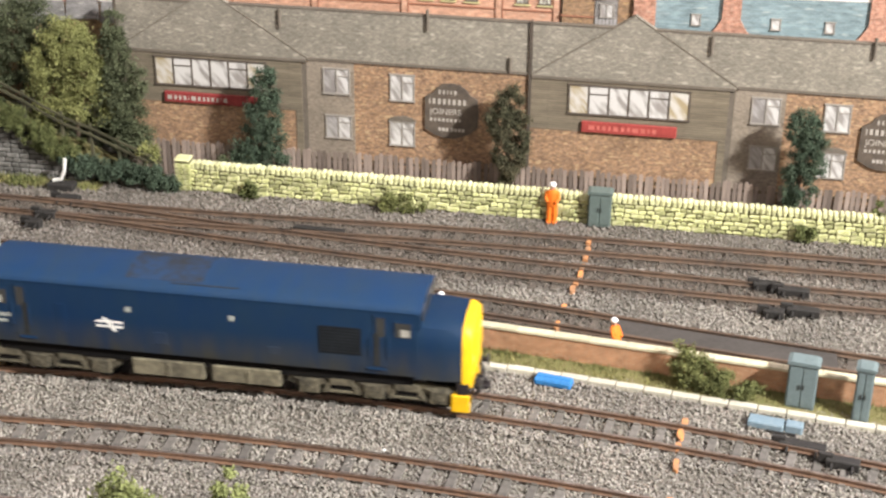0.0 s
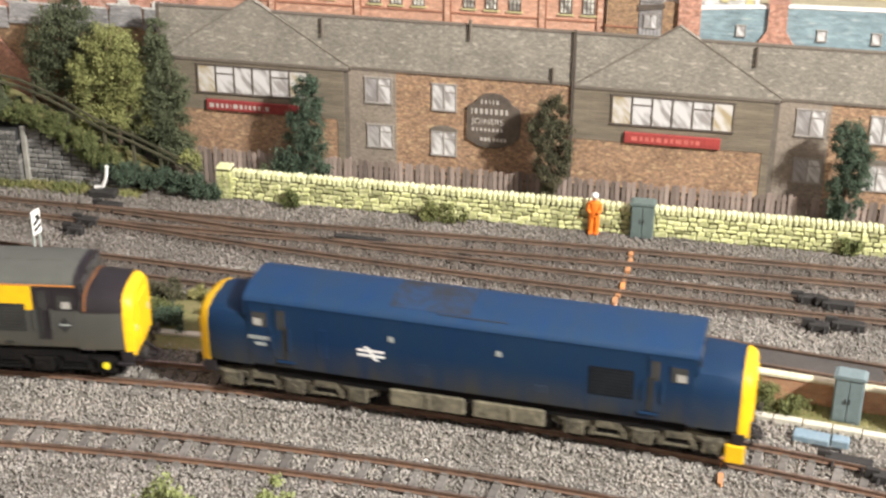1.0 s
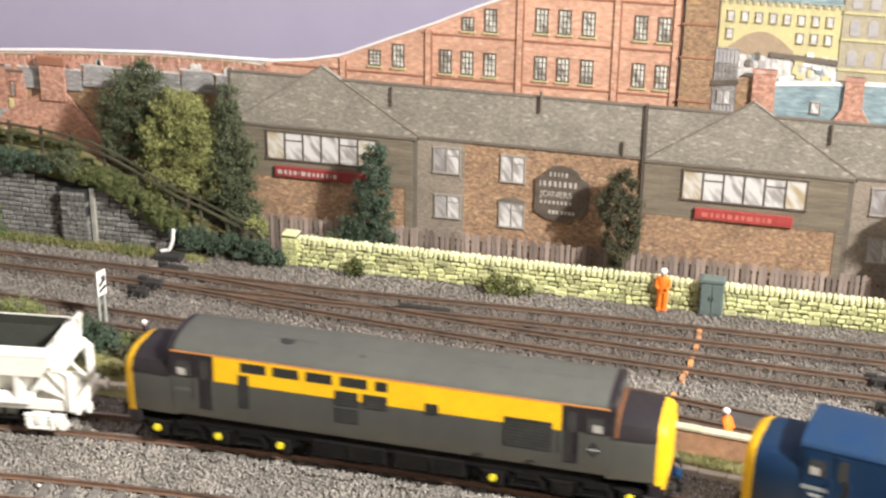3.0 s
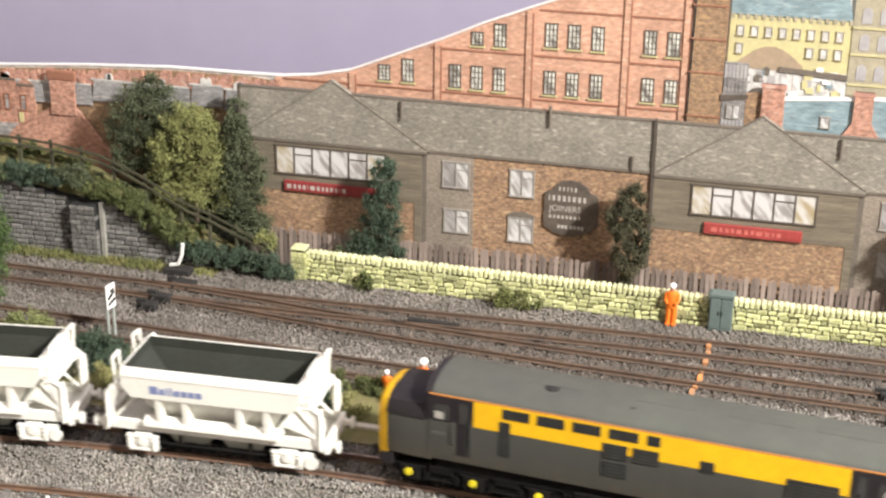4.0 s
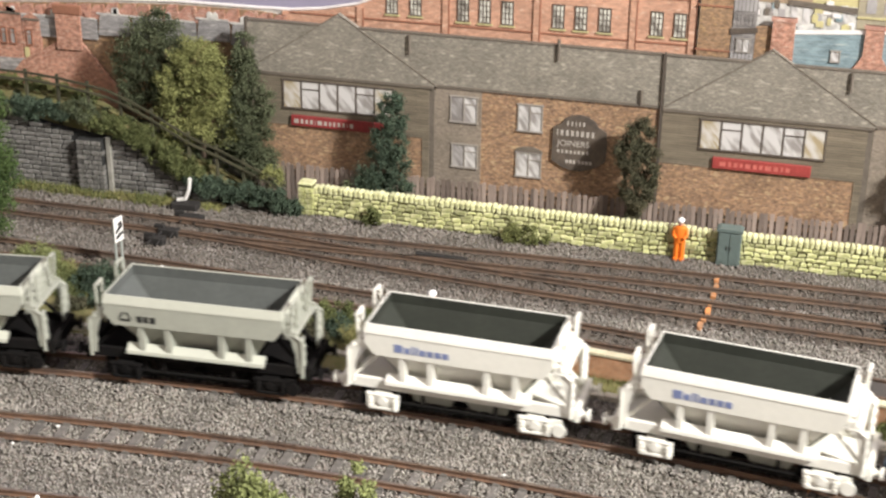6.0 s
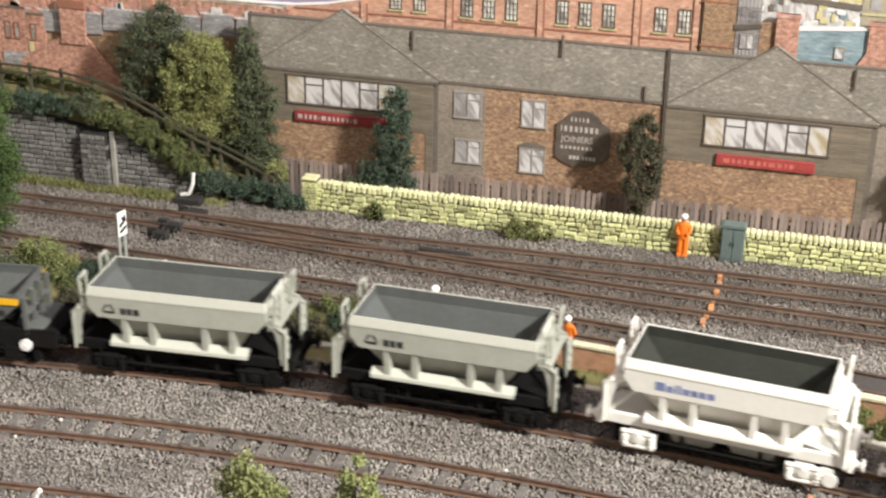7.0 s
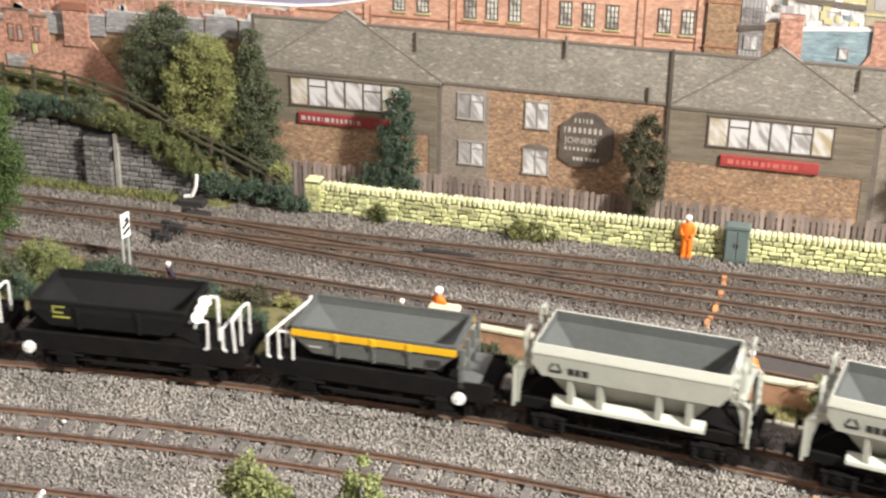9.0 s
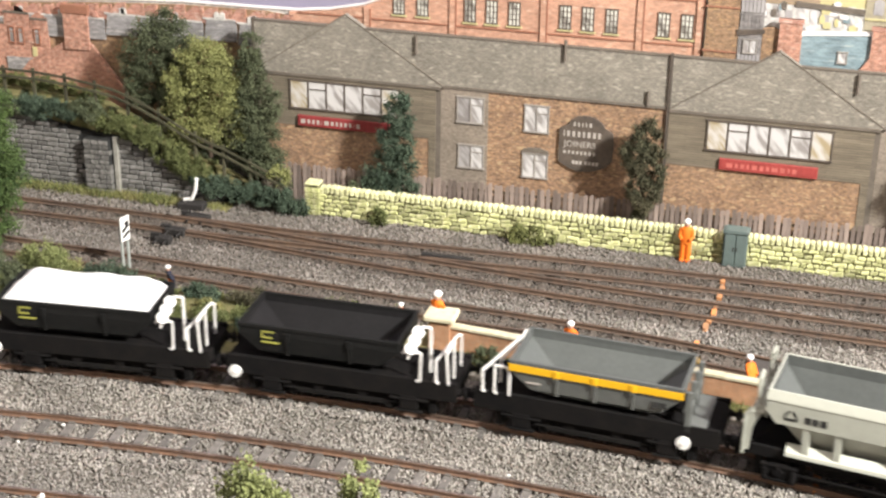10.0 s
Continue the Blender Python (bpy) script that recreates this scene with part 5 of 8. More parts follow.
def lineside():
    relay_cabinet(219.5, -3.5, 12.5, 6.5, 21.5, 0, M["cabinet_green"], "dark green metal relay cabinet against the stone wall")
    relay_cabinet(322.0, -169.5, 12.6, 7, 24.5, -8, M["cabinet_grey"], "blue-grey relay cabinet before the brick wall")
    relay_cabinet(347.5, -175.5, 7.4, 6.5, 28, -8, M["cabinet_grey"], "narrow tall blue-grey relay cabinet before the brick wall")
    figurine(193.5, -4.5, 0, 0, "orange-suited model track worker with a white helmet by the stone wall", h=24)
    figurine(-50, -121, 0, 120, "dark-clothed model track worker crouching beside the siding", 0.3, 17, True, 2)
    figurine(72, -127, 0, 180, "orange-suited model track worker crouching behind the bushes", 0.3, 17, True)
    figurine(92, -134, 2.4, 150, "orange-suited model track worker beside the brick pillar", 0.1, 26)
    figurine(156, -132, 0, 160, "orange-suited model track worker bending behind the brick wall", 0.3, 21.5, True)
    figurine(241, -144, 0, 60, "orange-vested model track worker behind the brick wall", 0.5, 20.5, True)
    # painted orange line across the tracks
    mark = thing("orange_marking", 0, 0, 0, "broken orange painted line across the tracks", "marking", kind="structure")
    rng = random.Random(3)
    for x, y, l in ((216.2, -28, 5), (216.6, -38, 6), (216.3, -48, 4.5), (215.6, -58, 5), (215.4, -66, 6), (214, -76, 5), (213, -83, 6), (210.8, -103, 6), (209.5, -121, 7),
                    (273, -194, 5), (271.5, -204, 7), (270.8, -214, 5), (270.5, -227, 8), (269, -255, 8)):
        bm = bmesh.new()
        a = [(rng.uniform(-0.25, 0.25) + sx * 1.15, sy * l / 2 + rng.uniform(-0.5, 0.5)) for sx, sy in ((-1, -1), (0.2, -1.15), (1, -0.9), (1.15, 0.2), (0.9, 1), (-0.2, 1.1), (-1, 0.9), (-1.2, 0))]
        loft(bm, [[(x + u, y + v, z) for u, v in a] for z in (0.6, 2.35)])
        part("paint_patch", bm, M["orange_paint"], mark)
    bm = bmesh.new()
    box(bm, -8.6, 8.6, -3.4, 3.4, 0.2, 3.6, 0.8)
    box(bm, -8.0, 8.0, -0.6, 0.6, 3.4, 3.9, 0.2)
    solo("blue_tarpaulin_bundle", bm, M["blue_plastic"], 213.6, -171.5, 0, "bright blue wrapped bundle beside the track", "bundle", -9)
    pm = thing("point_motor", 311, -189, 0, "blue-grey point motor with rods beside the track", "point motor", -9)
    bm = bmesh.new()
    box(bm, -11.5, 4, -3.4, 3.4, 0.3, 3.6, 0.5)
    part("motor_case", bm, M["point_motor"], pm)
    bm = bmesh.new()
    box(bm, 4.4, 12, -2.6, 2.6, 0.3, 4.4, 0.5)
    part("gear_case", bm, M["point_motor"], pm)
    for y in (-4.6, 4.4):
        bm = bmesh.new()
        rods(bm, [(-3, y, 1.2), (9, y, 1.2), (10, y - 6, 1.4)], 0.5)
        part("drive_rod", bm, M["black_iron"], pm)
    for x, y, rz, sx in ((-80, -52, -4, 12), (-76, -31, 0, 14), (-82, -64, -3, 9), (308, -62, -3, 12), (322, -66, -3, 16), (312, -90, -5, 10), (326, -86, -5, 16), (322, -205, -9, 20), (338, -214, -9, 14)):
        bm = bmesh.new()
        box(bm, -sx / 2, sx / 2, -2.6, 2.6, 0, 4.6, 0.5)
        box(bm, -sx / 2 - 3, -sx / 2 + 3, -1, 1, 1, 6.2, 0.3)
        for k in (-1, 1):
            rod(bm, (k * sx * 0.3, -2.6, 3), (k * sx * 0.3, -7, 2.6), 0.6, seg=6)
        solo("point_rodding", bm, M["black_iron"], x, y, 0, "black iron point gear beside the rails", "point gear", rz, "point gear")
    bm = bmesh.new()
    box(bm, -14, 14, -1.7, 1.7, 1.2, 4.1, 0.2)
    solo("check_rail", bm, M["black_iron"], 72, -43.5, 0, "black check rail plate on the turnout", "check rail", -2)
    bm = bmesh.new()
    line = [(x, y) for x, y in SIDING_PATH if 234 < x < 345]
    loft(bm, [[(x, y - 6.6, 0.2), (x, y + 6.6, 0.2), (x, y + 6.6, 3.1), (x, y - 6.6, 3.1)] for x, y in line])
    solo("crossing_infill", bm, M["tarmac"], 0, 0, 0, "dark smooth infill between the siding rails", "infill", kind="structure")
    lv = thing("point_lever", -86, -14, 0, "white-handled hand lever on a dark stand", "lever")
    bm = bmesh.new()
    box(bm, -9, 7, -4, 4, -0.3, 4.2, 0.6)
    part("stand", bm, M["black_iron"], lv)
    bm = bmesh.new()
    rods(bm, [(-6, 0, 5), (-1, 0, 6), (1.5, 0, 12), (2.5, 0, 19)], 1.1, 8)
    part("lever_arm", bm, M["white_paint"], lv)
    sg = thing("lineside_sign", -85, -101.5, 0, "white lineside sign with a black mark on two posts", "sign", 74)
    for x in (-2.2, 2.2):
        bm = bmesh.new()
        rod(bm, (x, 0.8, -0.5), (x, 0.8, 29), 0.8, seg=8)
        part("post", bm, M["steel_post"], sg)
    bm = bmesh.new()
    box(bm, -3.3, 3.3, -0.4, 0.2, 17.5, 31, 0.15)
    part("sign_plate", bm, M["white_paint"], sg)
    bm = bmesh.new()
    slab(bm, [(-2.6, 24), (2.1, 27), (2.6, 25.4), (-2.1, 22.4)], -0.75, -0.45)
    slab(bm, [(-2.4, 20.8), (2.4, 23), (2.6, 21.4), (-2.2, 19.2)], -0.75, -0.45)
    slab(bm, [(-0.4, 26.2), (2.2, 27.0), (1.8, 28.6), (-0.8, 27.6)], -0.75, -0.45)
    part("sign_mark", bm, M["black_iron"], sg)


def planting():
    tree(-115, 20, 32, 75, [(0, 0, 58, 19, 10, 15), (-11, 0, 44, 18, 10, 16), (9, 0, 46, 17, 10, 16), (-14, 0, 24, 15, 9, 15), (4, 0, 24, 18, 9, 15), (2, 0, 66, 12, 8, 8), (-18, 0, 34, 10, 8, 10)], M["leaf_dark"],
         "dark green bushy tree on the bank", 21, 16000, 1.05)
    tree(-86, 13, 23, 72, [(0, -3, 58, 14, 9, 13), (-9, -3, 43, 17, 10, 14), (10, -3, 41, 16, 10, 14), (-10, -3, 25, 19, 10, 12), (8, -3, 22, 16, 10, 13), (-14, -3, 12, 12, 9, 9), (9, -2, 55, 11, 8, 11), (14, -2, 34, 11, 8, 11), (2, -1, 48, 14, 8, 13), (3, -1, 63, 9, 7, 8)], M["leaf_light"],
         "light yellow-green tree on the bank", 22, 19000, 1.05)
    tree(-57, 13, 12, 86, [(-2, 0, 77, 7, 6, 10), (-3, 0, 62, 11, 8, 13), (2, 0, 46, 14, 9, 14), (-3, 0, 30, 16, 9, 13), (4, 0, 14, 16, 9, 11)], M["leaf_dark"], "tall dark green pointed tree on the bank", 23, 15000, 1.05)
    tree(24, 9, 0, 78, [(6, 0, 68, 8, 5, 8), (5, 0, 57, 9.5, 6, 11), (4, 0, 44, 11, 7, 12), (1, 0, 28, 15, 7, 11), (-8, 0, 18, 12, 6, 9), (8, 0, 16, 12, 6, 10), (4, 0, 35, 13, 6, 9)], M["leaf_bluegreen"],
         "dark blue-green conifer before the workshop windows", 24, 13000, 1.0)
    tree(166, 10, 0, 76, [(1, 0, 64, 8, 5, 9), (-4, 0, 54, 9, 6, 10), (3, 0, 44, 11, 6, 14), (2, 0, 28, 10, 6, 13), (0, 0, 13, 5, 4, 8)], M["leaf_brown"], "dark brownish narrow tree beside the workshop", 25, 12000, 1.0)
    tree(324, 8, 0, 72, [(-2, 0, 60, 9, 6, 11), (3, 0, 46, 11, 6, 14), (0, 0, 30, 10, 6, 14), (-3, 0, 16, 6, 5, 9)], M["leaf_bluegreen"], "dark green narrow tree before the workshop", 26, 12000, 1.0)
    tree(-165, -90, 0, 96, [(2, 0, 74, 12, 9, 16), (0, 0, 54, 17, 11, 18), (2, 0, 34, 17, 11, 16), (-2, 0, 16, 14, 10, 12)], M["leaf_lush"], "bright green tree beside the siding", 27, 13000, 1.1)
    tree(120.5, -432, 0, 116, [(0, 0, 113, 6.5, 6, 6), (-2, 0, 106, 8, 7, 9), (4, 0, 102, 8, 7, 10), (-6, 0, 88, 12, 9, 13), (7, 0, 84, 12, 9, 13), (0, 0, 64, 14, 11, 15)], M["leaf_front"], "light green tree at the layout's front edge", 28, 12000, 1.0)
    tree(150.5, -434, 0, 130, [(0, 0, 122, 3.5, 3, 7), (1, 0, 115, 6, 5, 8), (-5, 0, 107, 7, 6, 9), (5, 0, 103, 8, 6, 11), (0, 0, 82, 13, 9, 15), (0, 0, 62, 14, 10, 14)], M["leaf_front"], "pointed light green tree at the layout's front edge", 29, 10000, 1.0)
    bm = bmesh.new()
    rods(bm, [(0, 0, 0), (0, 0, 17), (0.6, 0, 19.8), (2.2, 0, 21.4)], 1.0, 8)
    solo("marker_post", bm, M["white_paint"], -9.5, -330, 0, "short white post beside the front track", "post")
    for px, py in ((-42, -252.5), (-53.8, -270.2), (150, -238), (262, -279)):
        bm = bmesh.new()
        bmesh.ops.create_icosphere(bm, subdivisions=1, radius=1.0, matrix=Matrix.Diagonal((1.2, 0.8, 0.7, 1)))
        solo("white_chipping", bm, M["white_paint"], px, py, 1.2, "small white stone lying in the ballast", "stone")
    # ivy and hedge over the retaining wall
    for k, (x, z, mat) in enumerate(((-226, 48, "leaf_dark"), (-208, 50, "leaf_dark"), (-190, 49, "leaf_bluegreen"), (-172, 50, "leaf_bluegreen"), (-155, 49, "leaf_dark"), (-141, 45, "leaf_mid"), (-128, 42, "leaf_mid"),
                                     (-115, 37, "leaf_mid"), (-104, 28, "leaf_mid"), (-92, 20, "leaf_mid"), (-80, 13, "leaf_bluegreen"), (-66, 11, "leaf_bluegreen"), (-52, 10, "leaf_bluegreen"), (-38, 9, "leaf_bluegreen"), (-30, 6, "leaf_bluegreen"))):
        h = 7.5 if z > 12 else 6.5
        bush(x, -4.5 if z > 13 else -5, z - h, [(0, 0, h, 11, 5, h), (5, -1, h * 0.6, 8, 5, h * 0.7), (-6, 0, h * 1.1, 7, 4, h * 0.6)], M[mat], "ivy and hedge hanging over the grey stone wall", 40 + k, 2600, 0.95)
    for k, (x, z) in enumerate(((-218, 54), (-202, 54), (-186, 52), (-168, 52), (-152, 49), (-138, 44), (-126, 38), (-113, 32), (-101, 27), (-90, 21), (-78, 15), (-66, 10))):
        bush(x, 8, z - 9, [(0, 0, 5, 11, 4, 5), (6, 1, 4, 8, 4, 5)], M["leaf_dark" if k % 3 else "leaf_mid"], "dark green scrub along the bank under the fence", 140 + k, 1700, 0.95)
    for k, (x, z) in enumerate(((-226, 58), (-208, 58), (-192, 57), (-176, 55), (-160, 52))):
        bush(x, 11, z - 3, [(0, 0, 3, 11, 4, 4), (5, 0, 3, 8, 4, 3.5)], M["leaf_olive" if k % 2 else "leaf_mid"], "olive scrub on the crest of the bank", 320 + k, 1500, 0.95)
    bush(-40, 4, 14, [(0, 0, 5, 9, 5, 6)], M["leaf_light"], "bright green scrub at the bank's foot", 61, 700, 1.1)
    bush(2, 6, 0, [(0, 0, 10, 12, 5, 9)], M["leaf_dark"], "low dark green bush behind the stone wall", 62, 900, 1.1)
    bush(21, -6, 0, [(0, 0, 5, 7.5, 3.5, 5), (3, 0, 4, 6, 4, 4.5)], M["leaf_mid"], "small olive bush at the stone wall's foot", 63, 1100, 1.0)
    bush(108, -8, 0, [(0, 0, 5.5, 11, 5, 5.5), (-7, 0, 4, 8, 4, 4.5), (9, 0, 4, 7, 4, 4)], M["leaf_olive"], "wide green bush at the stone wall's foot", 64, 1800, 1.0)
    bush(331, -5, 0, [(0, 0, 5, 9, 4, 5)], M["leaf_mid"], "small olive bush at the stone wall's foot", 65, 1000, 1.0)
    bush(372, 4, 10, [(0, 0, 6, 14, 4, 7)], M["leaf_mid"], "green bush hanging over the stone wall", 66, 1200, 1.1)
    bush(272, -163, 0, [(0, 0, 13, 8, 6, 11), (8, -2, 8, 9, 6, 9), (18, -4, 6, 10, 6, 7), (27, -5, 4, 7, 5, 5)], M["leaf_olive"], "large green bush before the brick wall", 67, 7000, 0.9)
    bush(118, -152, 0, [(0, 0, 6, 9, 4, 6), (8, -1, 4, 7, 4, 4)], M["leaf_dark"], "dark green bush at the brick wall's foot", 68, 1500, 1.1)
    bm = bmesh.new()
    secs = []
    for x in np.arange(-230, 96, 6.0):
        lump = 1.1 * noise.noise(Vector((x * 0.05, 3, 0)))
        far = -116 - (x + 60) * 0.055
        secs.append([(x, far, -0.55), (x, far, 0.9), (x, far - 12, 3.0 + lump), (x, -158, 2.4 + lump), (x, -172, 0.7), (x, -172, -0.55)])
    loft(bm, secs)
    solo("verge", bm, M["turf"], 0, 0, 0, "rough green verge between main line and siding", "verge", kind="structure", smooth=True)
    rng = random.Random(31)
    for k in range(34):
        x = -205 + k * 8.2 + rng.uniform(-3, 3)
        y = (-126, -140, -151)[k % 3] + rng.uniform(-3, 3) - max(x, 0) * 0.02
        r, h = rng.uniform(9, 13), rng.uniform(7, 12) * (1.25 if x < -90 else 1.0)
        mat = "leaf_dark" if x < -150 else ("leaf_mid", "leaf_bluegreen", "straw", "leaf_mid", "leaf_brown")[k % 5]
        bush(x, y, 1.5, [(0, 0, h * 0.45, r * 0.8, r * 0.6, h * 0.55), (r * 0.45, -2, h * 0.35, r * 0.6, r * 0.5, h * 0.45), (-r * 0.5, 1, h * 0.3, r * 0.5, r * 0.5, h * 0.4)],
             M[mat], "rough green undergrowth between the tracks", 200 + k, 1900, 0.9)
    bush(-113, -129, 1.0, [(0, 0, 11, 15, 9, 11), (-9, 2, 9, 11, 8, 10), (11, -3, 7, 11, 8, 8), (2, 0, 17, 8, 6, 5)], M["leaf_front"], "large olive-green bush between the tracks", 301, 9000, 0.9)
    bush(-79, -131, 1.0, [(0, 0, 9, 13, 7, 8), (9, 0, 7, 10, 6, 7), (-9, -2, 8, 9, 6, 7)], M["leaf_bluegreen"], "dark green shrub between the tracks", 302, 6500, 0.9)
    bush(-136, -139, 1.0, [(0, 0, 10, 12, 8, 10), (8, -3, 7, 9, 7, 8), (-10, 0, 11, 10, 7, 9)], M["leaf_dark"], "dark green shrub between the tracks", 303, 6500, 0.9)
    for k, (x, z) in enumerate(((-92, 20), (-76, 12), (-62, 6), (-48, 2))):
        bush(x, 22, z, [(0, 0, 10, 12, 6, 10), (6, 0, 6, 9, 6, 7)], M["leaf_dark"], "dark green shrub on the bank behind the fence", 260 + k, 1800, 1.0)


def tufts():
    """Static grass at the foot of walls and along the strip."""
    rng = np.random.default_rng(17)
    n = 11000
    strip = rng.random(n) < 0.62
    xs = np.where(strip, rng.uniform(60, 440, n), rng.uniform(-225, -66, n))
    y = np.where(strip, -149.5 - (xs - 190) * 0.098 - 3 - rng.random(n) ** 1.5 * 8, -5 - rng.random(n) * 9)
    h = rng.uniform(1.2, 3.6, n)
    a = rng.uniform(0, math.tau, n)
    lean = rng.normal(0, 0.9, (n, 2))
    p = np.stack([xs, y, np.zeros(n)], 1)
    d = np.stack([np.cos(a) * 0.35, np.sin(a) * 0.35, np.zeros(n)], 1)
    tip = p + np.stack([lean[:, 0], lean[:, 1], h], 1)
    tri = np.stack([p - d, p + d, tip], 1).reshape(-1, 3)
    ob = new("grass", soup("grass", tri, np.arange(3 * n).reshape(-1, 3), M["straw"]))
    tagged(ob, "rough straw-green grass along the walls", "grass", kind="stuff")
    n = 5200
    xs = np.concatenate([rng.normal(c, w, n // 13) for c, w in ((110, 9), (150, 14), (188, 8), (226, 16), (262, 10), (300, 14), (352, 12), (-185, 18), (-150, 14), (-110, 9), (20, 14), (-30, 12), (70, 12))])
    y = np.where(xs > 95, -149.5 - (xs - 190) * 0.098 + np.where(rng.random(len(xs)) < 0.35, 3.2, -2.6) + rng.normal(0, 1.0, len(xs)), -118 - (xs + 60) * 0.06 + rng.normal(0, 2.5, len(xs)))
    y = np.where(xs < -100, -10 + rng.normal(0, 3.0, len(xs)), y)
    h, a = rng.uniform(1.6, 5.2, len(xs)), rng.uniform(0, math.tau, len(xs))
    p = np.stack([xs, y, np.full(len(xs), 0.3)], 1)
    d = np.stack([np.cos(a) * 0.4, np.sin(a) * 0.4, np.zeros(len(xs))], 1)
    tip = p + np.stack([rng.normal(0, 1.1, len(xs)), rng.normal(0, 1.1, len(xs)), h], 1)
    ob = new("grass", soup("grass", np.stack([p - d, p + d, tip], 1).reshape(-1, 3), np.arange(3 * len(xs)).reshape(-1, 3), M["leaf_olive"]))
    tagged(ob, "olive weeds in tufts beside the siding and the walls", "grass", kind="stuff")


dry_wall()
retaining_wall()
low_wall()
workshop(-6, "printed brown brick workshop front with a dark red signboard", M["signboard_red"], M["letters"], (2.6, 1.5, 1.4, 1.6, 0.3, 2.6, 1.6, 1.2, 1.2, 1.5, 1.4, 0.3, 2.0), 180.5)
workshop(231, "printed brown brick workshop front with a bright red signboard", M["signboard_bright"], M["letters_red"], (), 181.5)
backscene()
picket_fence()
lineside()
planting()
tufts()


# ---- the train: x forward, y to its far side, z from the rail head ----
WHEELS = []   # every axle that turns: (object, radius, pose at rest)


def axle(parent, x, r, mat, z=0.0):
    """A wheelset with flanges, spokes' hub and axle, centred on its own origin so that it can turn."""
    bm = bmesh.new()
    for s in (-1, 1):
        rod(bm, (0, s * 7.2, 0), (0, s * 9.2, 0), r, seg=20)
        rod(bm, (0, s * 6.6, 0), (0, s * 7.2, 0), r + 0.8, seg=20)
        for k in range(3):
            a = k * math.tau / 3
            rod(bm, (0.55 * r * math.cos(a), s * 9.1, 0.55 * r * math.sin(a)), (0.55 * r * math.cos(a), s * 9.5, 0.55 * r * math.sin(a)), r * 0.16, seg=6)
    rod(bm, (0, -10.2, 0), (0, 10.2, 0), 1.1, seg=8)
    ob = part("wheelset", bm, mat, parent, at=(x, 0, r))
    WHEELS.append((ob, r, (x, 0, r)))
    return ob


def buffers(t, x, mat, z=13.9, y=11.3, length=5.0, head=2.9):
    for sx in (-1, 1):
        for sy in (-1, 1):
            bm = bmesh.new()
            rod(bm, (sx * x, sy * y, z), (sx * (x + length - 0.8), sy * y, z), 1.25, seg=10)
            rod(bm, (sx * (x + length - 0.9), sy * y, z), (sx * (x + length), sy * y, z), head, head * 0.92, 14)
            rod(bm, (sx * (x - 0.5), sy * y, z), (sx * (x + 1.6), sy * y, z), 1.9, seg=10)
            part("buffer", bm, mat, t)
        bm = bmesh.new()
        box(bm, sx * x - 0.4, sx * x + 0.4, -2.5, 2.5, 7.5, 12)
        box(bm, min(sx * (x - 2), sx * (x + 4.5)), max(sx * (x - 2), sx * (x + 4.5)), -1.2, 1.2, 8.5, 10, 0.3)
        part("coupling", bm, M["black_iron"], t)


HALF = 17.6      # half width of a locomotive
BODY = 95.0      # from its middle to the cab front
NOSE = 118.0     # to the nose's face


BOT, CANT, CREST = 18.6, 49.2, 54.4   # lower edge of the side, its upper edge, the roof's crest


def roof_curve(z0=CANT, z1=CREST, w=HALF - 0.5, n=9):
    return [(w * math.cos(a) if math.cos(a) > 1e-6 else 0.0, z0 + (z1 - z0) * math.sin(a)) for a in np.linspace(0, math.pi / 2, n)]


def mirror(right):
    """A closed outline from its near half, listed from the bottom to the top."""
    left = [(-y, z) for y, z in right if y > 1e-6]
    return right + left[::-1]


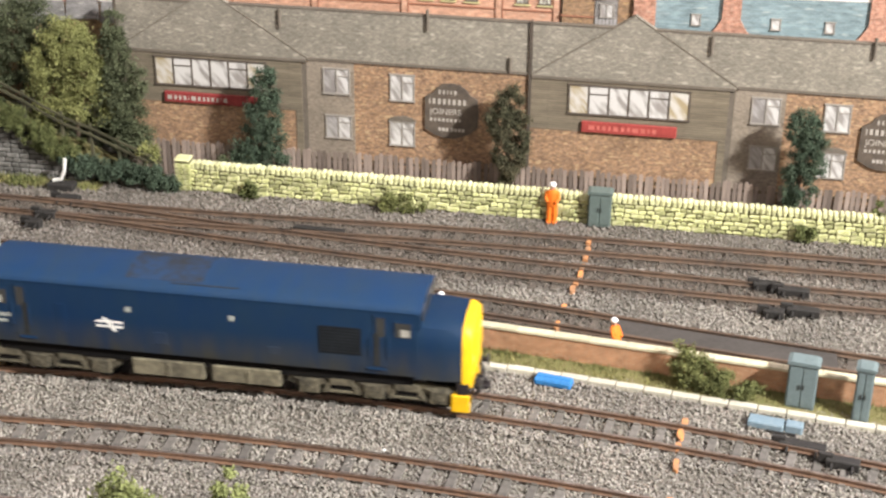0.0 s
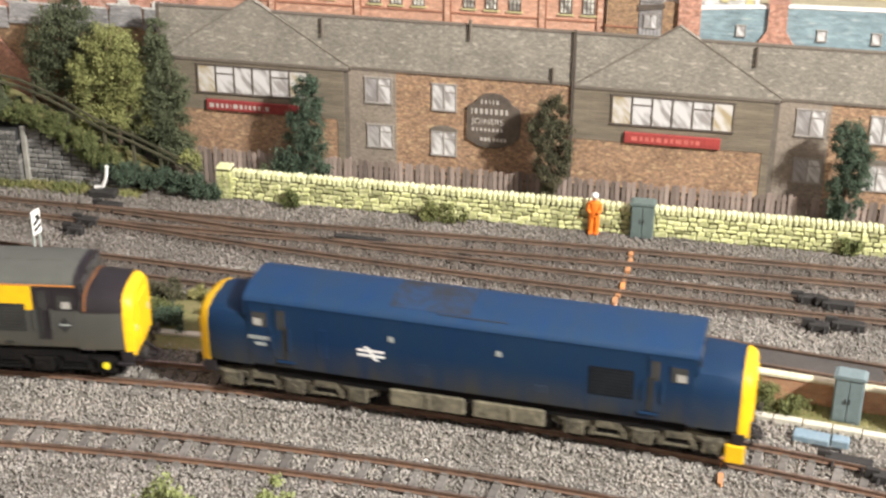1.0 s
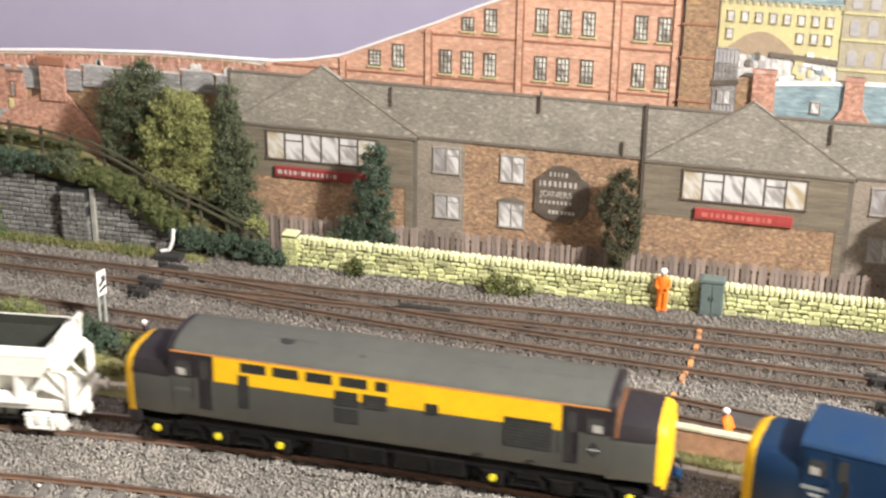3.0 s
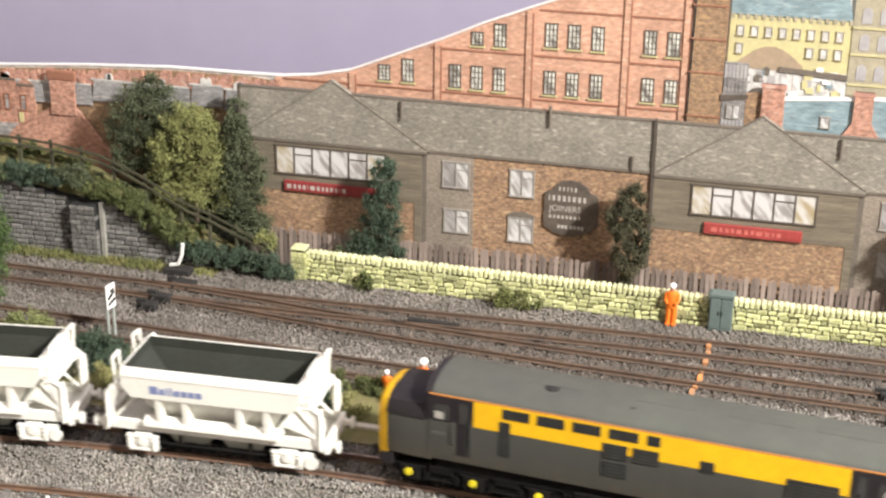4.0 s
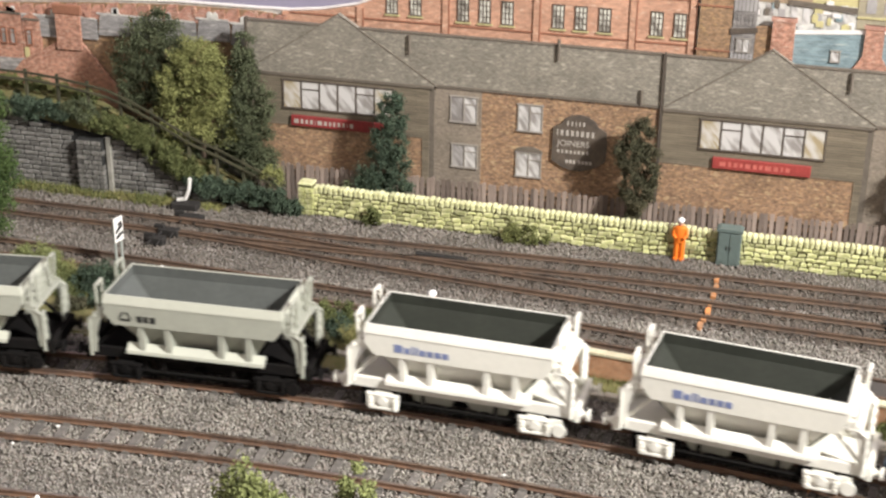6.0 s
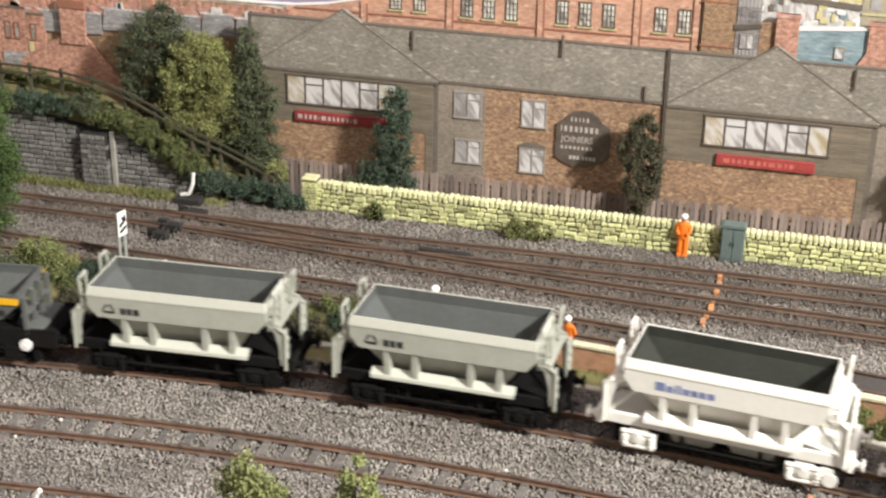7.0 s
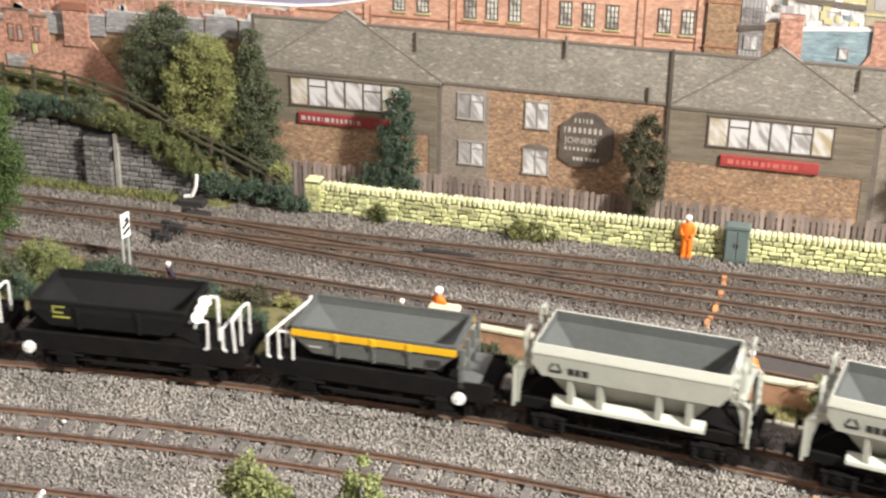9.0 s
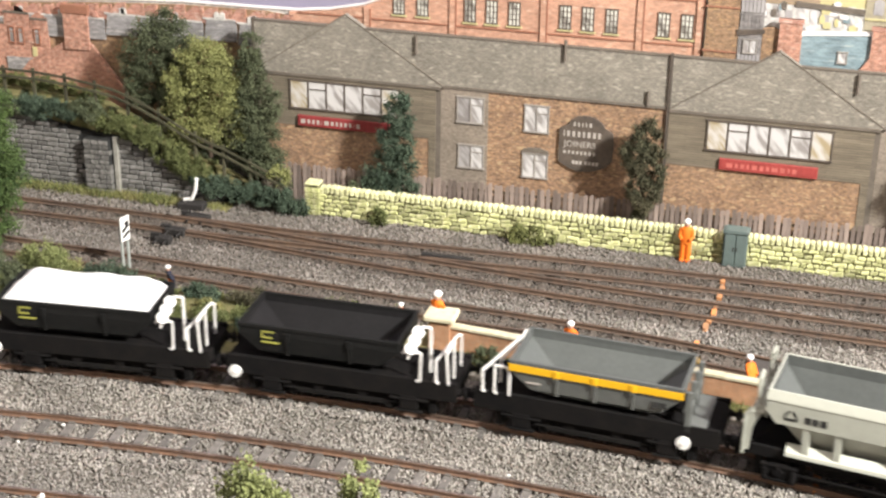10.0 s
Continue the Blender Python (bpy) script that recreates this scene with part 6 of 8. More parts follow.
def locomotive(name, s, label, style):
    t = thing(name, 0, 0, 0, label, "locomotive")
    dutch = style == "grey"
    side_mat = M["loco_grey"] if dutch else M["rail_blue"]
    roof_mat = M["loco_roof_grey"] if dutch else M["rail_blue_lit"]
    nose_mat = M["loco_black"] if dutch else M["rail_blue_lit"]
    # sides and roof
    bm = bmesh.new()
    prism(bm, mirror([(HALF - 0.9, BOT), (HALF, BOT + 5), (HALF, 38), (HALF - 0.45, CANT + 0.1)]), -BODY, BODY)
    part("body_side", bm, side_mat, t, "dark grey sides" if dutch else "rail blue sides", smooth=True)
    bm = bmesh.new()
    arch = roof_curve()
    secs = []
    over = -1.2 if dutch else 2.0
    for x, k in ((-BODY - over, 0.0), (-BODY + 2.6, 1.0), (BODY - 2.6, 1.0), (BODY + over, 0.0)):
        secs.append([(x, y, z) for y, z in mirror([(y, CANT + 0.1 + (z - CANT) * (1.0 if k else 0.96)) for y, z in arch])])
    loft(bm, secs)
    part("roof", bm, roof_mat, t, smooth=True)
    for sy in (-1, 1):
        bm = bmesh.new()
        wide = 0.3 if dutch else 0.05
        box(bm, -BODY, BODY, sy * (HALF - 0.3) - wide, sy * (HALF - 0.3) + wide, CANT - 0.2, CANT + 0.35)
        part("gutter", bm, M["orange_line"] if dutch else M["rail_blue"], t)
    for sx in (-1, 1):
        # nose: a rounded box that narrows forward
        bm = bmesh.new()
        secs = []
        for x, w, h in ((BODY - 1, HALF - 0.2, 44.6), (BODY + 9.5, HALF - 0.4, 44.4), (BODY + 17.5, HALF - 1.0, 44.0), (BODY + 20.9, HALF - 2.0, 43.4)):
            right = [(w - 0.7, BOT - 1), (w, 24), (w, 34), (w - 0.4, h - 5.6), (w - 2.2, h - 2.2), (w - 5.5, h - 0.6), (w * 0.4, h + 0.4)]
            secs.append([(sx * x, y, z) for y, z in mirror(right)])
        loft(bm, secs)
        nose = part("nose", bm, side_mat, t, smooth=True)
        if dutch:
            bm = bmesh.new()
            secs = []
            for x, w, h in ((BODY + 1.5, HALF - 0.1, 44.7), (BODY + 9.5, HALF - 0.3, 44.5), (BODY + 17.5, HALF - 0.9, 44.1), (BODY + 19.6, HALF - 1.5, 43.8)):
                secs.append([(sx * x, y, z) for y, z in mirror([(w + 0.12, 36.5), (w - 0.25, h - 5.6), (w - 2.05, h - 2.05), (w - 5.4, h - 0.4), (w * 0.4, h + 0.6)])])
            loft(bm, secs)
            part("nose_top", bm, M["loco_black"], nose, "black nose top", smooth=True)
        # the face
        bm = bmesh.new()
        secs = []
        for x, w, h in ((BODY + 19.4, HALF - 1.5, 43.9), (BODY + 21.8, HALF - 2.1, 43.4), (BODY + 23.6, HALF - 3.3, 42.0)):
            right = [(w - 0.7, 14.2 if x > BODY + 20 else 16.5), (w + 0.1, 23.5), (w + 0.1, 34), (w - 0.3, h - 5.6), (w - 2.0, h - 2.0), (w - 5.3, h - 0.4), (w * 0.4, h + 0.7)]
            secs.append([(sx * x, y, z) for y, z in mirror(right)])
        loft(bm, secs)
        face = part("nose_face", bm, M["warning_yellow"], nose, "warning yellow end panel", smooth=True)
        bm = bmesh.new()
        box(bm, min(sx * (BODY + 22.6), sx * (BODY + 24.4)), max(sx * (BODY + 22.6), sx * (BODY + 24.4)), -7.5, 7.5, 18, 38.5, 0.5)
        part("nose_door", bm, M["warning_yellow"], face)
        for yy in (-10.5, 10.5):
            bm = bmesh.new()
            rod(bm, (sx * (BODY + 21.5), yy, 26), (sx * (BODY + 23.8), yy, 26), 1.6, seg=12)
            part("marker_light", bm, M["pale_glass"], face)
        bm = bmesh.new()
        box(bm, min(sx * (BODY + 17), sx * (BODY + 22.5)), max(sx * (BODY + 17), sx * (BODY + 22.5)), -15.5, 15.5, 10.6, 16.4, 0.4)
        part("buffer_beam", bm, M["loco_black"], t)
        for yy in (-15.2, 15.2) if sx > 0 else ():
            bm = bmesh.new()
            box(bm, min(sx * (BODY + 15), sx * (BODY + 22.8)), max(sx * (BODY + 15), sx * (BODY + 22.8)), yy - 1.2, yy + 1.2, 2.6 if not dutch else 9.5, 11.0, 0.4)
            part("step_plate", bm, M["warning_yellow"] if not dutch else M["loco_black"], t)
        for yy in (-12.4, 12.4):
            bm = bmesh.new()
            box(bm, *sorted((sx * (BODY + 20.5), sx * (BODY + 23.9))), yy - 1.3, yy + 1.3, 21.5, 29.5, 0.5)
            box(bm, *sorted((sx * (BODY + 20.5), sx * (BODY + 23.2))), yy - 0.8, yy + 0.8, 31.5, 35.5, 0.3)
            part("lamp_bracket", bm, M["warning_yellow"], face)
        bm = bmesh.new()
        box(bm, *sorted((sx * (BODY + 18), sx * (BODY + 29.5))), -2.2, 2.2, 6.6, 8.8, 0.4)
        rods(bm, [(sx * (BODY + 22), 0, 12.6), (sx * (BODY + 26), 0, 12.2), (sx * (BODY + 28.5), 0, 9.5)], 0.7, 6)
        part("coupling", bm, M["loco_black"], t)
        for yy in (-9.0, -6.4, 6.4, 9.0):
            bm = bmesh.new()
            rods(bm, [(sx * (BODY + 22), yy, 15.2), (sx * (BODY + 24.6), yy, 14.4), (sx * (BODY + 25.4), yy, 9.4), (sx * (BODY + 23.6), yy, 6.2)], 0.55, 6)
            part("brake_hose", bm, M["loco_black"], t)
        # windscreens
        for ya, yb in ((-14.8, -5.6), (-4.9, 4.9), (5.6, 14.8)):
            bm = bmesh.new()
            xa, xb = BODY + 1.9, BODY + 2.7
            for x0, x1 in ((sx * xa, sx * xb),):
                loft(bm, [[(x0, ya, 45.2), (x0, yb, 45.2), (x0 - sx * 0.2, yb, 51.6 if abs(yb) < 14 and abs(ya) < 14 else 50.2), (x0 - sx * 0.2, ya, 51.6 if abs(yb) < 14 and abs(ya) < 14 else 50.2)],
                          [(x1, ya, 45.2), (x1, yb, 45.2), (x1 - sx * 0.2, yb, 51.4 if abs(yb) < 14 and abs(ya) < 14 else 50.0), (x1 - sx * 0.2, ya, 51.4 if abs(yb) < 14 and abs(ya) < 14 else 50.0)]])
            part("windscreen", bm, M["cab_glass"], t)
        bm = bmesh.new()
        front = [(HALF - 0.7, 42.0), (HALF - 0.6, 48.6), (HALF - 2.6, 51.0), (HALF - 7, 52.8), (5, 53.6)]
        if dutch:
            front = [(HALF - 0.7, 42.0)] + [(y * 0.985, z - 0.15) for y, z in arch]
        prism(bm, mirror(front), min(sx * (BODY - 1.5), sx * (BODY + 1.9)), max(sx * (BODY - 1.5), sx * (BODY + 1.9)))
        part("cab_front", bm, M["loco_black"] if dutch else M["rail_blue"], t, smooth=True)
        if dutch and sx > 0:
            bm = bmesh.new()
            secs = []
            for x in (BODY + 2.6, BODY + 3.7):
                w, h = HALF + 0.05, 44.85
                secs.append([(sx * x, y, z) for y, z in mirror([(w + 0.12, 37.2), (w - 0.25, h - 5.6), (w - 2.05, h - 2.05), (w - 5.4, h - 0.4), (w * 0.4, h + 0.62)])])
            loft(bm, secs)
            part("lining", bm, M["lining_brown"], t, "dull orange lining strip", smooth=True)
        # cab side: window, door, handrails, on both sides
        for sy in (-1, 1):
            y0, y1 = sorted((sy * (HALF - 0.1), sy * (HALF + 0.12)))
            bm = bmesh.new()
            xa, xb = sorted((sx * (BODY - 1.5), sx * (BODY - 9.5)))
            box(bm, xa, xb, y0, y1, 37.2, 45.6, 0.1)
            w = part("cab_window", bm, M["rail_blue"] if not dutch else M["loco_black"], t)
            bm = bmesh.new()
            y2, y3 = sorted((sy * (HALF + 0.1), sy * (HALF + 0.22)))
            box(bm, xa + 0.7, xb - 0.7, y2, y3, 38.0, 44.8)
            part("pane", bm, M["cab_glass"], w)
            # Pale plate on the glass: light caught by the pane, painted in.
            bm = bmesh.new()
            box(bm, *sorted((sx * (BODY - 2.6), sx * (BODY - 6.6))), *sorted((sy * (HALF + 0.2), sy * (HALF + 0.27))), 38.4, 41.8)
            part("pane_glare", bm, M["pale_glass"], w)
            bm = bmesh.new()
            xa, xb = sorted((sx * (BODY - 12.2), sx * (BODY - 18.2)))
            box(bm, xa, xb, y0, y1, 22.8, 48.2, 0.1)
            d = part("cab_door", bm, M["loco_black"] if dutch else M["rail_blue"], t, "recessed cab door")
            bm = bmesh.new()
            box(bm, xa + 1.2, xb - 1.2, y2, y3, 37.6, 46.6)
            part("pane", bm, M["cab_glass"], d)
            # Dark plate on the door's face, standing in for shade in its recess.
            bm = bmesh.new()
            xi = sx * (BODY - 15.6)
            box(bm, *sorted((xi, sx * (BODY - 18))), y2, y3, 23.4, 39)
            part("recess_shade", bm, M["grille"], d)
            bm = bmesh.new()
            for xx in (sx * (BODY - 11.4), sx * (BODY - 19)):
                rods(bm, [(xx, sy * (HALF + 0.1), 28), (xx, sy * (HALF + 0.9), 28.4), (xx, sy * (HALF + 0.9), 37.6), (xx, sy * (HALF + 0.1), 38)], 0.2, 5)
            part("handrail", bm, M["loco_grey"] if dutch else M["rail_blue_lit"], d)
    # side details, near and far
    for sy in (-1, 1):
        def plate(nm, x0, x1, z0, z1, mat, proud=0.14, bev=0.0):
            bm = bmesh.new()
            box(bm, x0, x1, *sorted((sy * (HALF - 0.3), sy * (HALF + proud))), z0, z1, bev)
            return part(nm, bm, mat, t)
        if dutch:
            for sx in (-1, 1):
                plate("cab_surround", *sorted((sx * (BODY - 19.4), sx * (BODY + 1))), 37.6, 48.8, M["loco_black"], 0.06)
            plate("yellow_band", -BODY + 19.5, BODY - 19.5, 37.2, 48.9, M["warning_yellow"], 0.10)
            for x0, x1 in ((-63, -51.6), (-48.4, -37), (-33.5, -22), (-18.5, -6.6), (-3, 2.2)):
                plate("body_window", x0, x1, 43.6, 48.0, M["grille"], 0.3)
            plate("grille", -64.4, -59.6, 26, 42, M["grille"], 0.2)
            for x0, x1, z0, z1 in ((-21, -10.8, 34.4, 41.2), (-8.6, 2, 34.6, 41.2), (-21, -10.8, 26.2, 33), (51.8, 72, 26.8, 40.2)):
                g = plate("grille", x0, x1, z0, z1, M["grille"], 0.3)
                bm = bmesh.new()
                for k in range(int((z1 - z0) / 1.5)):
                    box(bm, x0 + 0.4, x1 - 0.4, *sorted((sy * (HALF + 0.25), sy * (HALF + 0.42))), z0 + 0.5 + k * 1.5, z0 + 1.1 + k * 1.5)
                part("louvres", bm, M["grille_slat"], g)
            plate("body_window", 18.4, 24, 36, 41, M["grille"], 0.3)
            em = plate("depot_emblem", 86.6, 91.6, 29.9, 30.7, M["steel_post"], 0.25)
            bm = bmesh.new()
            slab(bm, [(89, 26.4), (92.2, 30.2), (89, 34), (85.8, 30.2)], *sorted((sy * HALF, sy * (HALF + 0.2))))
            part("badge", bm, M["grille"], em)
            plate("running_number", -94, -87, 30.4, 32.0, M["loco_roof_grey"], 0.2)
            for x in (40, 62):
                plate("step_hole", x, x + 3, 20.4, 21.2, M["grille"], 0.2)
        else:
            g = plate("grille", 53, 71.4, 27.6, 40.6, M["blue_grille"], 0.25)
            bm = bmesh.new()
            for k in range(8):
                box(bm, 53.6, 70.8, *sorted((sy * (HALF + 0.2), sy * (HALF + 0.38))), 28.4 + k * 1.5, 29.0 + k * 1.5)
            part("louvres", bm, M["blue_grille_slat"], g)
            # white arrow emblem of plain strokes
            bm = bmesh.new()
            y0, y1 = sorted((sy * HALF, sy * (HALF + 0.16)))
            for z in (30.3, 32.6):
                slab(bm, [(-46, z), (-34, z), (-34, z + 1.0), (-46, z + 1.0)], y0, y1)
            slab(bm, [(-43.6, 35.0), (-41.6, 35.0), (-38.4, 33.0), (-40.4, 33.0)], y0, y1)
            slab(bm, [(-41.6, 32.6), (-39.6, 32.6), (-37.4, 31.2), (-39.4, 31.2)], y0, y1 + 0.03)
            slab(bm, [(-40.4, 30.8), (-38.4, 30.8), (-36.4, 28.6), (-38.4, 28.6)], y0, y1)
            part("emblem", bm, M["white_paint"], t)
            for x0, x1, z0, z1 in ((-64, -59.5, 26, 40), (-20.5, -14.5, 24, 30), (30, 36, 24, 28)):
                plate("side_panel", x0, x1, z0, z1, M["rail_blue"], 0.16, 0.08)
            for x in (-32.6, 13.6):
                plate("small_panel", x + 0.4, x + 2.8, 38.9, 41.2, M["steel_post"], 0.2)
            bm = bmesh.new()
            for k in range(5):
                box(bm, -95 + k * 2.1, -93.4 + k * 2.1, *sorted((sy * HALF, sy * (HALF + 0.16))), 31.4, 33.2)
            box(bm, -92, -87, *sorted((sy * HALF, sy * (HALF + 0.16))), 28.6, 30)
            part("running_number", bm, M["steel_post"], t)
            for xx in (-BODY + 17, BODY - 17):
                bm = bmesh.new()
                box(bm, xx - 4, xx + 4, *sorted((sy * HALF, sy * (HALF + 0.15))), 21.2, 22.4)
                part("footstep", bm, M["rail_blue_lit"], t)
    # roof fittings
    if dutch:
        for x, r in ((-46, 3.1),):
            bm = bmesh.new()
            rod(bm, (x, -4, 53.0), (x, -4, 54.6), r, seg=16)
            part("exhaust", bm, M["grille"], t)
        bm = bmesh.new()
        box(bm, -12.5, -10.5, -9, -4, 51.0, 53.9)
        part("roof_port", bm, M["grille"], t)
        for x in (-58, -12, 26, 60):
            bm = bmesh.new()
            box(bm, x, x + 26, -3, 3, 54.1, 54.7, 0.2)
            part("roof_hatch", bm, M["loco_roof_grey"], t)
    else:
        bm = bmesh.new()
        secs = []
        for x in (-33, 1.5):
            secs.append([(x, y, z + 0.15) for y, z in arch_strip(-12.5, 12.5)] + [(x, y, z - 0.8) for y, z in arch_strip(-12.5, 12.5)[::-1]])
        loft(bm, secs)
        part("exhaust_panel", bm, M["exhaust_grime"], t, "sooty roof panel", smooth=True)
        bm = bmesh.new()
        y, z = arch_strip(-13.4, -12.9, 2)[0]
        box(bm, -12, 18, y - 0.3, y + 0.3, z - 0.4, z + 0.25)
        part("roof_seam", bm, M["grille"], t)
        for x in (-62, 24, 52):
            bm = bmesh.new()
            loft(bm, [[(xx, y, z + 0.12) for y, z in arch_strip(-10.5, 10.5)] + [(xx, y, z - 0.8) for y, z in arch_strip(-10.5, 10.5)[::-1]] for xx in (x, x + 22)])
            part("roof_hatch", bm, M["rail_blue_lit"], t, smooth=True)
    # underframe
    u = new("underframe")
    u.parent = t
    bm = bmesh.new()
    box(bm, -BODY + 2, BODY - 2, -14.5, 14.5, 12.5, BOT + 0.4)
    part("frame", bm, M["underframe"], u)
    for x0, x1, z0 in ((-32.5, 0.4, 6.2), (3.8, 34.8, 6.2)):
        bm = bmesh.new()
        box(bm, x0, x1, -15.4, 15.4, z0, 14.4, 0.6)
        box(bm, x0 + 16, x0 + 18, -15.9, 15.9, z0 + 0.4, 13, 0.2)
        box(bm, x0 + 5, x0 + 7, -15.7, 15.7, z0 + 3, 9)
        part("fuel_tank", bm, M["tank_dusty"] if not dutch else M["underframe"], u)
    for cx in (-76, 76):
        b = new("bogie")
        b.parent = t
        bm = bmesh.new()
        for sy in (-1, 1):
            ya, yb = sorted((sy * 11.2, sy * 13.4))
            slab(bm, [(cx - 38, 9.2), (cx - 34, 7.2), (cx - 28, 8.6), (cx - 10, 8.6), (cx - 6, 6.6), (cx + 6, 6.6), (cx + 10, 8.6), (cx + 28, 8.6), (cx + 34, 7.2), (cx + 38, 9.2),
                      (cx + 38, 12.0), (cx + 20, 13.6), (cx - 20, 13.6), (cx - 38, 12.0)], ya, yb)
            for k in (-28.8, 0, 28.8):
                box(bm, cx + k - 4.4, cx + k + 4.4, *sorted((sy * 12.6, sy * 15.0)), 4.6, 11.6, 0.5)
                box(bm, cx + k - 6.6, cx + k + 6.6, *sorted((sy * 13.2, sy * 14.4)), 10.8, 12.0, 0.2)
            for k in (-14.4, 14.4):
                box(bm, cx + k - 5.4, cx + k + 5.4, *sorted((sy * 12.8, sy * 14.6)), 9.4, 13.2, 0.4)
                box(bm, cx + k - 8.6, cx + k + 8.6, *sorted((sy * 12.6, sy * 13.9)), 5.2, 6.6, 0.3)
                for e in (-7.4, 7.4):
                    loft(bm, [[(cx + k + e - 1.2, sy * 12.6, 5.4), (cx + k + e + 1.2, sy * 12.6, 5.4), (cx + k + e + 1.2, sy * 14.2, 5.4), (cx + k + e - 1.2, sy * 14.2, 5.4)],
                              [(cx + k + e * 0.75 - 1.2, sy * 12.6, 10), (cx + k + e * 0.75 + 1.2, sy * 12.6, 10), (cx + k + e * 0.75 + 1.2, sy * 14.2, 10), (cx + k + e * 0.75 - 1.2, sy * 14.2, 10)]])
        box(bm, cx - 5, cx + 5, -11.4, 11.4, 7, 11.8)
        part("bogie_frame", bm, M["bogie_dusty"] if not dutch else M["underframe"], b)
        for sy in (-1, 1):
            for k in (-14.4, 14.4):
                # Dark block on the solid frame: an opening's shade, painted on.
                bm = bmesh.new()
                box(bm, cx + k - 4.6, cx + k + 4.6, *sorted((sy * 13.0, sy * 13.75)), 7.0, 9.2, 0.3)
                part("opening_shade", bm, M["underframe"], b)
            for k in (-28.8, 0, 28.8):
                bm = bmesh.new()
                rod(bm, (cx + k, sy * 14.8, 7.4), (cx + k, sy * 15.5, 7.4), 2.0, seg=10)
                part("axle_end", bm, M["bogie_dusty"] if not dutch else M["underframe"], b)
        for k in (-28.8, 0, 28.8):
            if dutch and not (cx > 0 and k == 0):
                for sy in (-1, 1):
                    bm = bmesh.new()
                    rod(bm, (cx + k, sy * 14.8, 8.8), (cx + k, sy * 15.8, 8.8), 1.65, seg=12)
                    part("axlebox_cover", bm, M["axle_yellow"], b, "yellow axlebox cover")
            axle(b, cx + k, 7.4, M["underframe"])
    buffers(t, BODY + 21, M["black_iron"], 13.8, length=6.5)
    return t


def arch_strip(y0, y1, n=9):
    """Points of the roof's arch between two distances from its middle."""
    pts = roof_curve(n=40)
    ys, zs = np.array([p[0] for p in pts[::-1]]), np.array([p[1] for p in pts[::-1]])
    return [(float(y), float(np.interp(abs(y), ys, zs))) for y in np.linspace(y0, y1, n)]


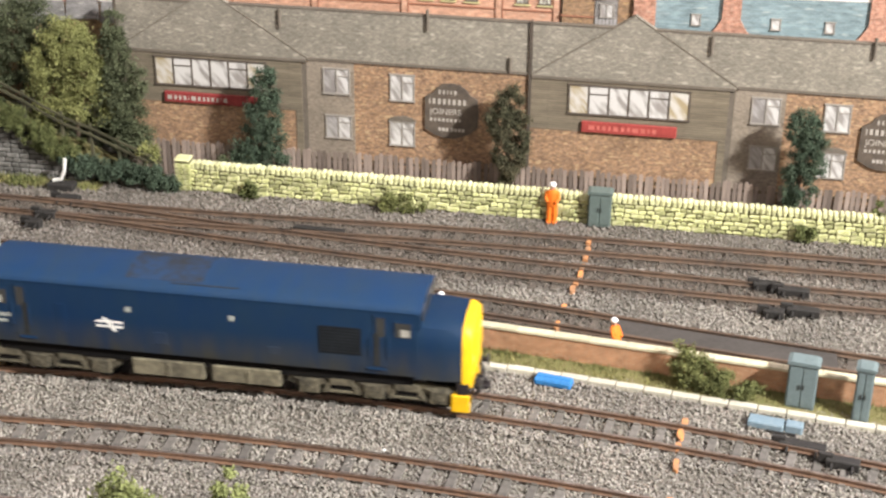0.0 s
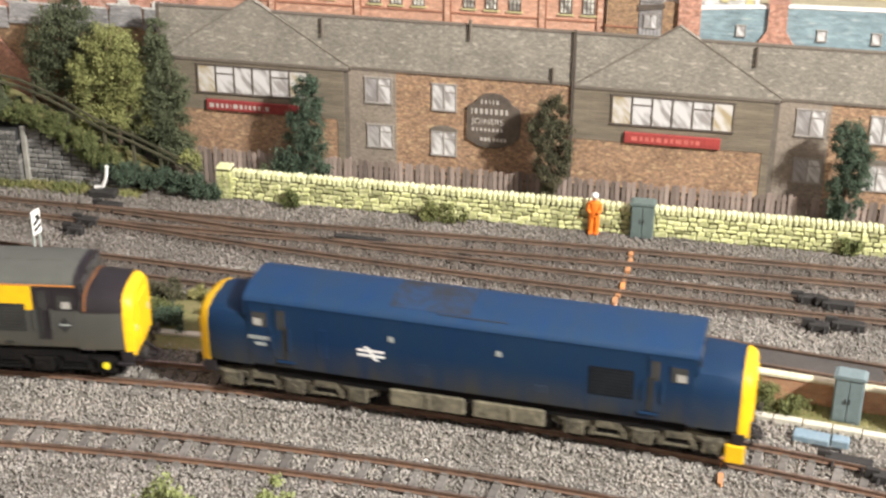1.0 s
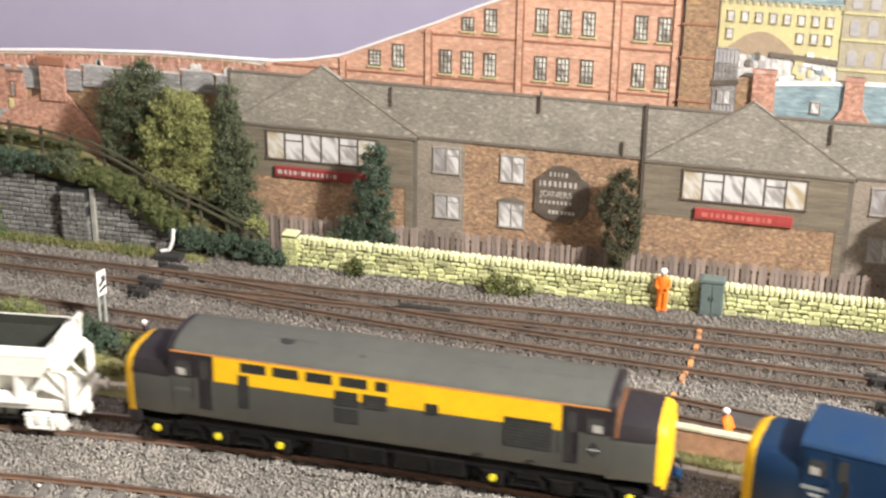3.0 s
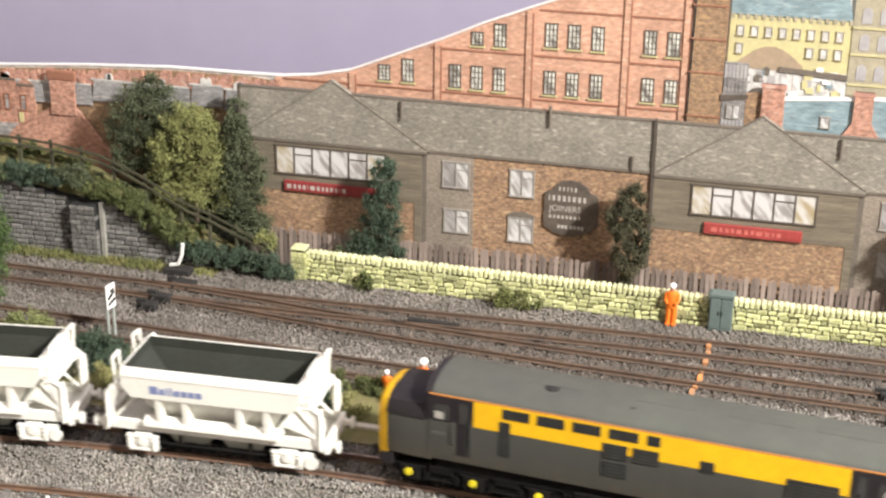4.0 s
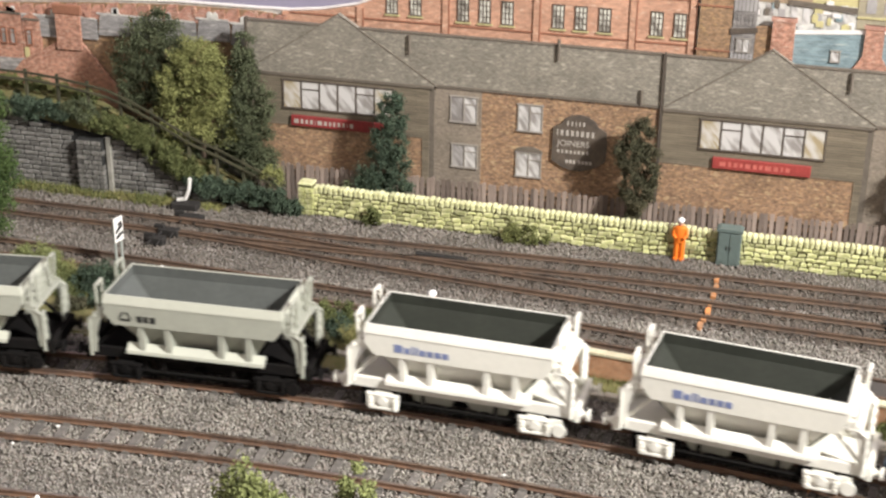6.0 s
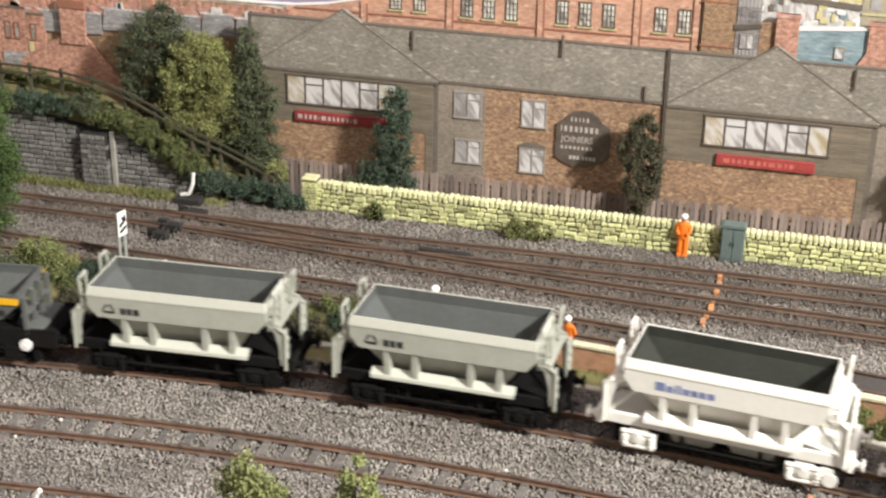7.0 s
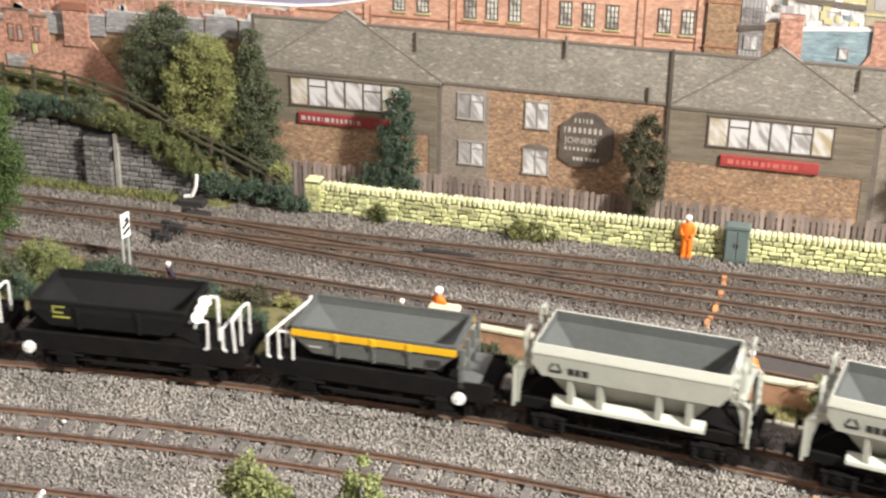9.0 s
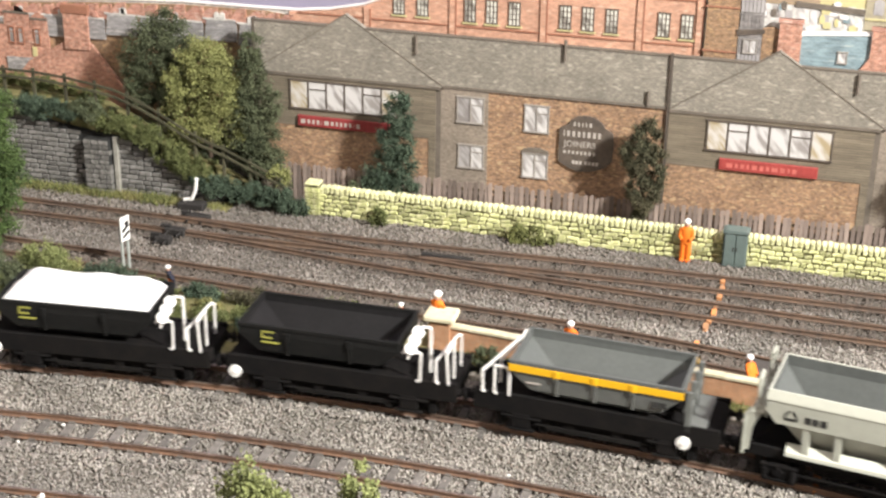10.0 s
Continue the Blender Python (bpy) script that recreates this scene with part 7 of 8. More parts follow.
def hopper_tall(name, label, style):
    """Two-axle stone hopper with tall sides, ribs, and ladder frames at the ends."""
    t = thing(name, 0, 0, 0, label, "wagon")
    white = style == "white"
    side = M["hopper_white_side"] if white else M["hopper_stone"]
    rim = M["hopper_white"] if white else M["hopper_stone_lit"]
    frame = M["hopper_white"] if white else M["underframe"]
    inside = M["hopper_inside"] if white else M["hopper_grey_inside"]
    ends = M["hopper_white"] if white else M["hopper_stone"]
    # body: outside skin
    bm = bmesh.new()
    rect = lambda a, b, z: [(-a, -b, z), (a, -b, z), (a, b, z), (-a, b, z)]
    loft(bm, [rect(24, 7.5, 15.5), rect(33, 15.0, 29.5), rect(36.5, 16.9, 30.3), rect(40.6, 16.9, 35.5), rect(40.6, 16.9, 40.6)], closed=True)
    for f in list(bm.faces):
        if len(f.verts) == 4 and all(abs(v.co.z - 40.6) < 1e-4 for v in f.verts):
            bm.faces.remove(f)
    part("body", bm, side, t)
    bm = bmesh.new()
    loft(bm, [rect(40.9, 17.2, 40.2), rect(40.9, 17.1, 41.0), rect(40.3, 16.2, 44.4), rect(39.7, 15.6, 44.4), rect(39.6, 15.6, 40.2)], closed=True)
    bm.faces.ensure_lookup_table()
    caps = [f for f in bm.faces if len({round(v.co.z, 3) for v in f.verts}) == 1 and abs(f.verts[0].co.z - 40.2) < 0.01]
    bmesh.ops.delete(bm, geom=caps, context="FACES_ONLY")
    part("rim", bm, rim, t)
    bm = bmesh.new()
    rings = [[bm.verts.new(p) for p in rect(*r)] for r in ((39.55, 15.45, 44.1), (39.2, 15.2, 39.6), (20, 6, 19.0))]
    for a, b in zip(rings, rings[1:]):
        for i in range(4):
            bm.faces.new((a[(i + 1) % 4], a[i], b[i], b[(i + 1) % 4]))
    bm.faces.new(rings[-1])
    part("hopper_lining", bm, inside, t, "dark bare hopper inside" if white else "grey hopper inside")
    for sy in (-1, 1):
        for x in (-24.5, -12, 12.5, 25):
            bm = bmesh.new()
            xa = x * 0.98
            loft(bm, [[(x - 1.3, sy * 16.4, 30.6), (x + 1.3, sy * 16.4, 30.6), (x + 1.3, sy * 10.5, 26), (x - 1.3, sy * 10.5, 26)],
                      [(xa - 1.3, sy * 16.0, 16.6), (xa + 1.3, sy * 16.0, 16.6), (xa + 1.3, sy * 8.5, 16.6), (xa - 1.3, sy * 8.5, 16.6)]])
            part("rib", bm, side, t)
        bm = bmesh.new()
        loft(bm, [[(x, sy * 13.2, 20.6), (x, sy * 16.5, 18.0), (x, sy * 16.7, 16.4), (x, sy * 12.8, 19.2)] for x in (-31.5, 31.5)])
        part("chute_plate", bm, rim, t)
        bm = bmesh.new()
        box(bm, -52, 52, *sorted((sy * 12.4, sy * 14.2)), 12.4, 17.4, 0.3)
        part("solebar", bm, frame, t)
        # logo of plain bars
        bm = bmesh.new()
        y0, y1 = sorted((sy * 16.8, sy * 17.05))
        if white:
            x = -27.5
            for w, h in ((3.8, 4.4), (2.5, 3.2), (1.0, 4.4), (1.0, 4.4), (2.6, 3.2), (2.6, 3.2), (2.6, 3.2), (2.8, 3.2)):
                box(bm, x, x + w, y0, y1, 32.9, 32.9 + h * 0.85)
                x += w + 0.7
        else:
            y0, y1 = sorted((sy * 16.8, sy * 17.05))
            slab(bm, [(-33.6, 32.6), (-28.2, 32.6), (-28.8, 33.7), (-33.0, 33.7)], y0, y1)
            slab(bm, [(-34.2, 33.2), (-33.0, 33.9), (-31.2, 36.6), (-32.0, 37.2)], y0, y1)
            slab(bm, [(-27.6, 33.2), (-28.8, 33.9), (-30.6, 36.6), (-29.8, 37.2)], y0, y1)
            for k, w in ((-25.4, 2.4), (-22.4, 2.2), (-19.4, 2.6)):
                box(bm, k, k + w, y0, y1, 32.6, 35.6)
        part("logo", bm, M["logo_blue"] if white else M["grille"], t)
    for sx in (-1, 1):
        bm = bmesh.new()
        box(bm, *sorted((sx * 49.5, sx * 52)), -14, 14, 10.8, 17.2, 0.3)
        part("headstock", bm, frame, t)
    bm = bmesh.new()
    box(bm, -50, 50, -12, 12, 12.6, 13.8)
    part("floor_plate", bm, M["underframe"] if not white else M["hopper_white_side"], t)
    for sx in (-1, 1):
        # end slope sheet supports
        for sy in (-1, 1):
            bm = bmesh.new()
            slab(bm, [(sx * 40.4, 33.4), (sx * 41.2, 36.4), (sx * 46.6, 34.2), (sx * 48.4, 28), (sx * 48.8, 14.8), (sx * 46.2, 14.8), (sx * 45.6, 24), (sx * 43.8, 30.4)], *sorted((sy * 14.2, sy * 15.2)))
            part("end_support", bm, ends, t)
            # ladder frame
            bm = bmesh.new()
            x = sx * 48.5
            rods(bm, [(x, sy * 15.4, 13), (x, sy * 15.4, 31), (x - sx * 3, sy * 15.4, 33)], 0.75, 6)
            part("end_post", bm, ends, t)
            bm = bmesh.new()
            right = [(sy * 9.6, 14.6), (sy * 15.2, 14.6), (sy * 15.2, 27.5), (sy * 13.6, 31.4), (sy * 10.8, 31.4), (sy * 10.0, 24)]
            prism(bm, right, *sorted((x - sx * 0.9, x - sx * 0.1)))
            plate = part("end_plate", bm, ends, t)
            for z in (18.5, 22.5, 26.5):
                bm = bmesh.new()
                box(bm, *sorted((x - sx * 0.2, x + sx * 0.7)), *sorted((sy * 10.6, sy * 14.6)), z, z + 0.6)
                part("step", bm, ends, plate)
        for sy in (-1, 1):
            bm = bmesh.new()
            rods(bm, [(sx * 43.5, sy * 15, 34), (sx * 44.5, sy * 15, 47), (sx * 44.5, sy * 8, 47.6), (sx * 44.5, sy * 8, 34)], 0.75, 6)
            part("end_handrail", bm, ends, t)
        bm = bmesh.new()
        box(bm, *sorted((sx * 41, sx * 46.5)), -15.4, 15.4, 32.4, 33.4, 0.2)
        part("end_platform", bm, ends, t)
        bm = bmesh.new()
        loft(bm, [[(sx * 40.5, -14.2, 36), (sx * 40.5, 14.2, 36), (sx * 39.5, 14.2, 36), (sx * 39.5, -14.2, 36)], [(sx * 25, -9, 15.5), (sx * 25, 9, 15.5), (sx * 24, 9, 15.5), (sx * 24, -9, 15.5)]])
        # Darker than the body: shade under the sloping end is painted in.
        part("end_slope", bm, M["hopper_stone"] if white else M["underframe"], t)
        bm = bmesh.new()
        box(bm, *sorted((sx * 40.6, sx * 41.4)), -14.6, 14.6, 30.5, 41.2)
        for yy in (-9, 0, 9):
            box(bm, *sorted((sx * 41.3, sx * 42.6)), yy - 0.8, yy + 0.8, 31, 40.6, 0.2)
        for z in (33.6, 37.2):
            box(bm, *sorted((sx * 41.3, sx * 43.0)), -14.6, 14.6, z, z + 0.9, 0.2)
        part("end_panel", bm, ends, t)
        bm = bmesh.new()
        for yy in (-11, 11):
            rod(bm, (sx * 46.5, yy, 17), (sx * 34, yy * 0.9, 30), 0.8, seg=6)
        part("end_brace", bm, frame, t)
        # axle gear
        for sy in (-1, 1):
            bm = bmesh.new()
            x = sx * 33.5
            box(bm, x - 4, x + 4, *sorted((sy * 12.2, sy * 14.8)), 4.4, 11.2, 0.4)
            box(bm, x - 7.4, x + 7.4, *sorted((sy * 13.0, sy * 15.2)), 9.0, 10.4, 0.3)
            box(bm, x - 5.4, x + 5.4, *sorted((sy * 13.2, sy * 15.2)), 2.8, 4.2, 0.3)
            rod(bm, (x - 5.6, sy * 14.2, 3), (x - 5.6, sy * 14.2, 10), 1.2, seg=8)
            rod(bm, (x + 5.6, sy * 14.2, 3), (x + 5.6, sy * 14.2, 10), 1.2, seg=8)
            rod(bm, (x, sy * 14.6, 7.4), (x, sy * 15.7, 7.4), 1.9, seg=12)
            for e in (-5.6, 5.6):
                for z in (4.4, 6.0, 7.6):
                    rod(bm, (x + e, sy * 14.2, z), (x + e, sy * 14.2, z + 0.7), 1.75, seg=10)
            part("axlebox", bm, frame, t)
        axle(t, sx * 33.5, 6.2, M["underframe"])
    # discharge doors and brake gear between the axles; dark gear added in place of shade
    for x0, x1 in ((-23, -1.5), (1.5, 23)):
        bm = bmesh.new()
        loft(bm, [[(x0, -11.5, 13), (x1, -11.5, 13), (x1, 11.5, 13), (x0, 11.5, 13)], [(x0 + 3, -9.5, 6.4), (x1 - 3, -9.5, 6.4), (x1 - 3, 9.5, 6.4), (x0 + 3, 9.5, 6.4)]])
        part("discharge_chute", bm, M["hopper_stone"] if white else M["underframe"], t)
    bm = bmesh.new()
    for sy in (-1, 1):
        rod(bm, (-27, sy * 12.8, 6.6), (27, sy * 12.8, 6.6), 0.6, seg=6)
        box(bm, -27, 27, *sorted((sy * 10.2, sy * 10.8)), 3.4, 6.0, 0.1)
        for x in (-16, 16):
            box(bm, x - 0.8, x + 0.8, *sorted((sy * 12.2, sy * 13.2)), 6, 13, 0.2)
        for x in (-42.4, -25.4, 25.4, 42.4):
            box(bm, x - 1.6, x + 1.6, *sorted((sy * 7.2, sy * 11.5)), 2.4, 11.5, 0.4)
    box(bm, -20, 20, -2, 2, 2.2, 5, 0.4)
    part("brake_gear", bm, M["underframe"], t)
    bm = bmesh.new()
    rod(bm, (44, -14.9, 6.5), (44, -15.8, 6.5), 3.0, seg=14)
    box(bm, 40, 45, -14.8, -13.6, 6, 11)
    part("handbrake_wheel", bm, frame, t)
    buffers(t, 51.5, M["hopper_white"] if white else M["underframe"], 13.9, length=4.6)
    return t


def hopper_low(name, label, style, flip, load=False):
    """Two-axle ballast hopper with low tapering tub, a platform at one end with white rails."""
    t = thing(name, 0, 0, 0, label, "wagon")
    k = 1 if flip else -1       # the platform's end
    grey = style == "grey"
    off = 0.0 if grey else -9.0 * k   # the tub stands towards the other end
    side = M["hopper_grey"] if grey else M["hopper_black"]
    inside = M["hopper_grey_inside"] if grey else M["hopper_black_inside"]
    rect = lambda a, b, z: [(off - a, -b, z), (off + a, -b, z), (off + a, b, z), (off - a, b, z)]
    bm = bmesh.new()
    loft(bm, [rect(19, 7, 17.6), rect(27.5, 14.4, 23.5), rect(36, 15.6, 31.5), rect(36, 15.6, 36.0)])
    for f in list(bm.faces):
        if all(abs(v.co.z - 36.0) < 1e-4 for v in f.verts):
            bm.faces.remove(f)
    part("tub", bm, side, t)
    bm = bmesh.new()
    loft(bm, [rect(36.3, 16.1, 35.0), rect(36.3, 16.1, 36.5), rect(35.0, 14.8, 36.5), rect(35.0, 14.8, 35.0)])
    caps = [f for f in bm.faces if len({round(v.co.z, 3) for v in f.verts}) == 1 and abs(f.verts[0].co.z - 35.0) < 0.1 and len({round(abs(v.co.y), 2) for v in f.verts}) == 1]
    bmesh.ops.delete(bm, geom=caps, context="FACES_ONLY")
    part("rim", bm, M["hopper_grey_inside"] if grey else M["hopper_black"], t)
    bm = bmesh.new()
    rings = [[bm.verts.new(p) for p in rect(*r)] for r in ((35.2, 15.0, 36.2), (34.8, 14.6, 32.5), (18, 5, 20.0))]
    for a, b in zip(rings, rings[1:]):
        for i in range(4):
            bm.faces.new((a[(i + 1) % 4], a[i], b[i], b[(i + 1) % 4]))
    bm.faces.new(rings[-1])
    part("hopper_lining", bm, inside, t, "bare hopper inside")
    for sy in (-1, 1):
        if grey:
            bm = bmesh.new()
            box(bm, off - 36.4, off + 36.4, *sorted((sy * 15.4, sy * 16.3)), 31.8, 34.9)
            part("yellow_band", bm, M["hopper_band"], t, "yellow band below the rim")
        for x in (-16, 0, 16) if grey else (-14, 14):
            bm = bmesh.new()
            loft(bm, [[(off + x - 1.0, sy * 16.5, 34), (off + x + 1.0, sy * 16.5, 34), (off + x + 1.0, sy * 15, 34), (off + x - 1.0, sy * 15, 34)],
                      [(off + x - 1.0, sy * 16.4, 30.2), (off + x + 1.0, sy * 16.4, 30.2), (off + x + 1.0, sy * 15, 30.2), (off + x - 1.0, sy * 15, 30.2)]])
            loft(bm, [[(off + x - 0.7, sy * 15.9, 30.2), (off + x + 0.7, sy * 15.9, 30.2), (off + x + 0.7, sy * 14, 30.2), (off + x - 0.7, sy * 14, 30.2)],
                      [(off + x - 0.7, sy * 14.8, 22.5), (off + x + 0.7, sy * 14.8, 22.5), (off + x + 0.7, sy * 13, 22.5), (off + x - 0.7, sy * 13, 22.5)]])
            part("rib", bm, side, t)
            if grey:
                bm = bmesh.new()
                box(bm, off + x - 1.15, off + x + 1.15, *sorted((sy * 16.2, sy * 16.75)), 31.6, 34.9, 0.15)
                part("band_cap", bm, M["hopper_band"], t)
        bm = bmesh.new()
        box(bm, -52, 52, *sorted((sy * 12.4, sy * 14.4)), 10.4, 19.4, 0.3)
        part("solebar", bm, M["underframe"], t)
        bm = bmesh.new()
        if grey:
            box(bm, off - 29, off - 23, *sorted((sy * 15.2, sy * 15.4)), 26.6, 27.4)
            part("data_lettering", bm, M["letters"], t)
            bm = bmesh.new()
            box(bm, off + 24, off + 29.5, *sorted((sy * 14.9, sy * 15.6)), 26.0, 28.4)
            part("data_panel", bm, M["grille"], t)
        else:
            y0, y1 = sorted((sy * 15.0, sy * 15.75))
            box(bm, off - 25.5, off - 19.5, y0, y1, 33.0, 33.8)
            box(bm, off - 25.5, off - 24.6, y0, y1, 30.6, 33.8)
            box(bm, off - 25.5, off - 20.5, y0, y1, 30.2, 31.0)
            box(bm, off - 25.5, off - 17.5, y0, y1, 28.0, 28.6)
            part("data_lettering", bm, M["logo_yellow"], t)
    bm = bmesh.new()
    box(bm, -52, -49.5, -14, 14, 11.0, 17.6, 0.3)
    box(bm, 49.5, 52, -14, 14, 11.0, 17.6, 0.3)
    box(bm, -50, 50, -12.6, 12.6, 13.4, 18.4)
    part("chassis", bm, M["underframe"], t)
    # platform rails
    def handrail(points):
        bm = bmesh.new()
        rods(bm, [(k * x, y, z) for x, y, z in points], 0.55, 6)
        part("handrail", bm, M["white_paint"], t, "white handrail")
    if grey:
        handrail([(46.6, -14.6, 18.8), (48, -14.6, 19.2), (48, -14.6, 28.8), (40, 0, 34.6), (36.5, 6, 37)])
        handrail([(43.0, -4.6, 18.8), (43.0, -4.6, 29.2), (37.5, 8, 35.0), (36.6, 11, 37.6)])
        handrail([(41.6, -14.6, 18.8), (42.8, -14.6, 19.2), (42.8, -14.6, 32), (37.6, -14.6, 32), (36.4, -14.6, 29.5), (36.4, -14.6, 18.8)])
        for x, y in ((38.4, -13.6), (38.4, -4), (38.4, 5), (38.4, 13.6)):
            bm = bmesh.new()
            box(bm, *sorted((-k * (x - 1.2), -k * (x + 1.2))), y - 0.8, y + 0.8, 16, 34.6, 0.2)
            part("end_post", bm, M["hopper_grey"], t)
        bm = bmesh.new()
        box(bm, *sorted((-k * 36.4, -k * 39.4)), -14.4, 14.4, 25.2, 26.4, 0.2)
        box(bm, *sorted((-k * 37, -k * 46)), -13.6, 13.6, 18.4, 19.6, 0.3)
        part("end_step", bm, M["hopper_grey"], t)
    else:
        handrail([(28.5, -14.6, 31.2), (29.5, -14.6, 32.6), (36.4, -14.6, 32.4), (36, -14.6, 19.2), (34.4, -14.6, 18.8)])
        handrail([(44.4, -14.6, 18.8), (43.0, -14.6, 19.6), (43.0, -14.6, 29.6), (48.6, 2.4, 34.4), (49.4, 4.0, 33.6), (49.4, 4.0, 18.8)])
        handrail([(48.4, -14.6, 18.8), (47.6, -14.6, 33.0), (49.2, -8, 36.4), (49.2, -8, 18.8)])
        for y, z in ((-10.2, 33.6), (-7.0, 36.0), (-3.8, 38.4)):
            bm = bmesh.new()
            axis = Vector((k * 0.55, -0.62, 0.56))
            hub = Vector((k * 31.6 + (y + 10.2) * 0.25, y - 4, z))
            rod(bm, hub, hub + axis * 1.0, 2.6, seg=16)
            rod(bm, hub + axis, hub + axis * 1.9, 0.8, seg=8)
            rod(bm, hub - Vector((k * 1, 0, 5)), hub, 0.6, seg=6)
            part("hand_wheel", bm, M["white_paint"], t, "white hand wheel")
        bm = bmesh.new()
        rods(bm, [(k * 34.6, -5, 39.8), (k * 38.2, -5, 39.8), (k * 38.2, -5, 18.6)], 0.7, 6)
        part("control_frame", bm, M["white_paint"], t)
    # brake gear, V-hangers and discharge doors; the long black sheets stand in for shade
    bm = bmesh.new()
    for sy in (-1, 1):
        rod(bm, (-26, sy * 13.0, 6.4), (26, sy * 13.0, 6.4), 0.6, seg=6)
        box(bm, -24, 24, *sorted((sy * 10.4, sy * 11.0)), 3.2, 12.0, 0.1)
        for x in (-10, 10):
            slab(bm, [(x - 4, 12.4), (x + 4, 12.4), (x + 0.8, 5.4), (x - 0.8, 5.4)], *sorted((sy * 12.6, sy * 13.2)))
        for x in (-41, -21.5, 21.5, 41):
            box(bm, x - 1.8, x + 1.8, *sorted((sy * 7.2, sy * 12.4)), 2.4, 12.2, 0.4)
    part("brake_gear", bm, M["underframe"], t)
    bm = bmesh.new()
    disc = (37.6 if grey else 47.6) * -k
    rod(bm, (disc, -14.2, 11.6), (disc, -15.6, 11.6), 2.85, seg=18)
    rod(bm, (disc, -15.5, 11.6), (disc, -16.3, 11.6), 0.7, seg=8)
    part("brake_disc", bm, M["white_paint"], t, "white brake hand wheel disc")
    for sx in (-1, 1):
        for sy in (-1, 1):
            bm = bmesh.new()
            x = sx * 31
            box(bm, x - 4, x + 4, *sorted((sy * 12.2, sy * 14.6)), 4.2, 11, 0.4)
            box(bm, x - 8.5, x + 8.5, *sorted((sy * 13.0, sy * 14.8)), 8.6, 9.8, 0.3)
            box(bm, x - 6, x + 6, *sorted((sy * 13.2, sy * 14.8)), 2.8, 4.0, 0.3)
            part("axlebox", bm, M["underframe"], t)
        axle(t, sx * 31, 6.2, M["underframe"])
    bm = bmesh.new()
    box(bm, -20, 20, -13.6, -12.6, 4.8, 6.0, 0.2)
    box(bm, -14, 14, -9, 9, 7.0, 14.5, 0.4)
    part("discharge_gear", bm, M["underframe"], t)
    buffers(t, 51.5, M["underframe"], 13.9, length=4.6)
    if load:
        bm = bmesh.new()
        nx, ny = 24, 12
        grid = [[None] * (ny + 1) for _ in range(nx + 1)]
        for i in range(nx + 1):
            for j in range(ny + 1):
                u, v = i / nx * 2 - 1, j / ny * 2 - 1
                edge = min(1.0, (1 - abs(u)) * 4.0, (1 - abs(v)) * 2.6)
                z = 34.5 + 7.0 * max(edge, 0) ** 0.6 + 1.3 * noise.noise(Vector((u * 3, v * 2, 4)))
                grid[i][j] = bm.verts.new((off + u * 34.4, v * 14.2, z))
        for i in range(nx):
            for j in range(ny):
                bm.faces.new((grid[i][j], grid[i + 1][j], grid[i + 1][j + 1], grid[i][j + 1]))
        part("load", bm, M["plaster_load"], t, "heaped white load", smooth=True)
    return t


# how far each vehicle's middle runs behind the first locomotive's leading corner, and half its wheelbase
TRAIN = []


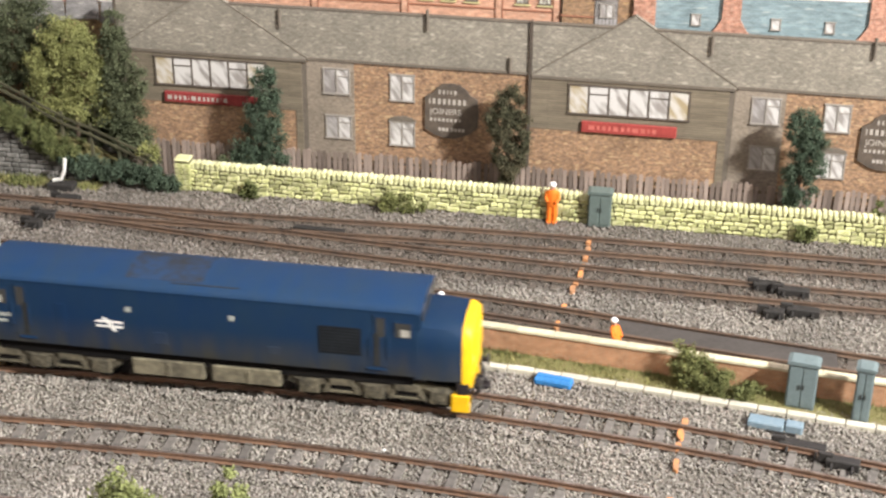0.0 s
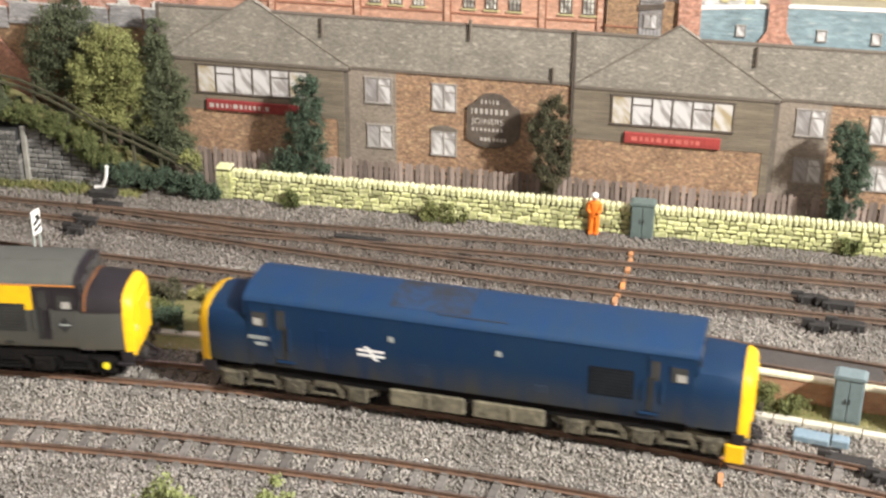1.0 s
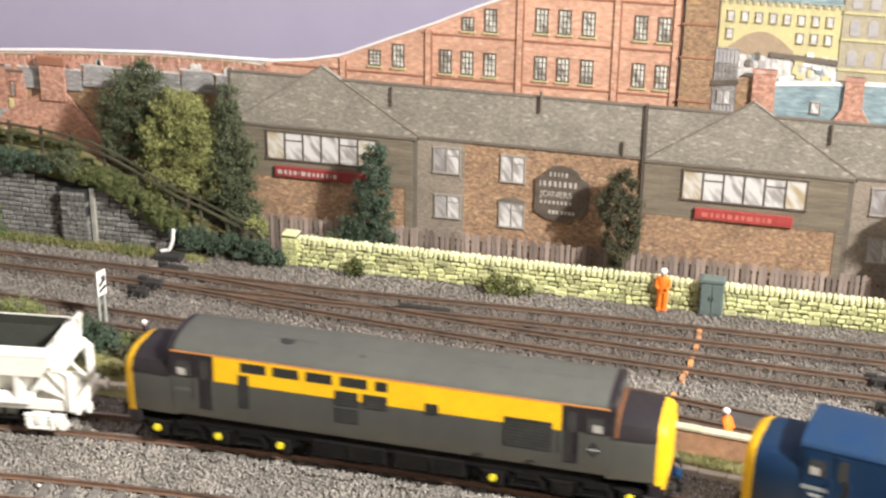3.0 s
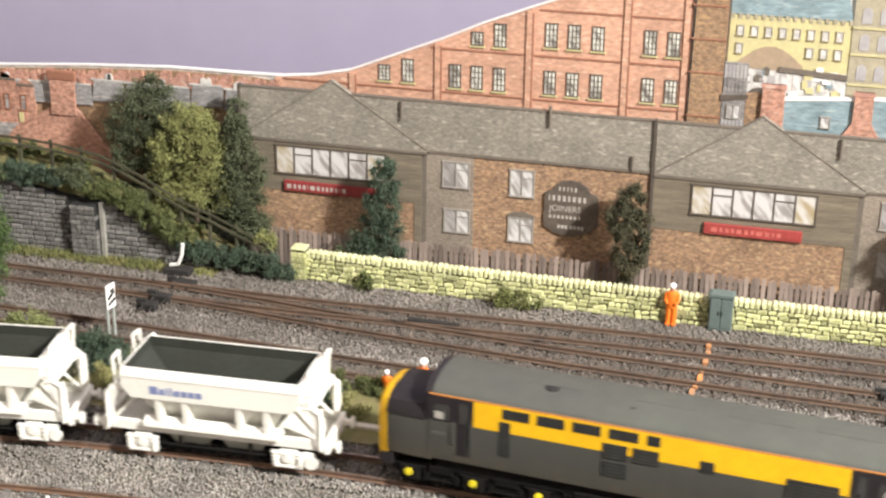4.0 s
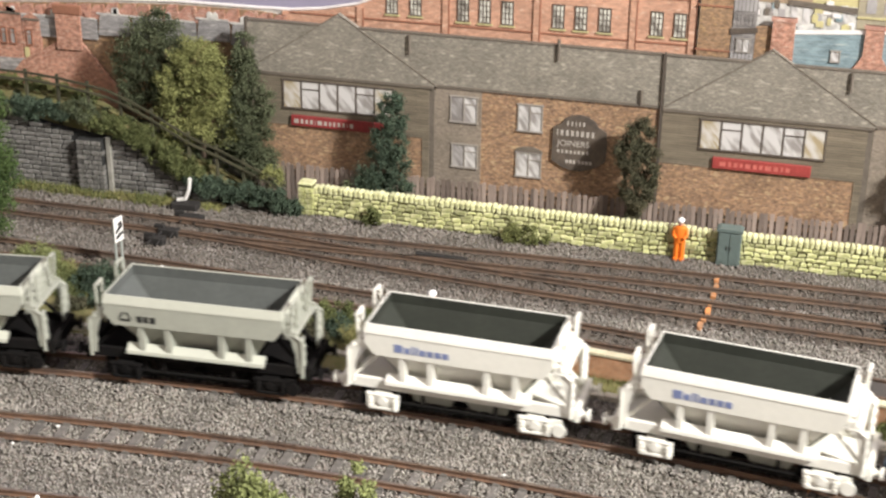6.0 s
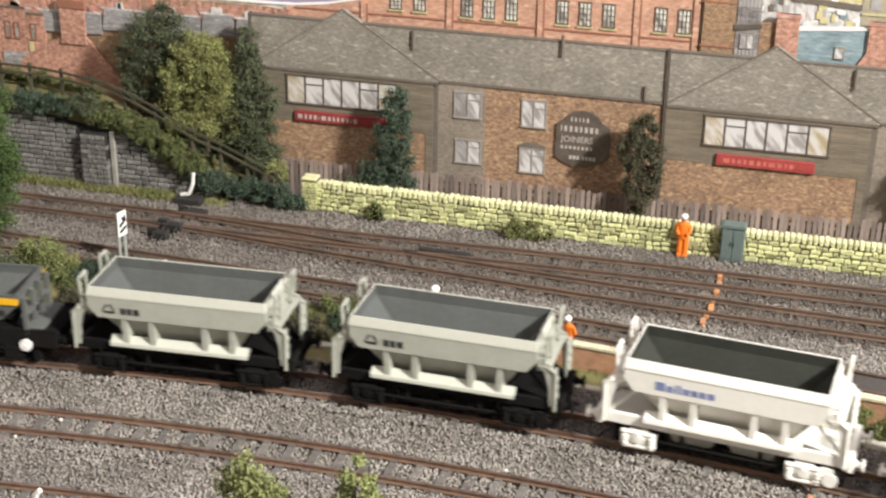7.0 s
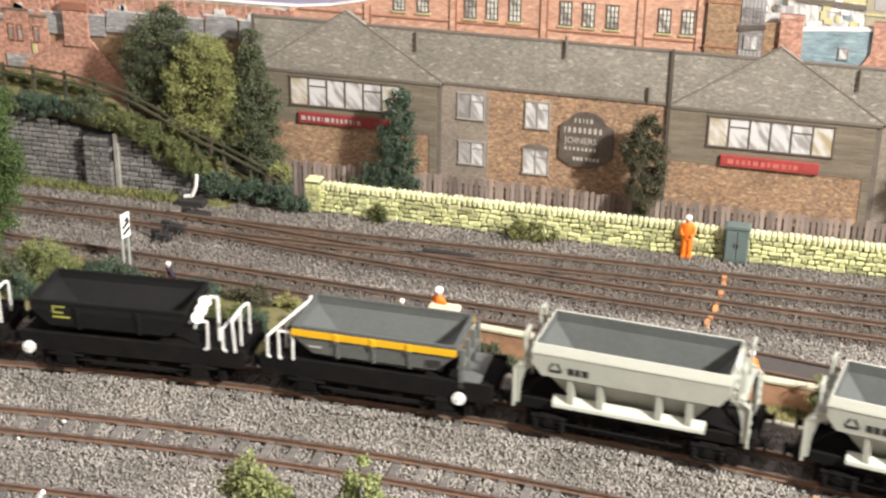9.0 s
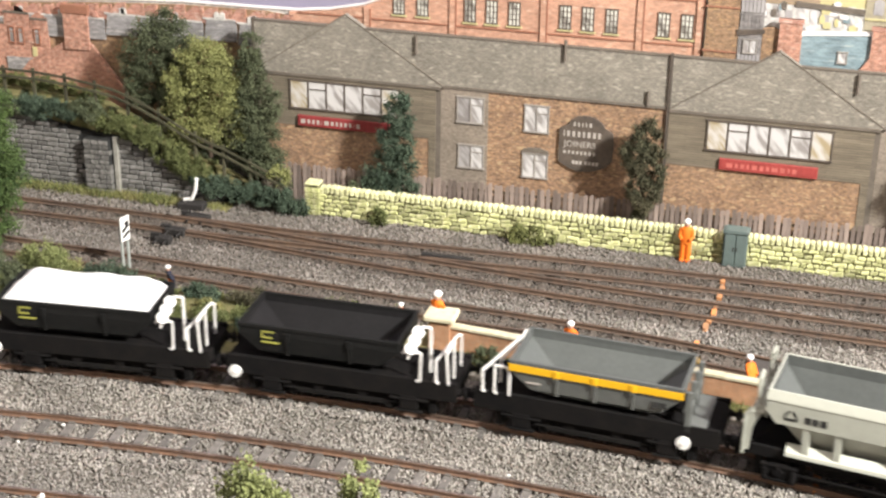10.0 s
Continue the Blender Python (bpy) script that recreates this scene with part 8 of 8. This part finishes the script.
def build_train():
    TRAIN.append((locomotive("blue_locomotive", 0, "rail blue diesel locomotive with yellow ends and dusty bogies", "blue"), -115.8, 74))
    TRAIN.append((locomotive("grey_locomotive", 0, "grey and yellow diesel locomotive with black nose tops", "grey"), -386.0, 74))
    w = hopper_tall("hopper_wagon", "cream-white two-axle hopper wagon with dark inside", "white")
    tagged(w, group="hopper wagons")
    TRAIN.append((w, -580.3, 33.5))
    TRAIN.append((tagged(hopper_tall("hopper_wagon", "cream-white two-axle hopper wagon with dark inside", "white"), group="hopper wagons"), -699.4, 33.5))
    TRAIN.append((tagged(hopper_tall("hopper_wagon", "stone-grey two-axle hopper wagon on a black chassis", "stone"), group="hopper wagons"), -818.5, 33.5))
    TRAIN.append((tagged(hopper_tall("hopper_wagon", "stone-grey two-axle hopper wagon on a black chassis", "stone"), group="hopper wagons"), -938.5, 33.5))
    TRAIN.append((tagged(hopper_low("hopper_wagon", "grey ballast hopper wagon with a yellow band and white rails", "grey", False), group="hopper wagons"), -1049.5, 31))
    TRAIN.append((tagged(hopper_low("hopper_wagon", "empty black ballast hopper wagon with white hand wheels", "black", True), group="hopper wagons"), -1162.0, 31))
    TRAIN.append((tagged(hopper_low("hopper_wagon", "black ballast hopper wagon heaped with a white load", "black", True, True), group="hopper wagons"), -1275.0, 31))


build_train()

# leading corner of the first locomotive along the curve, in millimetres, by seconds
RUN = [(0.0, 94.4), (0.5, 143.5), (1.0, 193.2), (1.5, 243.4), (2.0, 294.6), (2.5, 347.0), (3.0, 401.0), (4.5, 569.0), (5.5, 682.0), (6.0, 738.4), (7.5, 902.0), (8.0, 951.5), (8.5, 1000.0), (9.0, 1048.0), (9.5, 1096.5), (10.0, 1145.2)]


def run_at(t):
    ts, ss = np.array(RUN).T
    g = np.gradient(ss, ts)
    i = int(min(max(np.searchsorted(ts, t, "right") - 1, 0), len(ts) - 2))
    h = ts[i + 1] - ts[i]
    u = (t - ts[i]) / h
    return float((2 * u**3 - 3 * u**2 + 1) * ss[i] + (u**3 - 2 * u**2 + u) * h * g[i] + (3 * u**2 - 2 * u**3) * ss[i + 1] + (u**3 - u**2) * h * g[i + 1])


def vehicle_pose(s, half):
    """Both axles or bogies ride on the curve."""
    xa, ya, _ = on_curve(s + half)
    xb, yb, _ = on_curve(s - half)
    return pose((xa + xb) / 2 * MM, (ya + yb) / 2 * MM, RAIL * MM, 0, 0, math.degrees(math.atan2(ya - yb, xa - xb)))


def motions():
    times = [i / 6 for i in range(61)]
    for vehicle, behind, half in TRAIN:
        walk(vehicle, [(t, vehicle_pose(run_at(t) + behind, half)) for t in times])
    ticks = [i / 15 for i in range(151)]
    for ob, r, (x, y, z) in WHEELS:
        walk(ob, [(t, Matrix.Translation(Vector((x, y, z)) * MM) @ Matrix.Rotation((run_at(t) - 94.4) / r, 4, "Y")) for t in ticks])


motions()
